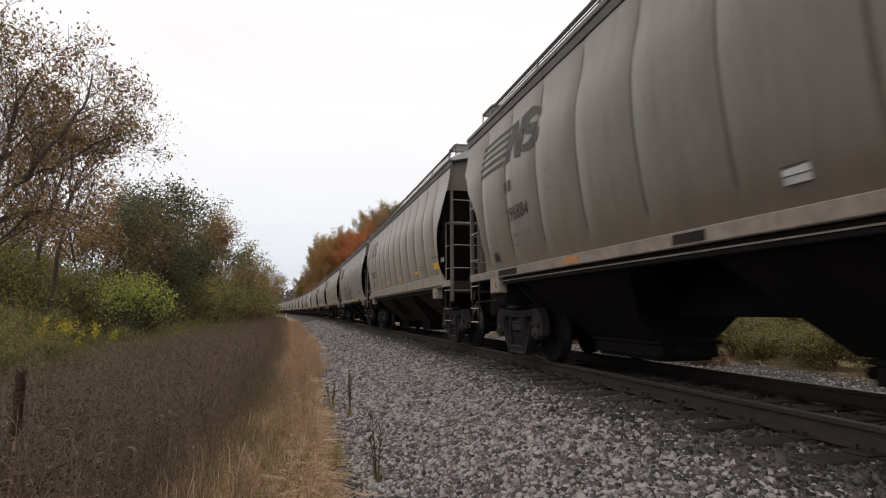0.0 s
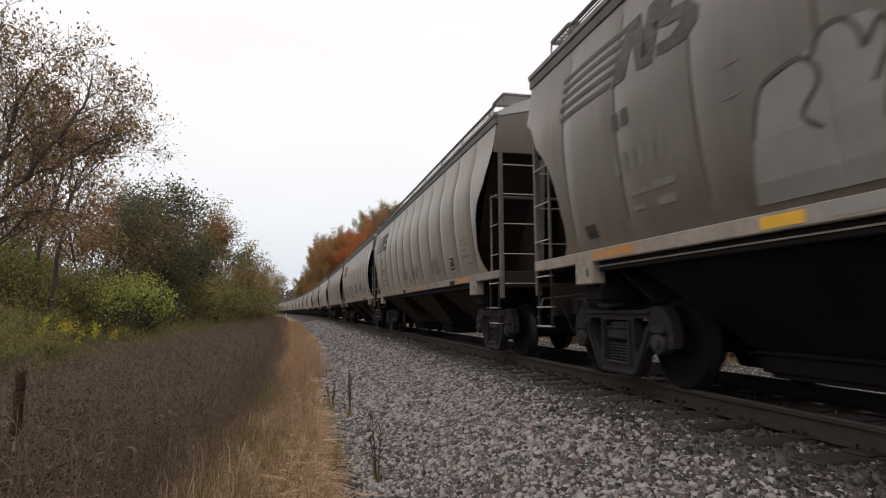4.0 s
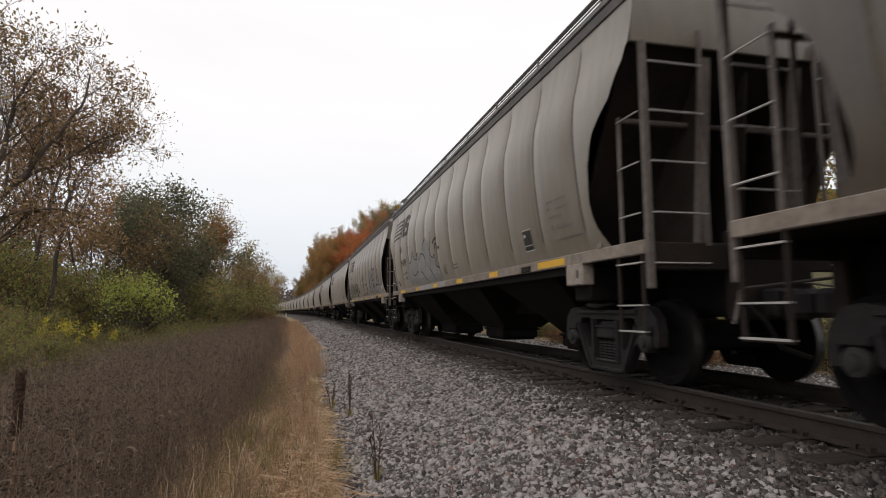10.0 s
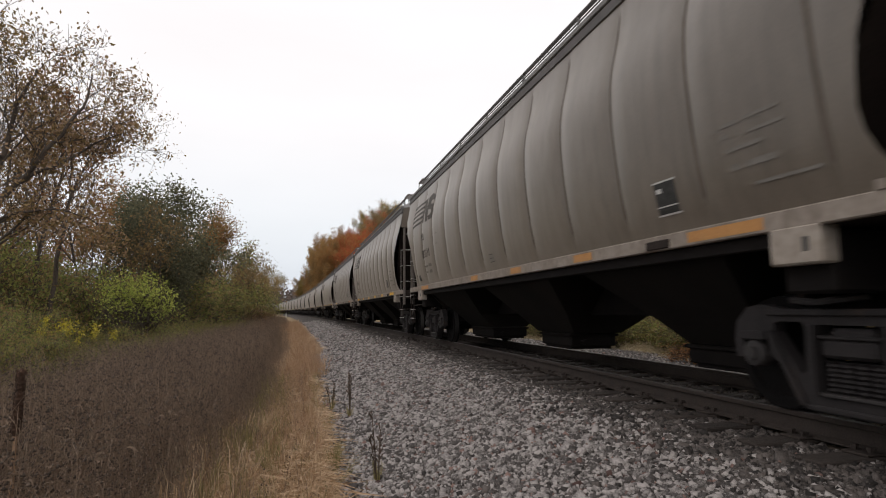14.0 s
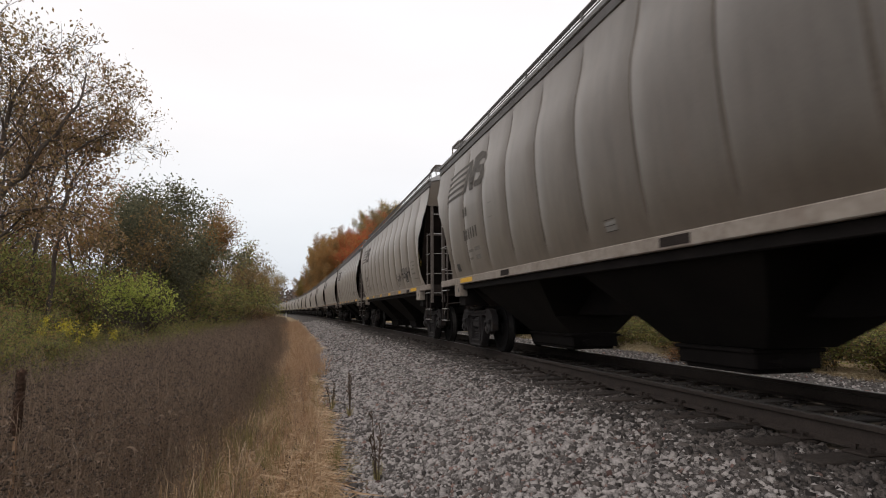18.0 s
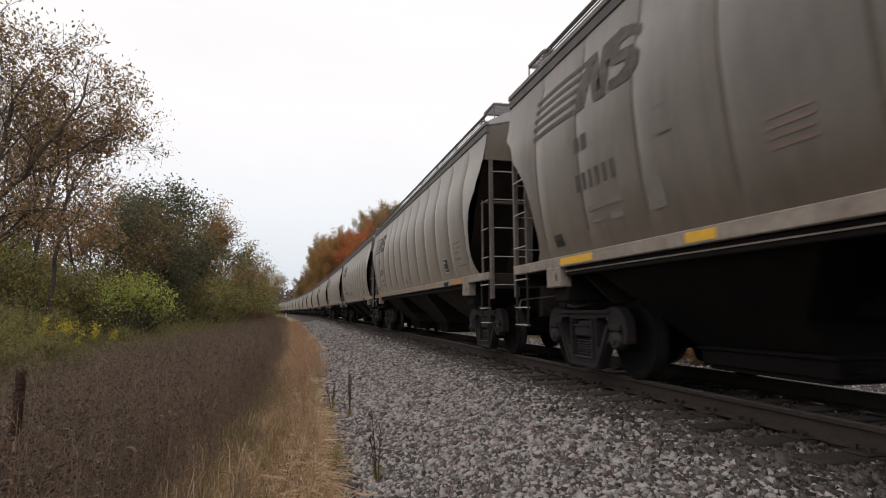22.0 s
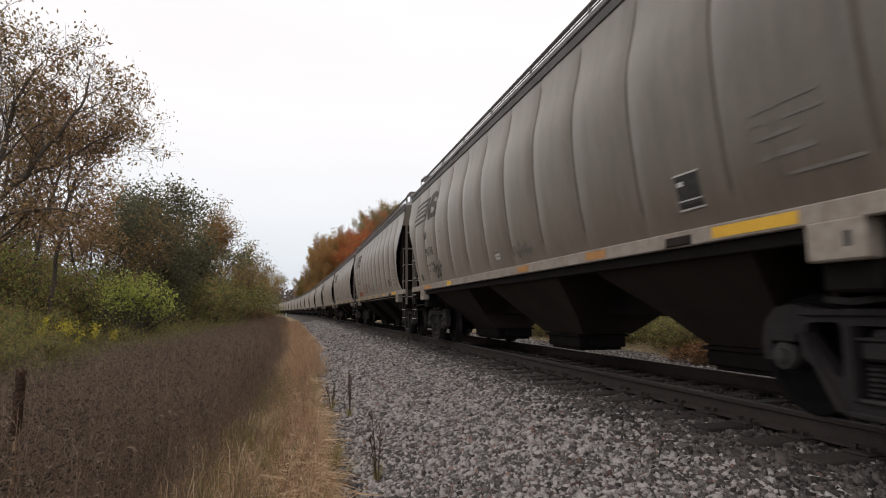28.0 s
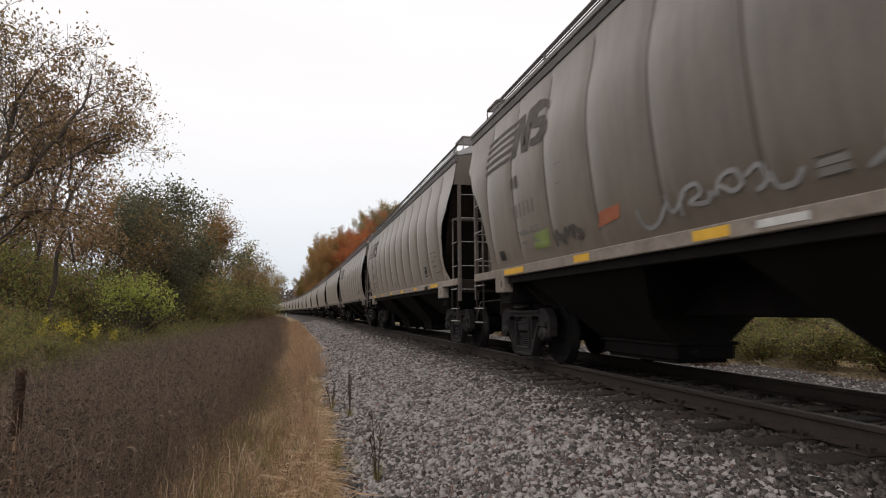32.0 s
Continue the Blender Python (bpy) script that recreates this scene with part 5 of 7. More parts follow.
piece(c, [[(4.2, 1.72), (4.02, 2.26), (3.73, 2.19), (3.44, 2.39), (3.25, 2.48), (3.14, 2.28), (2.82, 2.22), (2.64, 2.39), (2.54, 2.16), (2.39, 2.18), (2.26, 2.3), (2.04, 2.31), (1.91, 2.33), (1.81, 2.59), (1.6, 2.63), (1.39, 2.59), (1.24, 2.5), (1.16, 2.29), (1.05, 2.23), (0.96, 2.13), (0.79, 2.11), (0.7, 2.15), (0.69, 1.9), (0.43, 1.8), (0.3, 1.67), (0.29, 1.56), (4.2, 1.56)]],
      [[(4.01, 2.29), (3.8, 2.17), (3.49, 2.3), (3.25, 2.48), (3.14, 2.28), (2.88, 2.22), (2.64, 2.39), (2.52, 2.21), (2.47, 2.13)], [(2.4, 2.14), (2.27, 2.28), (2.04, 2.3), (1.86, 2.23), (1.78, 2.1), (1.79, 1.94)], [(1.95, 2.34), (1.86, 2.54), (1.64, 2.64)], [(1.24, 2.5), (1.18, 2.33), (1.15, 2.11), (1.24, 1.87)],
       [(1.05, 2.23), (1.09, 2.18), (0.93, 2.11), (0.8, 2.1), (0.72, 2.16), (0.67, 2.06), (0.69, 1.9), (0.52, 1.84), (0.36, 1.74), (0.3, 1.57)], [(1.54, 2.03), (1.47, 1.92), (1.31, 1.83), (1.16, 1.73), (1.04, 1.57)], [(2.46, 1.86), (2.26, 1.81), (2.1, 1.7), (1.88, 1.57)], [(3.56, 1.88), (3.27, 1.8), (2.89, 1.9)]], M_SILVER, M_LOGO, 0.035)
bars(c, [(-0.02, -0.24, 1.66 + 0.05 * q, 0.025) for q in range(4)], M_FAINT, "graffiti_tag")
bars(c, [(-0.7, -1.2, 1.70, 0.03), (-0.7, -1.15, 1.77, 0.03)], M_FAINT, "graffiti_tag")
for st, w in (([(0.91, 2.72), (0.96, 2.49), (1.1, 2.28)], 0.04), ([(0.43, 2.53), (0.59, 2.5), (0.77, 2.43)], 0.07), ([(0.12, 2.27), (0.3, 2.28), (0.46, 2.39), (0.57, 2.36), (0.67, 2.26)], 0.06)):
    marking(c, "graffiti_tag", ribbon(curl(st), w), M_LOGO, "sprayed dark splashes", 0.009)
for sh in ([(3.1, 1.38), (1.4, 1.38), (1.3, 1.49), (3.2, 1.49)], [(0.85, 1.38), (0.2, 1.38), (0.1, 1.49), (0.9, 1.49)]):
    marking(c, "sill_paint", [sh], M_SILVER, "pale overspray on the sill", 0.002)
c = CARS[7]
writing(c, "WHB", 4.36, 1.56, 1.96, 0.74, M_LOGO, "graffiti_letters", "tall dark sprayed letters", 0.1, 0.007, 0.022)
scrawl(c, 1.72, 1.05, 1.74, 2.06, 4, 61, M_TEXT, 0.05)
scrawl(c, 1.6, 1.1, 1.7, 1.86, 3, 62, M_LOGO, 0.05)
for k, (a, b, z0, z1, f) in enumerate(((6.0, 5.62, 2.05, 2.34, M_SILVER), (5.98, 5.4, 1.60, 2.12, M_GREENP), (5.62, 5.02, 1.60, 2.2, M_SILVER), (5.1, 4.5, 1.62, 2.2, M_GREENP))):
    blob(c, a, b, z0, z1, 71 + k, f)
for k, (a, b, z0, z1) in enumerate(((0.45, -0.55, 1.58, 2.12), (-0.55, -1.3, 1.60, 2.1), (-1.35, -2.0, 1.6, 2.1), (-1.98, -2.5, 1.6, 1.9))):
    blob(c, a, b, z0, z1, 81 + k, None, M_LOGO, 0.035)
marking(c, "graffiti_tag", ribbon(curl([(-0.2, 2.5), (-0.4, 2.25), (-0.6, 2.5), (-0.75, 2.28), (-0.95, 2.55), (-1.1, 2.3), (-1.5, 2.6)]), 0.045), M_LOGO, "looping dark line", 0.009)
marking(c, "graffiti_tag", ribbon([(-2.2, 2.75), (-2.3, 2.1)], 0.10), M_SILVER, "pale sprayed bar", 0.009)
piece(c, [[(-3.16, 2.21), (-3.23, 2.53), (-3.53, 2.56), (-3.72, 2.39), (-3.86, 2.22), (-3.87, 1.99), (-3.68, 1.62), (-3.28, 1.62), (-3.12, 1.91)], [(-3.88, 2.38), (-4.09, 2.61), (-4.34, 2.62), (-4.57, 2.53), (-4.61, 2.37), (-4.61, 2.12), (-4.72, 1.73), (-4.66, 1.58), (-3.78, 1.58), (-3.81, 2.0)],
          [(-4.65, 2.58), (-5.04, 2.58), (-5.02, 2.27), (-4.95, 1.83), (-5.29, 1.89), (-5.51, 1.91), (-5.56, 1.77), (-5.49, 1.58), (-4.7, 1.59), (-4.61, 2.12)], [(-5.49, 2.2), (-5.57, 2.32), (-5.68, 2.45), (-5.84, 2.5), (-5.97, 2.44), (-6.08, 2.22), (-6.1, 1.98), (-6.04, 1.86), (-5.93, 1.82), (-5.8, 1.91), (-5.7, 2.06)]],
      [[(-4.63, 2.58), (-4.74, 2.59), (-5.04, 2.58), (-5.02, 2.27), (-4.95, 1.83), (-5.19, 1.89), (-5.53, 1.91), (-5.57, 1.77), (-5.49, 1.58)], [(-4.63, 2.58), (-4.61, 2.12), (-4.72, 1.73), (-4.67, 1.58)], [(-3.86, 2.41), (-4.09, 2.61), (-4.37, 2.62), (-4.59, 2.5)], [(-3.91, 2.36), (-3.81, 2.0), (-3.77, 1.6)], [(-4.2, 2.0), (-4.51, 1.95), (-4.48, 1.83), (-4.25, 1.86), (-4.2, 2.0)], [(-4.06, 2.12), (-4.17, 2.39), (-4.34, 2.39), (-4.32, 2.18), (-4.08, 2.11)],
       [(-3.17, 2.41), (-3.26, 2.52), (-3.54, 2.57), (-3.48, 2.5)], [(-3.62, 2.42), (-3.8, 2.28), (-3.82, 1.9), (-3.64, 1.6)], [(-5.49, 2.2), (-5.55, 2.29), (-5.68, 2.45), (-5.84, 2.5), (-5.97, 2.44), (-6.08, 2.22), (-6.1, 1.98), (-6.05, 1.86), (-5.93, 1.81), (-5.8, 1.91), (-5.7, 2.06), (-5.48, 2.16), (-5.43, 2.21)], [(-5.62, 2.26), (-5.66, 2.34), (-5.72, 2.33), (-5.72, 2.25), (-5.65, 2.2)], [(-5.86, 2.11), (-5.86, 2.19), (-5.94, 2.21), (-6.01, 2.17), (-5.99, 2.07), (-5.91, 2.04)]], M_SILVER, M_TEXT, 0.05)
marking(c, "graffiti_outline", ribbon([(-3.08, 2.27), (-3.12, 1.91), (-3.2, 1.6)], 0.11), M_TEXT, "dark sprayed shadow of the letter", 0.011)
marking(c, "graffiti_fill", [[(-6.31, 1.76), (-6.54, 1.79), (-6.67, 1.86), (-6.76, 1.79), (-6.7, 1.71), (-6.5, 1.68), (-6.33, 1.7)]], M_WHITE, "white paint smear", 0.006)
c = CARS[11]
scrawl(c, -3.2, -4.1, 1.64, 2.05, 4, 95, M_TEXT, 0.035)
writing(c, "HBJH", -4.15, 1.70, -5.55, 0.42, M_TEXT, "graffiti_letters", "thin dark painted letters", 0.2, 0.009)
scrawl(c, 4.3, 3.3, 1.72, 1.98, 3, 96, M_FAINT, 0.03)
c = CARS[12]
bars(c, [(2.5, 2.1, 1.9 + 0.07 * k, 0.025) for k in range(4)], M_FAINTRED, "graffiti_tag")
c = CARS[14]
scrawl(c, 4.32, 3.1, 1.84, 2.06, 5, 101, M_TEXT, 0.05)
scrawl(c, 3.95, 3.45, 1.62, 1.72, 2, 102, M_TEXT, 0.045)
bars(c, [(2.55, 2.15, 1.66 + 0.06 * k, 0.025) for k in range(4)], M_FAINTRED, "graffiti_tag")
scrawl(c, 1.8, 0.7, 1.75, 1.95, 4, 103, M_TEXT, 0.03)
c = CARS[15]
scrawl(c, 4.4, 3.6, 1.72, 2.1, 3, 104, M_FAINT, 0.04)
c = CARS[16]
scrawl(c, 4.5, 3.7, 1.62, 2.0, 3, 105, M_LOGO, 0.06)
scrawl(c, -0.8, -1.6, 1.6, 1.85, 3, 106, M_FAINT, 0.05)
c = CARS[17]
marking(c, "graffiti_fill", [[(5.2, 1.56), (4.0, 1.58), (3.95, 1.76), (4.5, 1.82), (5.2, 1.72)]], M_RUSTRED, "rust orange overspray", 0.005)
scrawl(c, 3.86, 3.2, 1.62, 1.78, 3, 111, M_RUSTRED, 0.06)
for stroke in (ribbon([(2.95, 2.14), (2.5, 1.95), (2.9, 1.68)], 0.05) + ribbon([(0.72, 2.0), (1.02, 1.86), (0.9, 1.68)], 0.05)):
    marking(c, "graffiti_tag", [stroke], M_RED, "red sprayed arrow", 0.008)
writing(c, "LOST", 2.46, 1.66, 1.16, 0.42, M_RED, "graffiti_letters", "red sprayed letters", 0.1, 0.008)
scrawl(c, 0.44, -0.38, 1.62, 1.92, 4, 112, M_SILVER, 0.045)
scrawl(c, -0.55, -0.95, 1.62, 1.82, 2, 115, M_FAINT, 0.05)
blob(c, -1.42, -2.04, 1.63, 2.03, 113, None, M_SILVER, 0.04)
marking(c, "graffiti_stroke", ribbon(curl([(-1.42, 1.82), (-1.7, 1.78), (-1.98, 1.84)]), 0.035), M_SILVER, "", 0.0106)
bars(c, [(-2.34, -2.72, 1.68 + 0.045 * k, 0.022) for k in range(4)], M_FAINTRED, "graffiti_tag")
for k in (0, 2, 5, 12, 17):
    part("sill_lip", Geo().box(-1.412, -1.40, -6.1, 6.1, 1.300, 1.314), M_SILL, CARS[k], "thin pale edge under the sill")
c = CARS[18]
marking(c, "graffiti_fill", [[(4.7, 1.66), (4.2, 1.66), (4.15, 1.9), (4.6, 1.86)]], M_GREENP, "green overspray", 0.005)
scrawl(c, 4.0, 3.2, 1.62, 1.86, 3, 121, M_LOGO, 0.07)
marking(c, "graffiti_fill", [[(2.9, 1.72), (2.4, 1.76), (2.35, 1.9), (2.8, 1.88)]], M_RUSTRED, "rust orange overspray", 0.005)
piece(c, [], [[(2.08, 1.79), (2.01, 1.6), (1.79, 1.62), (1.61, 1.8)], [(1.63, 1.84), (1.55, 1.67), (1.34, 1.8)], [(1.44, 1.62), (1.38, 1.8), (1.18, 1.85), (1.14, 1.76), (1.3, 1.71), (1.08, 1.68), (1.01, 1.76)], [(0.97, 1.7), (0.89, 1.83), (0.73, 1.86), (0.68, 1.76), (0.78, 1.71), (0.91, 1.78)], [(0.64, 1.79), (0.5, 1.85), (0.47, 1.72), (0.57, 1.67)], [(0.42, 1.78), (0.37, 1.66), (0.22, 1.66), (0.13, 1.74)],
              [(-0.3, 1.64), (-0.48, 1.72), (-0.6, 1.75), (-0.71, 1.7), (-0.84, 1.71)], [(-0.86, 1.72), (-0.91, 1.83), (-1.03, 1.87), (-1.11, 1.87), (-1.04, 1.79), (-0.91, 1.75), (-1.1, 1.71), (-1.14, 1.77)], [(-1.14, 1.6), (-1.25, 1.71), (-1.35, 1.73), (-1.43, 1.74)], [(-0.45, 1.75), (-0.52, 1.85), (-0.67, 1.89)]], M_FILL, M_SILVER, 0.04)
marking(c, "graffiti_tag", ribbon(curl([(-1.27, 2.21), (-1.37, 2.23), (-1.6, 2.17), (-1.62, 1.9), (-1.55, 1.7)]), 0.03), M_LOGO, "thin dark line", 0.009)
bars(c, [(-3.55, -4.0, 1.70 + 0.04 * k, 0.018) for k in range(3)], M_FAINTRED, "graffiti_tag")
marking(c, "sill_paint", [[(0.62, 1.40), (0.16, 1.40), (0.16, 1.46), (0.62, 1.46)]], M_WHITE, "white smear on the sill", 0.003)


# ---- loose ballast ----
def stones(rng, n, xs, ys, size, name, material):
    """Angular stones of a few shapes strewn on the ground."""
    base = []
    for k in range(10):
        p = np.array([(x, y, z) for x in (-1, 1) for y in (-1, 1) for z in (-1, 1)], float)
        p = p * rng.uniform(0.6, 1.0, (8, 3)) * rng.uniform(0.6, 1.0, 3) * np.array([1.35, 0.95, 0.72])
        base.append(p)
    base = np.array(base)
    quads = np.array([(0, 1, 3, 2), (4, 6, 7, 5), (0, 4, 5, 1), (2, 3, 7, 6), (0, 2, 6, 4), (1, 5, 7, 3)])
    pick = rng.integers(0, 10, n)
    s = size * rng.lognormal(0, 0.32, n)
    x, y = xs, ys
    a = rng.uniform(0, 2 * np.pi, (n, 3))
    ca, sa = np.cos(a), np.sin(a)
    v = base[pick] * s[:, None, None] * np.array([1, 1, 0.8])
    tilt = 0.95
    for ax, (i, j) in enumerate(((0, 1), (1, 2), (0, 2))):
        c, d = (ca[:, ax], sa[:, ax]) if ax == 0 else (np.cos(a[:, ax] * 0.15 * tilt), np.sin(a[:, ax] * 0.15 * tilt))
        vi, vj = v[:, :, i].copy(), v[:, :, j].copy()
        v[:, :, i] = vi * c[:, None] - vj * d[:, None]
        v[:, :, j] = vi * d[:, None] + vj * c[:, None]
    z = np.array([ground_z(float(p), float(q)) + lump(float(p), float(q)) * 0.35 for p, q in zip(x, y)])
    v += np.stack([x, y, z + s * 0.25], 1)[:, None, :]
    f = (quads[None] + 8 * np.arange(n)[:, None, None]).reshape(-1, 4)
    me = fast_mesh(name, v.reshape(-1, 3), None, f)
    me.materials.append(material)
    return new(name, me)


rng = np.random.default_rng(3)


def strew(n, c0, c1, y0, y1, power=1.0):
    """Random places beside the track, denser towards the camera."""
    y = y0 + (y1 - y0) * rng.random(n) ** power
    c = rng.uniform(c0, c1, n)
    return TRACK_X + c - np.maximum(y, 0) ** 2 / (2 * TRACK_R), y


def gravel():
    # close by, the stones lie side by side with dark gaps
    cell = 0.030
    u, v = np.meshgrid(np.arange(-4.6, -0.85, cell), np.arange(2.6, 13, cell))
    y = v.ravel() + rng.uniform(-0.42, 0.42, v.size) * cell
    x = TRACK_X + u.ravel() + rng.uniform(-0.42, 0.42, u.size) * cell - y ** 2 / (2 * TRACK_R)
    x2, y2 = strew(50000, -4.3, -0.85, 12, 70, 2.1)
    x3, y3 = strew(9000, 0.9, 5.2, 2, 30, 1.2)
    x4, y4 = strew(3500, -0.7, 0.7, 2, 16, 1.2)
    x5, y5 = strew(15000, -4.4, -0.85, -6, 2.6, 0.5)
    xs, ys = np.concatenate([x, x2, x3, x4, x5]), np.concatenate([y, y2, y3, y4, y5])
    keep = np.array([noise.noise((float(a) * 1.3, float(b) * 0.7, 2.0)) for a, b in zip(xs, ys)])
    c = xs - TRACK_X + np.maximum(ys, 0) ** 2 / (2 * TRACK_R)
    edge = np.interp(ys, [4, 5.4, 6.3, 9, 12, 16, 22, 40], [-4.24, -4.34, -4.22, -4.27, -4.27, -4.18, -4.05, -3.86])
    ok = (c > edge + 0.35 * keep) | (rng.random(len(xs)) < 0.22)
    ok &= ~((np.abs(np.abs(c) - 0.755) < 0.12))
    near_tie = np.min(np.abs(ys[:, None] - np.array(TIES)[None, :]), 1)
    ok &= ~((np.abs(c) < 1.36) & (near_tie < 0.12) & (rng.random(len(xs)) < 0.6))
    size = np.where(ys < 1.0, 0.026, np.interp(ys, [3, 10, 20, 40, 70], [0.0168, 0.0168, 0.021, 0.031, 0.044]))
    dark = rng.random(len(xs)) < np.clip(np.minimum(c + 2.3, 2.4 - c) / 0.9, 0.05, 0.93)
    red = ~dark & (rng.random(len(xs)) < 0.06)
    for sel, name, material, label in ((ok & red, "reddish_ballast_stones", M_STONE_RED, "scattered reddish brown ballast stones among the grey"), (ok & ~dark & ~red, "ballast_stones", M_STONE, "loose grey crushed stone ballast beside the track"), (ok & dark, "oily_ballast_stones", M_STONE_DARK, "dark oil-stained ballast stones between and beside the rails")):
        ob = stones(rng, int(sel.sum()), xs[sel], ys[sel], size[sel], name, material)
        tagged(ob, label, "gravel", kind="stuff")


gravel()


# ---- grass and weeds ----
class Clumps:
    """Merges many placed copies of small templates, with one material for each slot."""

    def __init__(self):
        self.v, self.f, self.m, self.n = [], [], [], 0

    def scatter(self, templates, x, y, scale, sink=0.0, lean=0.12):
        n = len(x)
        pick = rng.integers(0, len(templates), n)
        z = np.array([ground_z(float(a), float(b)) + lump(float(a), float(b)) for a, b in zip(x, y)]) - sink
        rot = rng.uniform(0, 2 * np.pi, n)
        lx, ly = rng.normal(0, lean, n), rng.normal(0, lean, n)
        for k, (tv, tf, tm) in enumerate(templates):
            s = np.nonzero(pick == k)[0]
            if not len(s):
                continue
            c, d = np.cos(rot[s])[:, None], np.sin(rot[s])[:, None]
            sc = scale[s][:, None]
            px = (tv[None, :, 0] * c - tv[None, :, 1] * d) * sc
            py = (tv[None, :, 0] * d + tv[None, :, 1] * c) * sc
            pz = tv[None, :, 2] * sc
            px = px + pz * lx[s][:, None] + x[s][:, None]
            py = py + pz * ly[s][:, None] + y[s][:, None]
            pz = pz + z[s][:, None]
            self.v.append(np.stack([px, py, pz], 2).reshape(-1, 3))
            self.f.append((tf[None] + (np.arange(len(s)) * len(tv))[:, None, None] + self.n).reshape(-1, 3))
            self.m.append(np.tile(tm, len(s)))
            self.n += len(s) * len(tv)
        return self

    def build(self, name, materials, label, category):
        me = fast_mesh(name, np.concatenate(self.v), np.concatenate(self.f))
        for m in materials:
            me.materials.append(m)
        me.polygons.foreach_set("material_index", np.concatenate(self.m).astype(np.int32))
        return tagged(new(name, me), label, category, kind="stuff")


class Leafy:
    """Vertices, triangles and material slots of one template."""

    def __init__(self):
        self.v, self.f, self.m = [], [], []

    def blade(self, p, q, r, w, slot=0):
        """A bent blade from p over q to the tip r."""
        p, q, r = np.array(p, float), np.array(q, float), np.array(r, float)
        d = np.cross(r - p, (rng.normal(), rng.normal(), 0.3))
        d = d / (np.linalg.norm(d) + 1e-9) * w / 2
        k = len(self.v)
        self.v += [p - d, p + d, q - d * 0.8, q + d * 0.8, r]
        self.f += [(k, k + 1, k + 3), (k, k + 3, k + 2), (k + 2, k + 3, k + 4)]
        self.m += [slot] * 3

    def stick(self, p, q, w0, w1, slot=0):
        p, q = np.array(p, float), np.array(q, float)
        d = q - p
        a = np.cross(d, (0.3, 0.7, 0.2))
        a /= np.linalg.norm(a) + 1e-9
        b = np.cross(d, a)
        b /= np.linalg.norm(b) + 1e-9
        k = len(self.v)
        for o, w in ((p, w0), (q, w1)):
            for t in range(3):
                an = 2 * np.pi * t / 3
                self.v.append(o + (a * np.cos(an) + b * np.sin(an)) * w)
        for t in range(3):
            u = (t + 1) % 3
            self.f += [(k + t, k + u, k + 3 + u), (k + t, k + 3 + u, k + 3 + t)]
            self.m += [slot] * 2

    def knob(self, p, r, slot=1):
        p = np.array(p, float)
        k = len(self.v)
        j = rng.uniform(0.7, 1.3, 4)
        self.v += [p + np.array(o) * r * s for o, s in zip(((0, 0, 1), (0.94, 0, -0.33), (-0.47, 0.82, -0.33), (-0.47, -0.82, -0.33)), j)]
        self.f += [(k, k + 1, k + 2), (k, k + 2, k + 3), (k, k + 3, k + 1), (k + 1, k + 3, k + 2)]
        self.m += [slot] * 4

    def done(self):
        return np.array(self.v), np.array(self.f), np.array(self.m)


def weed_template(h):
    t = Leafy()
    bend_x, bend_y = rng.normal(0, 0.06, 2)
    mid, top = np.array((bend_x * 0.4, bend_y * 0.4, h * 0.5)), np.array((bend_x, bend_y, h))
    t.stick((0, 0, -0.05), mid, 0.0045, 0.0038)
    t.stick(mid, top, 0.0038, 0.0016)
    for k in range(rng.integers(6, 10)):
        f = rng.uniform(0.3, 1.0)
        o = mid * (f / 0.5) if f < 0.5 else mid + (top - mid) * ((f - 0.5) / 0.5)
        a = rng.uniform(0, 2 * np.pi)
        L = rng.uniform(0.10, 0.26) * (1.25 - f * 0.6)
        e = o + np.array((np.cos(a) * L * 0.7, np.sin(a) * L * 0.7, L * 0.75))
        t.stick(o, e, 0.002, 0.001)
        for j in range(rng.integers(2, 4)):
            t.knob(e + rng.normal(0, 0.022, 3), rng.uniform(0.006, 0.0115) * (1.7 if rng.random() < 0.15 else 1))
        if rng.random() < 0.2:
            t.blade(o, o + np.array((np.cos(a + 2) * 0.05, np.sin(a + 2) * 0.05, 0.0)), o + np.array((np.cos(a + 2) * 0.08, np.sin(a + 2) * 0.08, -0.06)), 0.014)
    return t.done()


def tuft_template(n, h, spread, droop, w=0.005):
    t = Leafy()
    for k in range(n):
        a = rng.uniform(0, 2 * np.pi)
        L = h * rng.uniform(0.5, 1.1)
        s = spread * rng.uniform(0.3, 1)
        b = np.array((rng.normal(0, 0.025), rng.normal(0, 0.025), -0.03))
        m = b + np.array((np.cos(a) * s * 0.4, np.sin(a) * s * 0.4, L * 0.7))
        e = b + np.array((np.cos(a) * s, np.sin(a) * s, L * (1 - droop * rng.uniform(0.3, 1))))
        t.blade(b, m, e, w)
    return t.done()


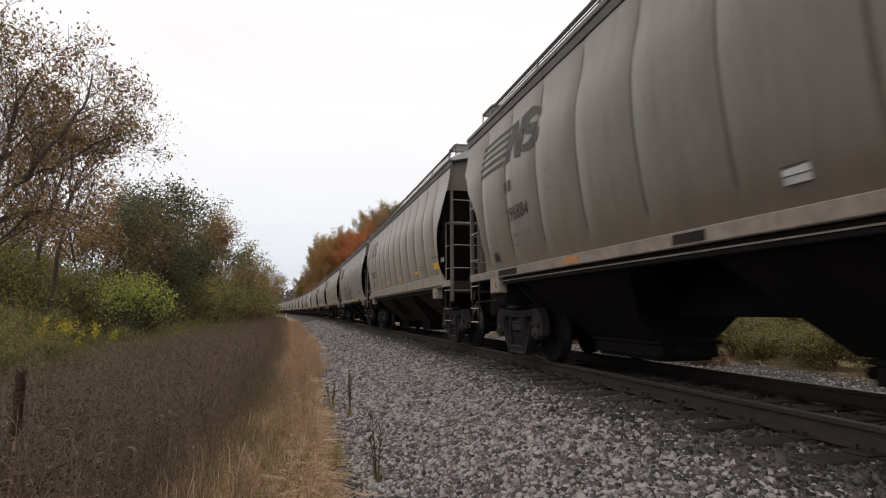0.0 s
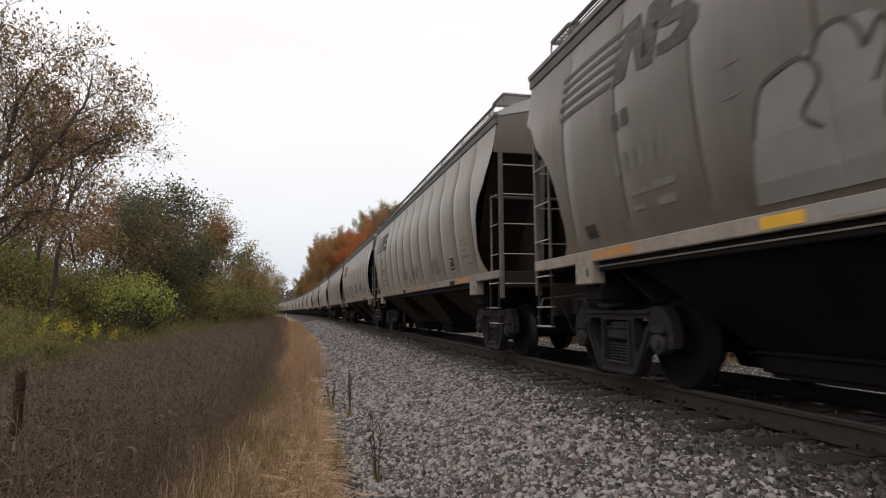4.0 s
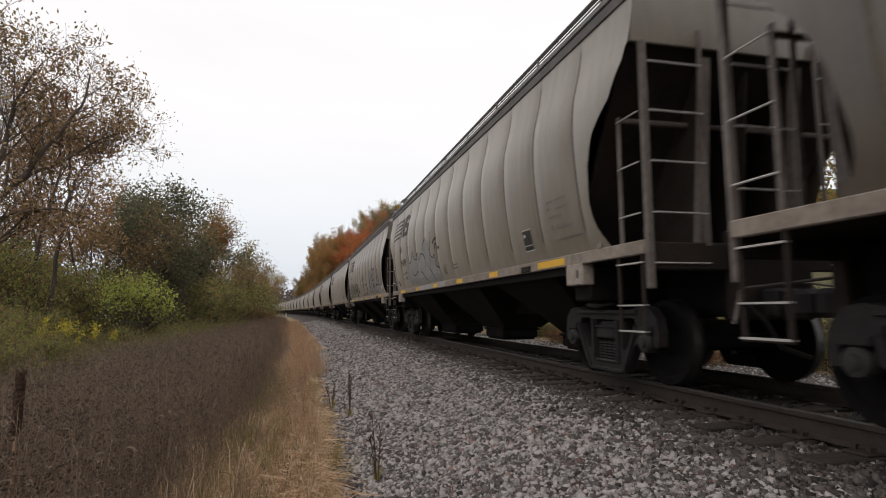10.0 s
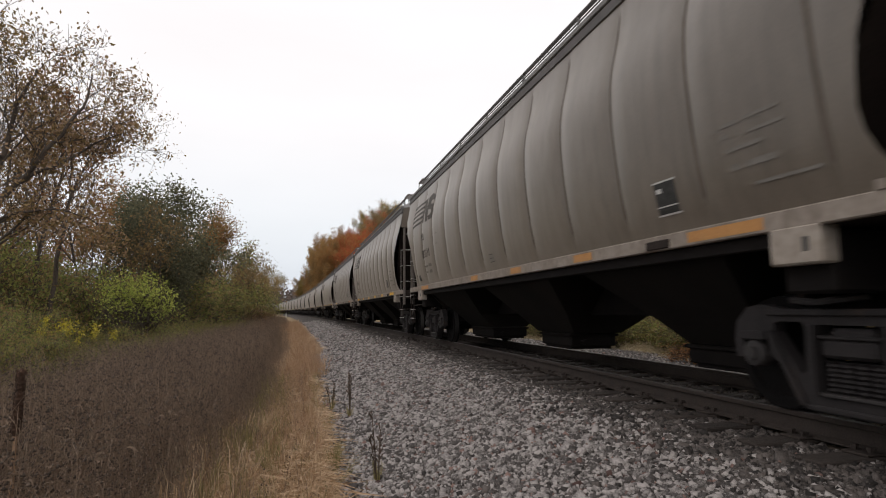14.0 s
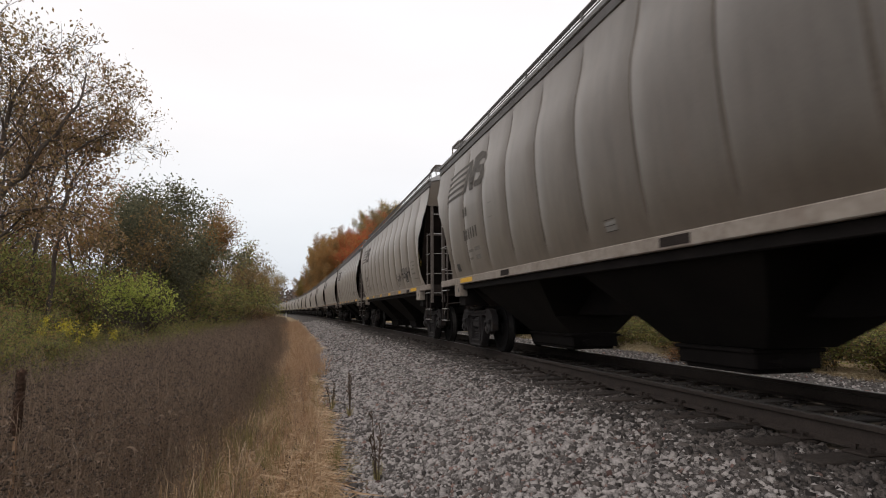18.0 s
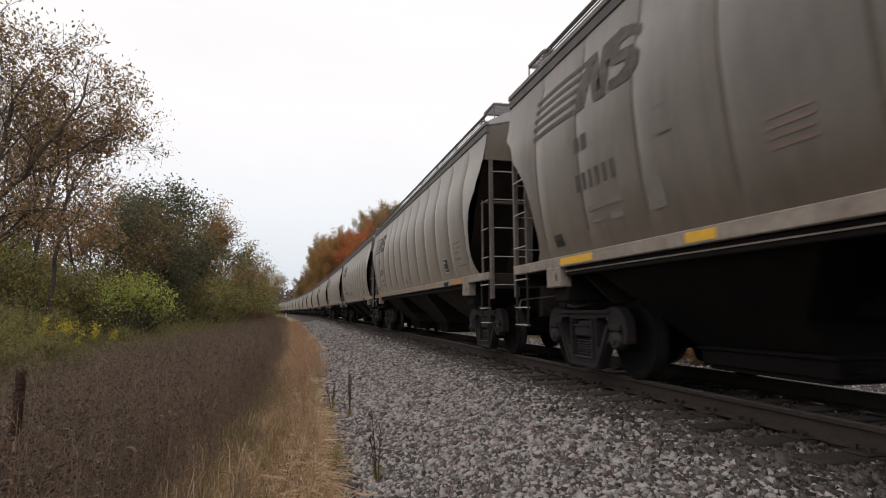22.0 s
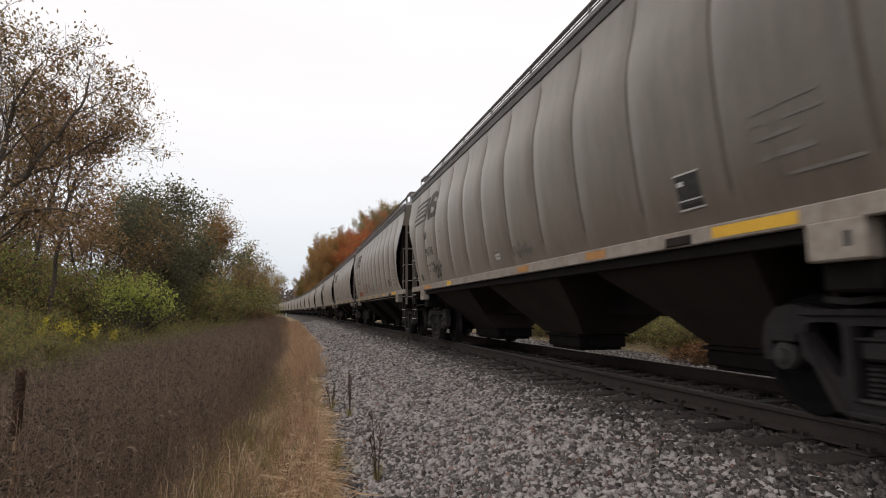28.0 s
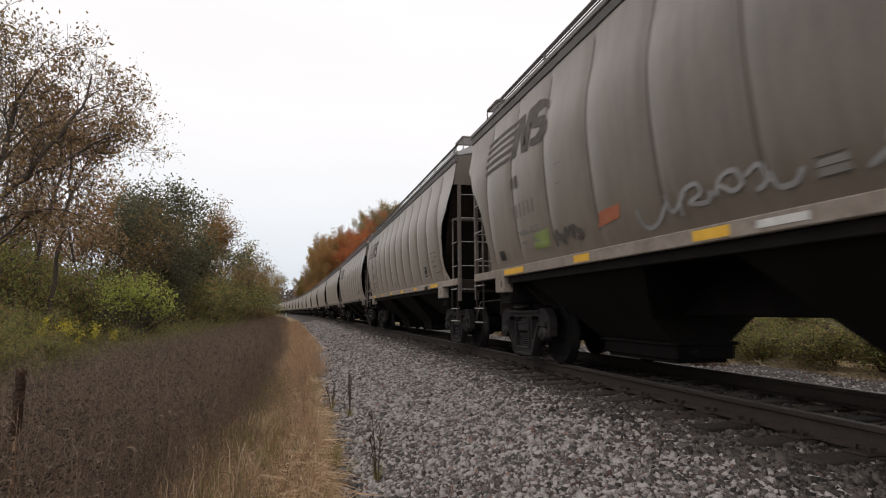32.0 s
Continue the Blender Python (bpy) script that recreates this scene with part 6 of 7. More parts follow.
def meadow():
    weeds = [weed_template(h) for h in (0.75, 0.85, 0.9, 0.95, 1.0, 1.05, 1.1, 0.8)]
    w = Clumps()
    for n, c0, c1, y0, y1, p, s0, s1 in ((4300, -8.1, -5.02, 2.4, 13, 1.1, 0.62, 0.98), (1500, -8.1, -5.15, -9, 2.4, 1.0, 0.62, 0.9), (3400, -8.3, -5.1, 11, 30, 1.2, 0.7, 0.97), (1700, -8.6, -5.0, 28, 85, 1.3, 0.7, 1.0)):
        x, y = strew(n, c0, c1, y0, y1, p)
        c = x - TRACK_X + np.maximum(y, 0) ** 2 / (2 * TRACK_R)
        edge = np.clip((-4.85 - c - np.clip((6.5 - y) * 0.1, 0, 0.2)) / 0.8, 0.3, 1.0)
        w.scatter(weeds, x, y, rng.uniform(s0, s1, n) * edge)
    x, y = strew(130, -5.1, -4.5, 3.2, 12, 1.0)
    w.scatter(weeds, x, y, rng.uniform(0.25, 0.5, len(x)))
    w.build("dead_weeds", [M_WEED, M_SEED], "dense stand of dead brown weeds with dark seed heads", "weeds")
    low = Clumps()
    x, y = strew(2600, -8.2, -5.0, 2.4, 26, 1.2)
    low.scatter([tuft_template(9, 0.42, 0.16, 0.15, 0.0035) for _ in range(5)], x, y, rng.uniform(0.6, 1.3, len(x)))
    low.build("withered_undergrowth", [M_WEED], "withered brown undergrowth between the weeds", "undergrowth")
    g = Clumps()
    flat = [tuft_template(13, 0.20, 0.36, 0.75, 0.0075) for _ in range(6)]
    tall = [tuft_template(14, 0.55, 0.22, 0.25, 0.006) for _ in range(6)]
    x, y = strew(1900, -5.35, -4.5, 2.6, 8.5, 1.0)
    g.scatter(flat, x, y, rng.uniform(0.7, 1.5, len(x)), 0.02, 0.4)
    x, y = strew(900, -5.2, -4.5, -9, 2.6)
    g.scatter(flat, x, y, rng.uniform(0.7, 1.3, len(x)), 0.02, 0.4)
    x, y = strew(650, -5.1, -4.42, 8, 22, 1.2)
    g.scatter(flat, x, y, rng.uniform(0.9, 1.6, len(x)), 0.02, 0.3)
    x, y = strew(1000, -4.8, -4.05, 20, 70, 1.5)
    g.scatter(flat, x, y, rng.uniform(1.0, 1.8, len(x)), 0.02, 0.3)
    x, y = strew(200, -5.1, -4.45, 3, 9, 1.0)
    g.scatter(tall, x, y, rng.uniform(0.35, 0.7, len(x)), 0.0, 0.2)
    x, y = strew(600, -5.4, -4.7, 2.6, 6.5, 1.0)
    g.scatter(flat, x, y, rng.uniform(0.8, 1.6, len(x)), 0.0, 0.4)
    x, y = strew(50, -5.6, -5.0, 2.8, 8, 1.0)
    g.scatter(tall, x, y, rng.uniform(0.6, 1.1, len(x)), 0.0, 0.25)
    g.build("dry_straw_grass", [M_STRAW], "flattened pale straw-coloured dry grass", "grass")
    r = Clumps()
    x, y = strew(300, -5.1, -4.5, 6.0, 14, 1.0)
    r.scatter(tall, x, y, rng.uniform(0.35, 0.85, len(x)), 0.0, 0.4)
    x, y = strew(700, -4.95, -4.1, 13, 75, 1.4)
    r.scatter(tall, x, y, rng.uniform(0.5, 1.1, len(x)), 0.0, 0.3)
    x, y = strew(800, -8.4, -5.0, 24, 85, 1.2)
    r.scatter(tall, x, y, rng.uniform(0.8, 1.4, len(x)), 0.0, 0.2)
    r.build("russet_grass", [M_RUSSET], "standing russet dry grass along the ballast edge", "grass")
    o = Clumps()
    x, y = strew(130, -5.4, -4.85, 4, 12, 1.0)
    o.scatter(tall, x, y, rng.uniform(0.5, 0.95, len(x)))
    x, y = strew(150, -5.2, -4.3, 4, 14, 1.0)
    o.scatter(tall, x, y, rng.uniform(0.25, 0.6, len(x)), 0.0, 0.3)
    x, y = strew(2600, -17, -8, 26, 80, 1.2)
    o.scatter(tall, x, y, rng.uniform(1.1, 1.9, len(x)))
    x, y = strew(1300, -15, -10, 14, 30, 1.0)
    o.scatter(tall, x, y, rng.uniform(1.0, 1.6, len(x)))
    o.build("olive_grass", [M_GRASS], "olive green rough grass at the meadow's edge", "grass")
    he = Clumps()
    herb = [tuft_template(16, 0.5, 0.34, 0.3, 0.03) for _ in range(6)]
    x, y = strew(2600, -16, -7.9, 5, 34, 1.0)
    he.scatter(herb, x, y, rng.uniform(0.7, 1.25, len(x)) * np.clip(y / 14, 0.7, 1.4))
    he.build("green_herbs", [M_HERB], "low olive green herbs and leafy plants", "plants")
    fa = Clumps()
    x, y = strew(2600, 5.0, 8.5, -3, 45, 1.2)
    fa.scatter(flat, x, y, rng.uniform(0.8, 1.5, len(x)), 0.02, 0.3)
    x, y = strew(700, 5.2, 8.5, -3, 45, 1.2)
    fa.scatter(tall, x, y, rng.uniform(0.4, 0.8, len(x)))
    fa.build("far_side_grass", [M_PALE], "pale tan dry grass beyond the track", "grass")


meadow()


def single_weed(x, y, h, seed, base_grass=True):
    """One dead stalk growing out of the ballast."""
    r = random.Random(seed)
    z = ground_z(x, y)
    root = tagged(new("dead_stalk"), "thin dead weed stalks rising from the ballast", "weed", "weeds in the ballast")
    root.matrix_basis = pose(x, y, z)
    for k in range(r.randint(3, 5)):
        g = Geo()
        a, t = r.uniform(0, 6.28), h * r.uniform(0.5, 1.0)
        dx, dy = math.cos(a) * r.uniform(0.01, 0.09), math.sin(a) * r.uniform(0.01, 0.09)
        pts = [(0.2 * dx, 0.2 * dy, -0.03), (0.5 * dx, 0.5 * dy, t * 0.5), (dx, dy, t)]
        g.tube(pts, [0.0075, 0.0065, 0.004], 4)
        for j in range(9):
            f = r.uniform(0.35, 1.0)
            px, py, pz = dx * f, dy * f, t * f
            L = r.uniform(0.02, 0.06)
            b = r.uniform(0, 6.28)
            g.tube([(px, py, pz), (px + math.cos(b) * L * 0.6, py + math.sin(b) * L * 0.6, pz + L)], [0.004, 0.008], 4)
        part("stalk", g, M_SEED, root, clean=False)
    if base_grass:
        g = Geo()
        for k in range(46):
            a, L = r.uniform(0, 6.28), r.uniform(0.08, 0.22)
            c, s = math.cos(a), math.sin(a)
            g.add([(c * 0.02 - s * 0.003, s * 0.02 + c * 0.003, -0.02), (c * 0.02 + s * 0.003, s * 0.02 - c * 0.003, -0.02), (c * 0.07, s * 0.07, L)], [(0, 1, 2)])
        part("base_leaves", g, M_GRASS, root, clean=False)


single_weed(0.66, 8.1, 0.62, 1)
single_weed(0.47, 9.0, 0.4, 2)
single_weed(0.64, 5.0, 0.66, 3)


def mullein(x, y, h):
    """A tall dead spike with a thick fuzzy brown seed head."""
    root = tagged(new("dead_mullein"), "dead brown mullein stalk with a thick seed spike", "plant")
    z = ground_z(x, y)
    root.matrix_basis = pose(x, y, z, 0, 2.0, 0)
    part("stem", Geo().tube([(0, 0, -0.05), (0.01, 0, h * 0.5), (0, 0, h * 0.72)], [0.012, 0.011, 0.009], 7), M_RUSSET, root)
    g = Geo()
    r = random.Random(2)
    prof = [(h * 0.70 + h * 0.30 * k / 26, 0.021 * (1 - 0.35 * (k / 26) ** 3) * (0.86 if k % 2 else 1.08) * (0.5 if k in (0, 26) else 1)) for k in range(27)]
    g.lathe([(o, q) for o, q in prof], 0, 12, "z")
    for k in range(260):
        a, zz = r.uniform(0, 6.28), h * r.uniform(0.71, 0.99)
        c, s = math.cos(a) * 0.0205, math.sin(a) * 0.0205
        g.add([(c * 0.9, s * 0.9, zz - 0.006), (c * 1.3 - s * 0.25, s * 1.3 + c * 0.25, zz), (c * 1.3 + s * 0.25, s * 1.3 - c * 0.25, zz), (c * 1.15, s * 1.15, zz + 0.012)], [(0, 1, 2), (1, 3, 2), (0, 3, 1), (0, 2, 3)])
    part("seed_spike", g, M_SPIKE, root, "fuzzy rust brown seed spike", clean=False)


M_SPIKE = mat("mullein_spike", (0.03, 0.017, 0.011), (0.095, 0.053, 0.034), 0.9, scale=30, fine=90, bump=0.5)
mullein(-1.54, 3.76, 1.21)

# ---- trees ----
L_OLIVE = leaf_mat("leaf_olive_brown", (0.17, 0.125, 0.055), (0.26, 0.18, 0.082), (0.35, 0.235, 0.11), 0.5)
L_YELL = leaf_mat("leaf_yellow_brown", (0.23, 0.15, 0.045), (0.33, 0.21, 0.065), (0.42, 0.25, 0.09), 0.5)
L_DARK = leaf_mat("leaf_dark_green", (0.072, 0.076, 0.048), (0.112, 0.112, 0.068), (0.168, 0.152, 0.085), 0.45)
L_GREEN = leaf_mat("leaf_green", (0.145, 0.175, 0.05), (0.225, 0.24, 0.072), (0.33, 0.30, 0.105), 0.5)
L_BRIGHT = leaf_mat("leaf_bright_green", (0.27, 0.33, 0.07), (0.38, 0.43, 0.09), (0.5, 0.5, 0.13), 0.45)
L_RUST = leaf_mat("leaf_rust", (0.19, 0.09, 0.04), (0.3, 0.14, 0.058), (0.36, 0.2, 0.085), 0.45)
L_RED = leaf_mat("leaf_red", (0.3, 0.065, 0.032), (0.44, 0.105, 0.042), (0.46, 0.17, 0.065), 0.35)
L_ORANGE = leaf_mat("leaf_orange", (0.28, 0.13, 0.045), (0.36, 0.19, 0.065), (0.36, 0.23, 0.09), 0.35)
L_GOLD = leaf_mat("flower_yellow", (0.36, 0.30, 0.03), (0.46, 0.39, 0.045), (0.52, 0.45, 0.09), 0.3)


def grow(r, g, tips, p, d, length, rad, depth, most, spread, up):
    """One branch, its children and the places where leaves may hang."""
    segs = 4 if depth < 2 else 3
    pts, rads, q = [p.copy()], [rad], p.copy()
    for k in range(segs):
        d = (d + Vector((r.gauss(0, 0.14), r.gauss(0, 0.14), r.gauss(0, 0.10) + up * 0.06))).normalized()
        q = q + d * (length / segs)
        pts.append(q.copy())
        rads.append(rad * (1 - 0.6 * (k + 1) / segs))
        if depth >= most - 1:
            tips.append(q.copy())
            tips.append((q + pts[-2]) / 2)
    g.tube(pts, rads, 7 if depth == 0 else (5 if depth == 1 else (4 if depth == 2 else 3)), cap=False)
    if depth < most:
        n = r.randint(3, 5) if depth else r.randint(6, 9)
        for k in range(n):
            f = r.uniform(0.3, 1.0)
            i = min(int(f * segs), segs - 1)
            o = pts[i].lerp(pts[i + 1], f * segs - i)
            a = r.uniform(0, 6.283)
            side = d.orthogonal().normalized()
            side = Matrix.Rotation(a, 3, d) @ side
            nd = (d * (1 - spread) + side * spread + Vector((0, 0, 0.25 * up))).normalized()
            grow(r, g, tips, o, nd, length * r.uniform(0.45, 0.7), max(0.009, rads[i] * 0.52), depth + 1, most, spread, up)


def leaf_cloud(rs, tips, n, size, jitter, droop=0.3):
    """Separate small leaves near the given twigs."""
    t = np.array([tuple(p) for p in tips])
    c = t[rs.integers(0, len(t), n)] + rs.normal(0, jitter, (n, 3))
    a = rs.normal(0, 1, (n, 3))
    a[:, 2] -= droop
    a /= np.linalg.norm(a, axis=1)[:, None]
    b = np.cross(a, rs.normal(0, 1, (n, 3)))
    b /= np.linalg.norm(b, axis=1)[:, None] + 1e-9
    s = (size * rs.uniform(0.6, 1.35, n))[:, None]
    v = np.stack([c - a * s, c - b * s * 0.5 + a * s * 0.1, c + a * s, c + b * s * 0.5 + a * s * 0.1], 1).reshape(-1, 3)
    f = np.arange(4 * n).reshape(-1, 4)
    return v, f


def make_tree(name, label, seed, height, leaf, n, size, jitter, spread=0.6, most=3, up=0.6, trunk_r=None, stems=1, category="tree", bare=0.35, group="", leaf2=None, limbs=()):
    r, rs = random.Random(seed), np.random.default_rng(seed)
    root = tagged(new(name), label, category, group)
    g, tips = Geo(), []
    for s in range(stems):
        d = Vector((r.gauss(0, 0.06 if stems == 1 else 0.3), r.gauss(0, 0.06 if stems == 1 else 0.3), 1)).normalized()
        grow(r, g, tips, Vector((r.gauss(0, 0.02 * stems), r.gauss(0, 0.02 * stems), -0.2)), d, height * (0.72 if stems == 1 else 0.6) * r.uniform(0.9, 1.05), (trunk_r or height * 0.016) / math.sqrt(stems), 0, most, spread, up)
    k = height / max(p.z for p in tips)
    g.v = [(x * k, y * k, z * k) for x, y, z in g.v]
    tips = [p * k for p in tips]
    for p, d, length, rad in limbs:
        grow(r, g, tips, Vector(p), Vector(d).normalized(), length, rad, 1, most, spread * 0.8, up * 0.6)
    tips = [p for p in tips if p.z > height * bare * r.uniform(0.4, 1.2)] or tips
    tr = part("trunk", g, M_BARK, root, "bare grey brown trunk and limbs", clean=False)
    smooth(tr, 60)
    for k, m in enumerate([leaf] + ([leaf2] if leaf2 else [])):
        cnt = n if not leaf2 else (int(n * 0.65) if k == 0 else int(n * 0.35))
        v, f = leaf_cloud(rs, tips, cnt, size, jitter)
        me = fast_mesh("crown", v, None, f)
        me.materials.append(m)
        ob = new("crown", me)
        ob.parent = root
    return root


def stand(ob, x, y, turn=0.0, scale=1.0, sink=0.05, wide=1.0):
    ob.matrix_basis = Matrix.Translation((x, y, ground_z(x, y) - sink)) @ pose(0, 0, 0, 0, 0, turn) @ Matrix.Diagonal((scale * wide, scale * wide, scale, 1))
    return ob


def again(ob, x, y, turn, scale=1.0, wide=1.0):
    c = copy_thing(ob, Matrix.Identity(4))
    return stand(c, x, y, turn, scale, 0.05, wide)


# near trees on the meadow's edge
L_TAN = leaf_mat("leaf_tan", (0.20, 0.135, 0.085), (0.30, 0.20, 0.12), (0.40, 0.28, 0.17), 0.55)


def limbed_tree(label, seed, limbs, leaf, leaf2, n, size):
    """A half-bare tree: a trunk and long rising limbs with side shoots, and leaves that hang in clumps."""
    r, rs = random.Random(seed), np.random.default_rng(seed)
    root = tagged(new("tree"), label, "tree")
    g, tips = Geo(), []
    for pts, rad, shoots, reach in limbs:
        path = [Vector(p) for p in pts]
        fine = []
        for k in range(len(path) - 1):
            a, b, c, d = path[max(k - 1, 0)], path[k], path[k + 1], path[min(k + 2, len(path) - 1)]
            for j in range(4):
                u = j / 4
                fine.append(0.5 * (2 * b + (c - a) * u + (2 * a - 5 * b + 4 * c - d) * u * u + (3 * b - a - 3 * c + d) * u ** 3) + Vector((r.gauss(0, 0.025), r.gauss(0, 0.05), r.gauss(0, 0.025))))
        fine.append(path[-1])
        rads = [rad * (1 - 0.8 * k / (len(fine) - 1)) for k in range(len(fine))]
        g.tube(fine, rads, 7, cap=False)
        for k in range(shoots):
            f = 0.25 + 0.75 * (k + r.random()) / shoots
            i = min(int(f * (len(fine) - 1)), len(fine) - 2)
            along_ = (fine[i + 1] - fine[i]).normalized()
            out = Matrix.Rotation(r.uniform(0, 6.283), 3, along_) @ along_.orthogonal().normalized()
            grow(r, g, tips, fine[i], (along_ * 0.55 + out * 0.7 + Vector((0, 0, 0.25))).normalized(), reach * r.uniform(0.6, 1.1) * (1.2 - 0.5 * f), max(0.012, rads[i] * 0.45), 2, 4, 0.55, 0.5)
    clumped = [p for p in tips if noise.noise(p * 0.75 + Vector((seed, 0, 0))) > -0.02]
    smooth(part("trunk", g, M_BARK, root, "dark bare trunk and limbs", clean=False), 60)
    for pick, cnt, m in ((clumped, int(n * 0.5), leaf), (clumped, int(n * 0.3), leaf2), (tips, int(n * 0.2), leaf2)):
        v, f = leaf_cloud(rs, pick, cnt, size, 0.16)
        me = fast_mesh("crown", v, None, f)
        me.materials.append(m)
        new("crown", me).parent = root
    return root


near_a = stand(limbed_tree("half-bare autumn tree with clumps of brown leaves", 5, (
    (((0, 0, -0.3), (0.1, 0, 1.6), (0.35, 0.1, 3.4), (0.75, 0.1, 4.9), (0.9, 0.3, 6.4), (1.25, 0.2, 7.9), (1.7, 0.2, 9.2)), 0.17, 12, 2.0),
    (((0.35, 0.1, 3.4), (1.05, 0, 4.9), (1.7, 0, 5.75), (2.4, -0.1, 6.8), (3.1, 0, 8.0), (3.3, 0.1, 9.1)), 0.11, 13, 1.9),
    (((1.5, 0, 5.5), (2.4, 0.2, 6.1), (3.4, 0.3, 6.9), (4.2, 0.3, 7.3)), 0.06, 9, 1.5),
    (((0.4, 0.1, 3.6), (1.3, -0.3, 4.35), (2.1, -0.4, 4.62), (3.1, -0.5, 4.6), (4.1, -0.5, 4.2)), 0.055, 9, 1.3),
    (((0.9, 0.3, 6.2), (0.7, -0.4, 7.4), (0.4, -0.6, 8.6), (0.2, -0.8, 9.9)), 0.06, 8, 1.6)),
    L_TAN, L_OLIVE, 6600, 0.066), -9.95, 20.0)
near_d = stand(limbed_tree("slender half-bare tree with clumps of tan leaves", 8, (
    (((0, 0, -0.3), (0.05, 0, 2.6), (0.2, 0, 4.2), (0.4, 0.1, 5.8), (0.75, 0.1, 6.9), (1.35, 0.2, 8.0)), 0.09, 13, 1.7),
    (((0.4, 0.1, 5.6), (0.2, 0.3, 7.0), (0.35, 0.3, 8.6), (0.25, 0.2, 10.2)), 0.05, 9, 1.6)),
    L_TAN, L_RUST, 2600, 0.066), -8.45, 23.0)
near_b = stand(make_tree("tree", "half-bare autumn tree with thinning brown leaves", 9, 12.0, L_OLIVE, 5200, 0.064, 0.22, 0.55, 4, 0.7, 0.14), -9.7, 24.5, 280, 1.02, 0.05, 0.74)
near_c = stand(make_tree("tree", "slender half-bare tree with rusty leaves", 15, 11.5, L_RUST, 4000, 0.062, 0.25, 0.5, 4, 0.8, 0.12, leaf2=L_OLIVE), -9.6, 29.0, 70)
again(near_b, -13.5, 24.0, 130, 1.05)
again(near_c, -13.0, 31.0, 200, 1.0)
# unseen tree left of the view, added only to fill in shade
again(near_b, -11.0, 12.5, 300, 0.9)
dark_a = stand(make_tree("evergreen_tree", "dense dark green tree among autumn trees", 21, 10.5, L_DARK, 9500, 0.11, 0.42, 0.62, 3, 0.5, 0.2, bare=0.12), -9.4, 42.0, 0)
again(dark_a, -8.3, 36.5, 120, 0.72, 1.0)
again(dark_a, -9.6, 39.5, 30, 0.85, 0.9)
aut_a = stand(make_tree("tree", "autumn tree with mixed green, brown and orange leaves", 31, 12.3, L_OLIVE, 10000, 0.10, 0.42, 0.58, 3, 0.6, 0.16, bare=0.15, leaf2=L_RUST), -8.6, 52.0, 30, 0.94)
aut_b = stand(make_tree("tree", "olive brown autumn tree", 37, 11.2, L_OLIVE, 9500, 0.10, 0.40, 0.58, 3, 0.6, 0.15, bare=0.15, leaf2=L_GREEN), -7.6, 61.0, 60, 0.9)
again(aut_a, -11.5, 47.0, 100, 0.95)
twig = stand(make_tree("tree", "nearly bare twiggy tree with few olive leaves", 43, 10.8, L_OLIVE, 2600, 0.11, 0.3, 0.5, 4, 0.8, 0.11, bare=0.2), -6.7, 74.0, 0, 0.88)
again(twig, -8.6, 68.0, 90, 0.9)
for x, y, s in ((-10.2, 34.0, 0.75), (-16.0, 33.0, 0.8), (-8.6, 40.0, 0.72)):
    again(twig, x, y, 61 * x, s)
again(twig, -6.2, 84.0, 200, 0.72)
again(aut_b, -6.4, 80.0, 20, 0.55, 1.2)
for k, (dx, y, s) in enumerate(((-9.5, 95, 0.85), (-11, 108, 1.0), (-9.8, 122, 0.9), (-11, 138, 1.0), (-9.6, 155, 0.95), (-11, 175, 1.0), (-10, 198, 1.0), (-12, 225, 1.05), (-10.5, 255, 1.0), (-12, 290, 1.1))):
    again((twig, aut_b)[k % 2], TRACK_X + bend(y) + dx, y, 47 * k, s)

# shrubs
stand(make_tree("shrub", "bright yellow green leafy shrub at the meadow's edge", 51, 3.4, L_BRIGHT, 3600, 0.055, 0.15, 0.62, 3, 0.5, 0.16, 7, "shrub", 0.8), -6.25, 26.0, 0, 0.98, 0.05, 0.95)
bush_a = stand(make_tree("shrub", "dense green shrub with some yellowing leaves", 57, 3.6, L_GREEN, 6000, 0.06, 0.22, 0.6, 3, 0.5, 0.10, 6, "shrub", 0.08, leaf2=L_OLIVE), -11.6, 25.5, 0)
again(bush_a, -9.4, 28.0, 80, 1.05, 1.0)
again(bush_a, -9.9, 22.6, 200, 1.1, 0.9)
again(bush_a, -11.0, 24.0, 130, 1.25, 0.9)
for k, (x, y, s) in enumerate(((-5.3, 12.2, 0.3), (-6.1, 14.0, 0.38), (-6.6, 16.2, 0.42), (-7.4, 18.2, 0.5), (-8.0, 16.6, 0.5), (-7.7, 20.8, 0.5), (-8.8, 19.4, 0.62), (-5.6, 15.6, 0.3), (-9.6, 18.0, 0.7), (-6.9, 13.2, 0.45), (-6.6, 18.6, 0.32), (-5.9, 20.6, 0.26))):
    again(bush_a, x, y, 77 * k, s, 1.15)
rb = random.Random(12)
for k in range(24):
    y = 15 + 1.2 * k
    again(bush_a, TRACK_X + bend(y) - rb.uniform(8.7, 12.5), y, rb.uniform(0, 360), rb.uniform(0.2, 0.36), rb.uniform(1.1, 1.6))
again(bush_a, -8.0, 30.5, 260, 1.0, 0.9)
again(bush_a, -13.5, 30.0, 30, 1.5, 1.0)
again(bush_a, -17.0, 33.0, 90, 1.7, 1.0)
again(bush_a, -17.0, 38.0, 150, 1.8, 1.1)
again(bush_a, -10.5, 36.5, 200, 1.3, 1.0)
again(bush_a, -12.6, 21.5, 160, 0.95, 1.2)
again(bush_a, -14.5, 26.0, 220, 1.1, 1.2)
again(bush_a, -10.3, 33.0, 300, 0.9, 1.3)
again(bush_a, -8.2, 44.0, 20, 1.1, 1.3)
again(bush_a, -7.6, 55.0, 100, 1.25, 1.3)
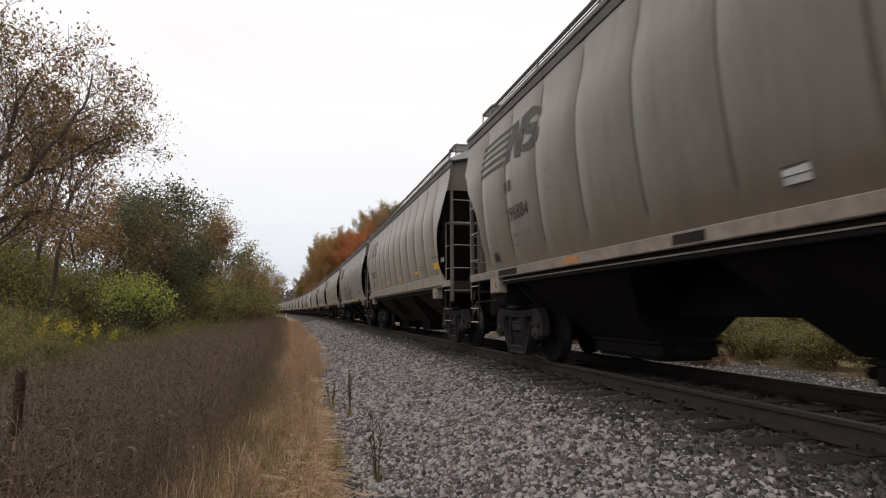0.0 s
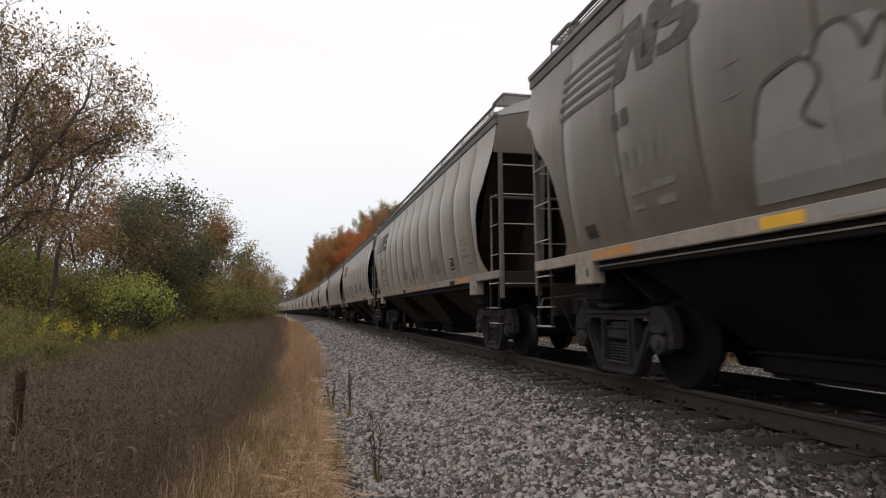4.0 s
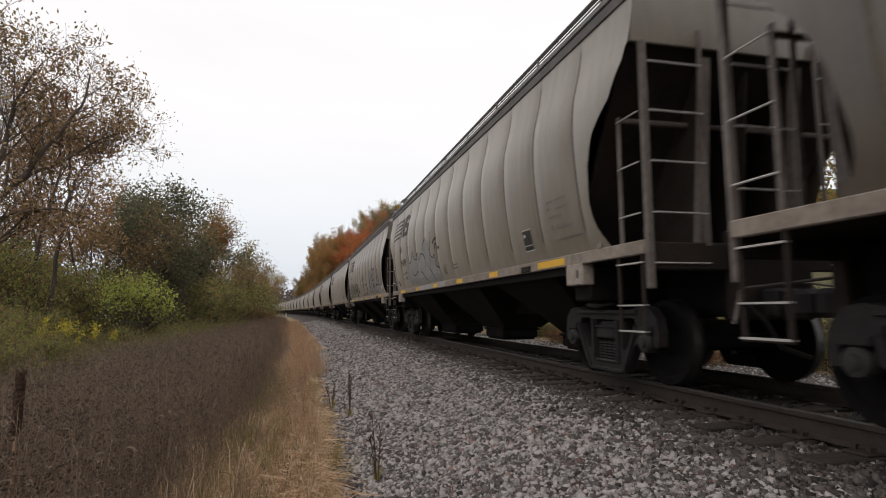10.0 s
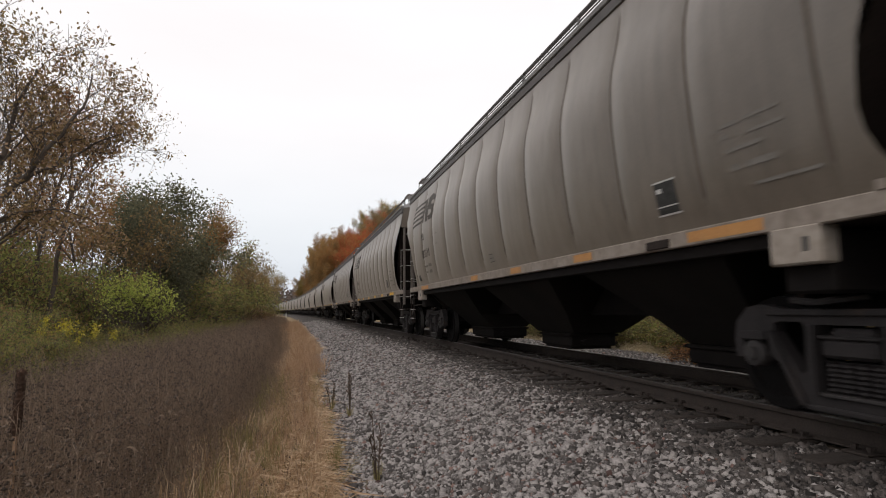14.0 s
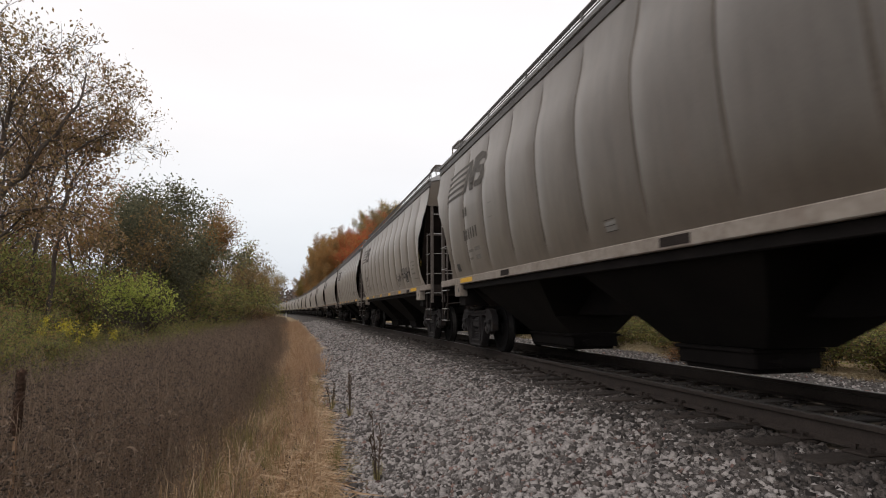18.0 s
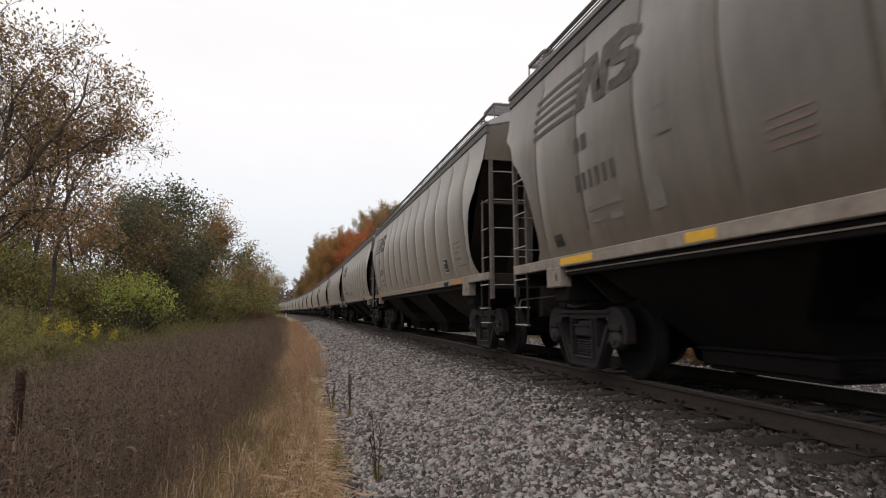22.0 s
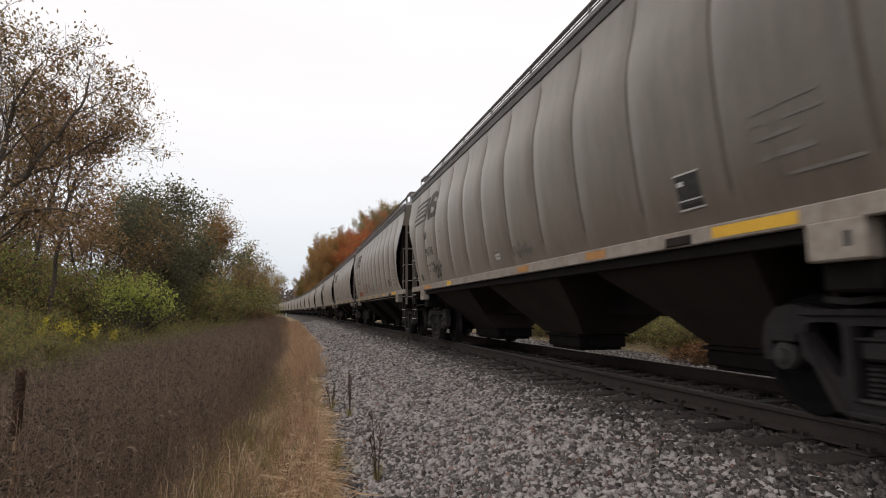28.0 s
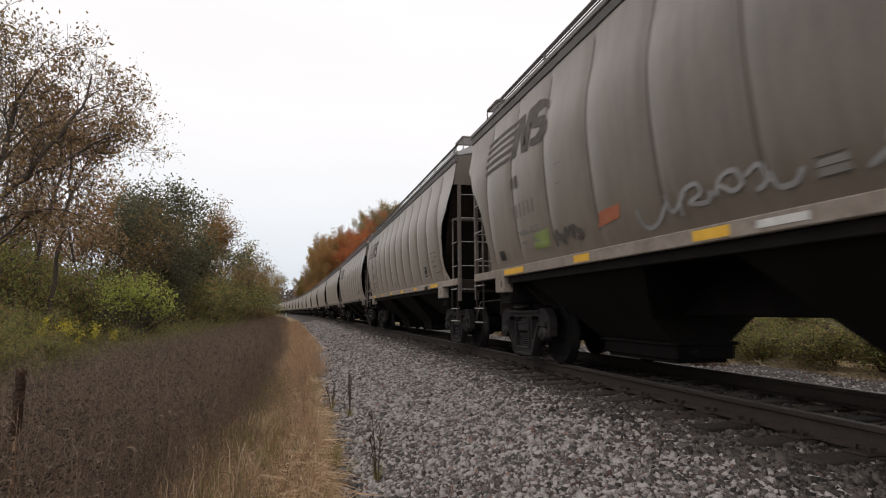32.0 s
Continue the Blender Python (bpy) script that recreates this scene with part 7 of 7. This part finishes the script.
again(bush_a, -9.8, 50.0, 140, 1.6, 1.2)
again(bush_a, -9.6, 62.0, 10, 1.7, 1.2)
again(bush_a, -6.8, 66.0, 190, 1.2, 1.4)
again(bush_a, -6.0, 78.0, 250, 1.2, 1.4)
again(bush_a, -8.0, 74.0, 290, 1.6, 1.3)
again(dark_a, -8.8, 46.0, 250, 0.6, 1.2)
again(bush_a, -14.0, 35.0, 45, 1.3, 1.3)
rust_bush = stand(make_tree("shrub", "rust coloured low shrub beyond the track", 61, 1.7, L_RUST, 2200, 0.05, 0.16, 0.6, 3, 0.4, 0.06, 6, "shrub", 0.05), 15.5, 12.0)
yel_bush = stand(make_tree("shrub", "yellow green shrub beyond the track", 63, 2.6, L_GREEN, 3600, 0.06, 0.2, 0.6, 3, 0.4, 0.08, 6, "shrub", 0.03, leaf2=L_OLIVE), 15.0, 7.0)
tan_bush = stand(make_tree("shrub", "tan and rust coloured brush at the end of the meadow", 67, 2.2, L_TAN, 2600, 0.06, 0.2, 0.6, 3, 0.4, 0.06, 6, "shrub", 0.03, leaf2=L_RUST), -4.9, 66.0)
again(tan_bush, -5.3, 84.0, 80, 1.1, 1.2)
again(tan_bush, -5.0, 75.0, 160, 0.9, 1.2)
again(tan_bush, -5.6, 96.0, 240, 1.2, 1.2)
rr = random.Random(8)
for k in range(13):
    y = -4 + 4.2 * k
    again(yel_bush, TRACK_X + bend(y) + rr.uniform(10.5, 14.5), y, rr.uniform(0, 360), rr.uniform(0.7, 1.25), 1.3)
yel_tree = stand(make_tree("tree", "yellow green tree on the low bank beyond the track", 65, 8.5, L_YELL, 12000, 0.09, 0.4, 0.58, 3, 0.6, 0.13, bare=0.1, leaf2=L_GREEN), 17.6, 16.6)
for k, (x, y, s) in enumerate(((19.5, 9.5, 0.95), (18.5, 23.0, 1.0), (17.5, 31.0, 0.9), (19.0, 3.0, 0.9), (17.8, 40.0, 1.0), (18.5, 52.0, 1.1), (18.0, 66.0, 1.1), (18.0, 82.0, 1.2))):
    again(yel_tree, x, y, 71 * k, s, 1.15)
for k in range(44):
    y = -3 + 0.85 * k
    again(yel_bush, TRACK_X + bend(y) + rr.uniform(5.3, 7.0), y, rr.uniform(0, 360), rr.uniform(0.36, 0.56), 1.3)
for x, y, s in ((9.0, 12.2, 0.38), (8.8, 11.5, 0.3), (9.6, 20.5, 0.5), (10.2, 27.0, 0.6), (9.9, 5.2, 0.5)):
    again(rust_bush, x, y, rr.uniform(0, 360), s, 1.3)


def goldenrod(x, y, seed):
    """A clump of yellow-plumed stems."""
    r, rs = random.Random(seed), np.random.default_rng(seed)
    root = tagged(new("goldenrod"), "goldenrod clump with yellow flower plumes", "wildflower", "goldenrod by the shrubs")
    root.matrix_basis = pose(x, y, ground_z(x, y))
    for k in range(4):
        a, s, h = r.uniform(0, 6.28), r.uniform(0.05, 0.6), r.uniform(0.9, 1.4)
        e = Vector((math.cos(a) * s, math.sin(a) * s, h))
        stem = part("stem", Geo().tube([(0.2 * e.x, 0.2 * e.y, -0.05), (0.7 * e.x, 0.7 * e.y, h * 0.6), e], [0.006, 0.005, 0.003], 4), M_GRASS, root, clean=False)
        tips = [e + Vector((r.gauss(0, 0.04), r.gauss(0, 0.04), -0.05 * j)) for j in range(5)]
        v, f = leaf_cloud(rs, tips, 46, 0.03, 0.04)
        me = fast_mesh("plume", v, None, f)
        me.materials.append(L_GOLD)
        tagged(new("plume", me), kind="stuff").parent = stem


for k, (x, y) in enumerate(((-6.35, 17.0), (-6.05, 17.0), (-6.2, 17.6), (-6.6, 17.3), (-5.6, 18.2), (-6.9, 18.6), (-5.9, 19.4))):
    goldenrod(x, y, k + 1)

# woods on the far bank
hill = [make_tree("tree", lab, sd, 14.0, lf, 15000, 0.155, 0.45, 0.55, 2, 0.6, 0.2, bare=0.12, leaf2=l2) for lab, sd, lf, l2 in (
    ("olive green tree on the wooded bank", 71, L_OLIVE, L_DARK), ("orange autumn tree on the wooded bank", 72, L_ORANGE, L_OLIVE),
    ("red autumn tree on the wooded bank", 73, L_RED, L_ORANGE), ("yellow brown tree on the wooded bank", 74, L_YELL, L_GREEN),
    ("dark green tree on the wooded bank", 75, L_DARK, L_OLIVE))]
spots = []
for k in range(78):
    y = 95 + 2.9 * k + rr.uniform(-2, 2)
    c = rr.uniform(12, 26) if k % 3 else rr.uniform(12, 15)
    x = TRACK_X + bend(y) + c
    # autumn colours change along the bank, and its tree line falls towards the valley
    v = x / y
    w = v - 6.0 / y
    kind = rr.choice([1, 0, 1, 3, 0] if w < 0.026 else [2, 2, 2, 1, 2] if w < 0.09 else [3, 0, 1] if w < 0.1 else [0, 4, 0, 0, 3])
    s = 0.8
    for _ in range(3):
        line = float(np.interp(v - (4.5 if v < 0.03 else 2.0) / y, [-0.04, -0.03, -0.0186, -0.0065, 0.0047, 0.0233, 0.0419, 0.0651, 0.0837, 0.107, 0.116, 0.1256, 0.167, 0.2465], [0.02, 0.035, 0.05, 0.068, 0.086, 0.119, 0.134, 0.143, 0.151, 0.158, 0.177, 0.191, 0.193, 0.27]))
        s = max(0.3, min(2.0, (0.8 + line * y - ground_z(x, y)) / 14.7))
    s *= rr.uniform(0.89, 0.98)
    spots.append((x, y, kind, s))
used = set()
for x, y, kind, s in spots:
    if kind not in used:
        used.add(kind)
        stand(hill[kind], x, y, 0, s, 0.05, 1 / max(s, 0.9))
    else:
        again(hill[kind], x, y, rr.uniform(0, 360), s, rr.uniform(0.85, 1.1) / max(s, 0.9))
for kind in range(5):
    if kind not in used:
        stand(hill[kind], 30, 160 + 9 * kind)


def far_woods():
    """The wooded ridge that closes the valley."""
    rs = np.random.default_rng(9)
    n = 9000
    x = rs.uniform(-420, 260, n)
    y = rs.uniform(480, 800, n)
    top = 10 + 20 * np.exp(-((x + 120) / 160) ** 2) + 24 * np.exp(-((x - 170) / 90) ** 2)
    ridge = np.clip((y - 470) / 200, 0.1, 1)
    z = top * ridge * rs.uniform(0.2, 1.0, n) + 2
    pts = np.stack([x, y, z], 1)
    v, f = leaf_cloud(rs, pts, 26000, 2.0, 2.2)
    me = fast_mesh("far_woods", v, None, f)
    me.materials.append(leaf_mat("far_wood_leaf", (0.085, 0.075, 0.065), (0.12, 0.095, 0.08), (0.14, 0.10, 0.085), 0.2))
    tagged(new("far_woods", me), "hazy brown wooded ridge at the end of the valley", "woods", kind="stuff")


far_woods()

post = tagged(new("marker_post"), "thin white marker post beside the track", "post")
post.matrix_basis = pose(-1.9, 80, ground_z(-1.9, 80))
part("shaft", Geo().box(-0.05, 0.05, -0.03, 0.03, -0.1, 1.35, 0.01), M_WHITE, post)
part("cap", Geo().box(-0.055, 0.055, -0.035, 0.035, 1.35, 1.42, 0.012), M_PLATE, post)


# ---- movement ----
def motions():
    """The train rolls towards the camera and past it; its wheels turn as it rolls."""
    # the half-bare trees lean to and fro in the wind
    gusts = ((0, 0.8), (3.4, 0.8), (6, 0.4), (8, 0.0), (9, -0.3), (10, 0.0), (12, 1.1), (14, 0.8), (17, -0.9), (19, -1.6), (21, -0.8), (25, -0.9), (28, -0.1), (32, 0.5))
    for tree, turn, give in ((near_a, 0, 0.5), (near_d, 0, 0.6), (near_b, 280, 1.0), (near_c, 70, 0.7)):
        spot = tree.location.copy()
        walk(tree, [(t, Matrix.Translation(spot) @ pose(0, 0, 0, 0, a * give, 0) @ pose(0, 0, 0, 0, 0, turn)) for t, a in gusts])
    for i, c in CARS.items():
        rows = []
        for k in range(17):
            t = 2.0 * k
            rows.append((t, place(car_y(i) - travelled(t))))
        walk(c, rows)
    keyed = {}
    turn_rows = []
    for k in range(481):
        t = k / 15
        turn_rows.append((t, math.degrees(travelled(t) / WHEEL_R)))
    for c in CARS.values():
        for w in c.children:
            if not w.name.startswith("wheelset"):
                continue
            y = round(w.location.y, 3)
            if y not in keyed:
                walk(w, [(t, pose(0, y, WHEEL_R, a % 360)) for t, a in turn_rows])
                keyed[y] = w.animation_data
            else:
                w.rotation_mode = "QUATERNION"
                d = w.animation_data_create()
                d.action = keyed[y].action
                d.action_slot = keyed[y].action_slot


motions()
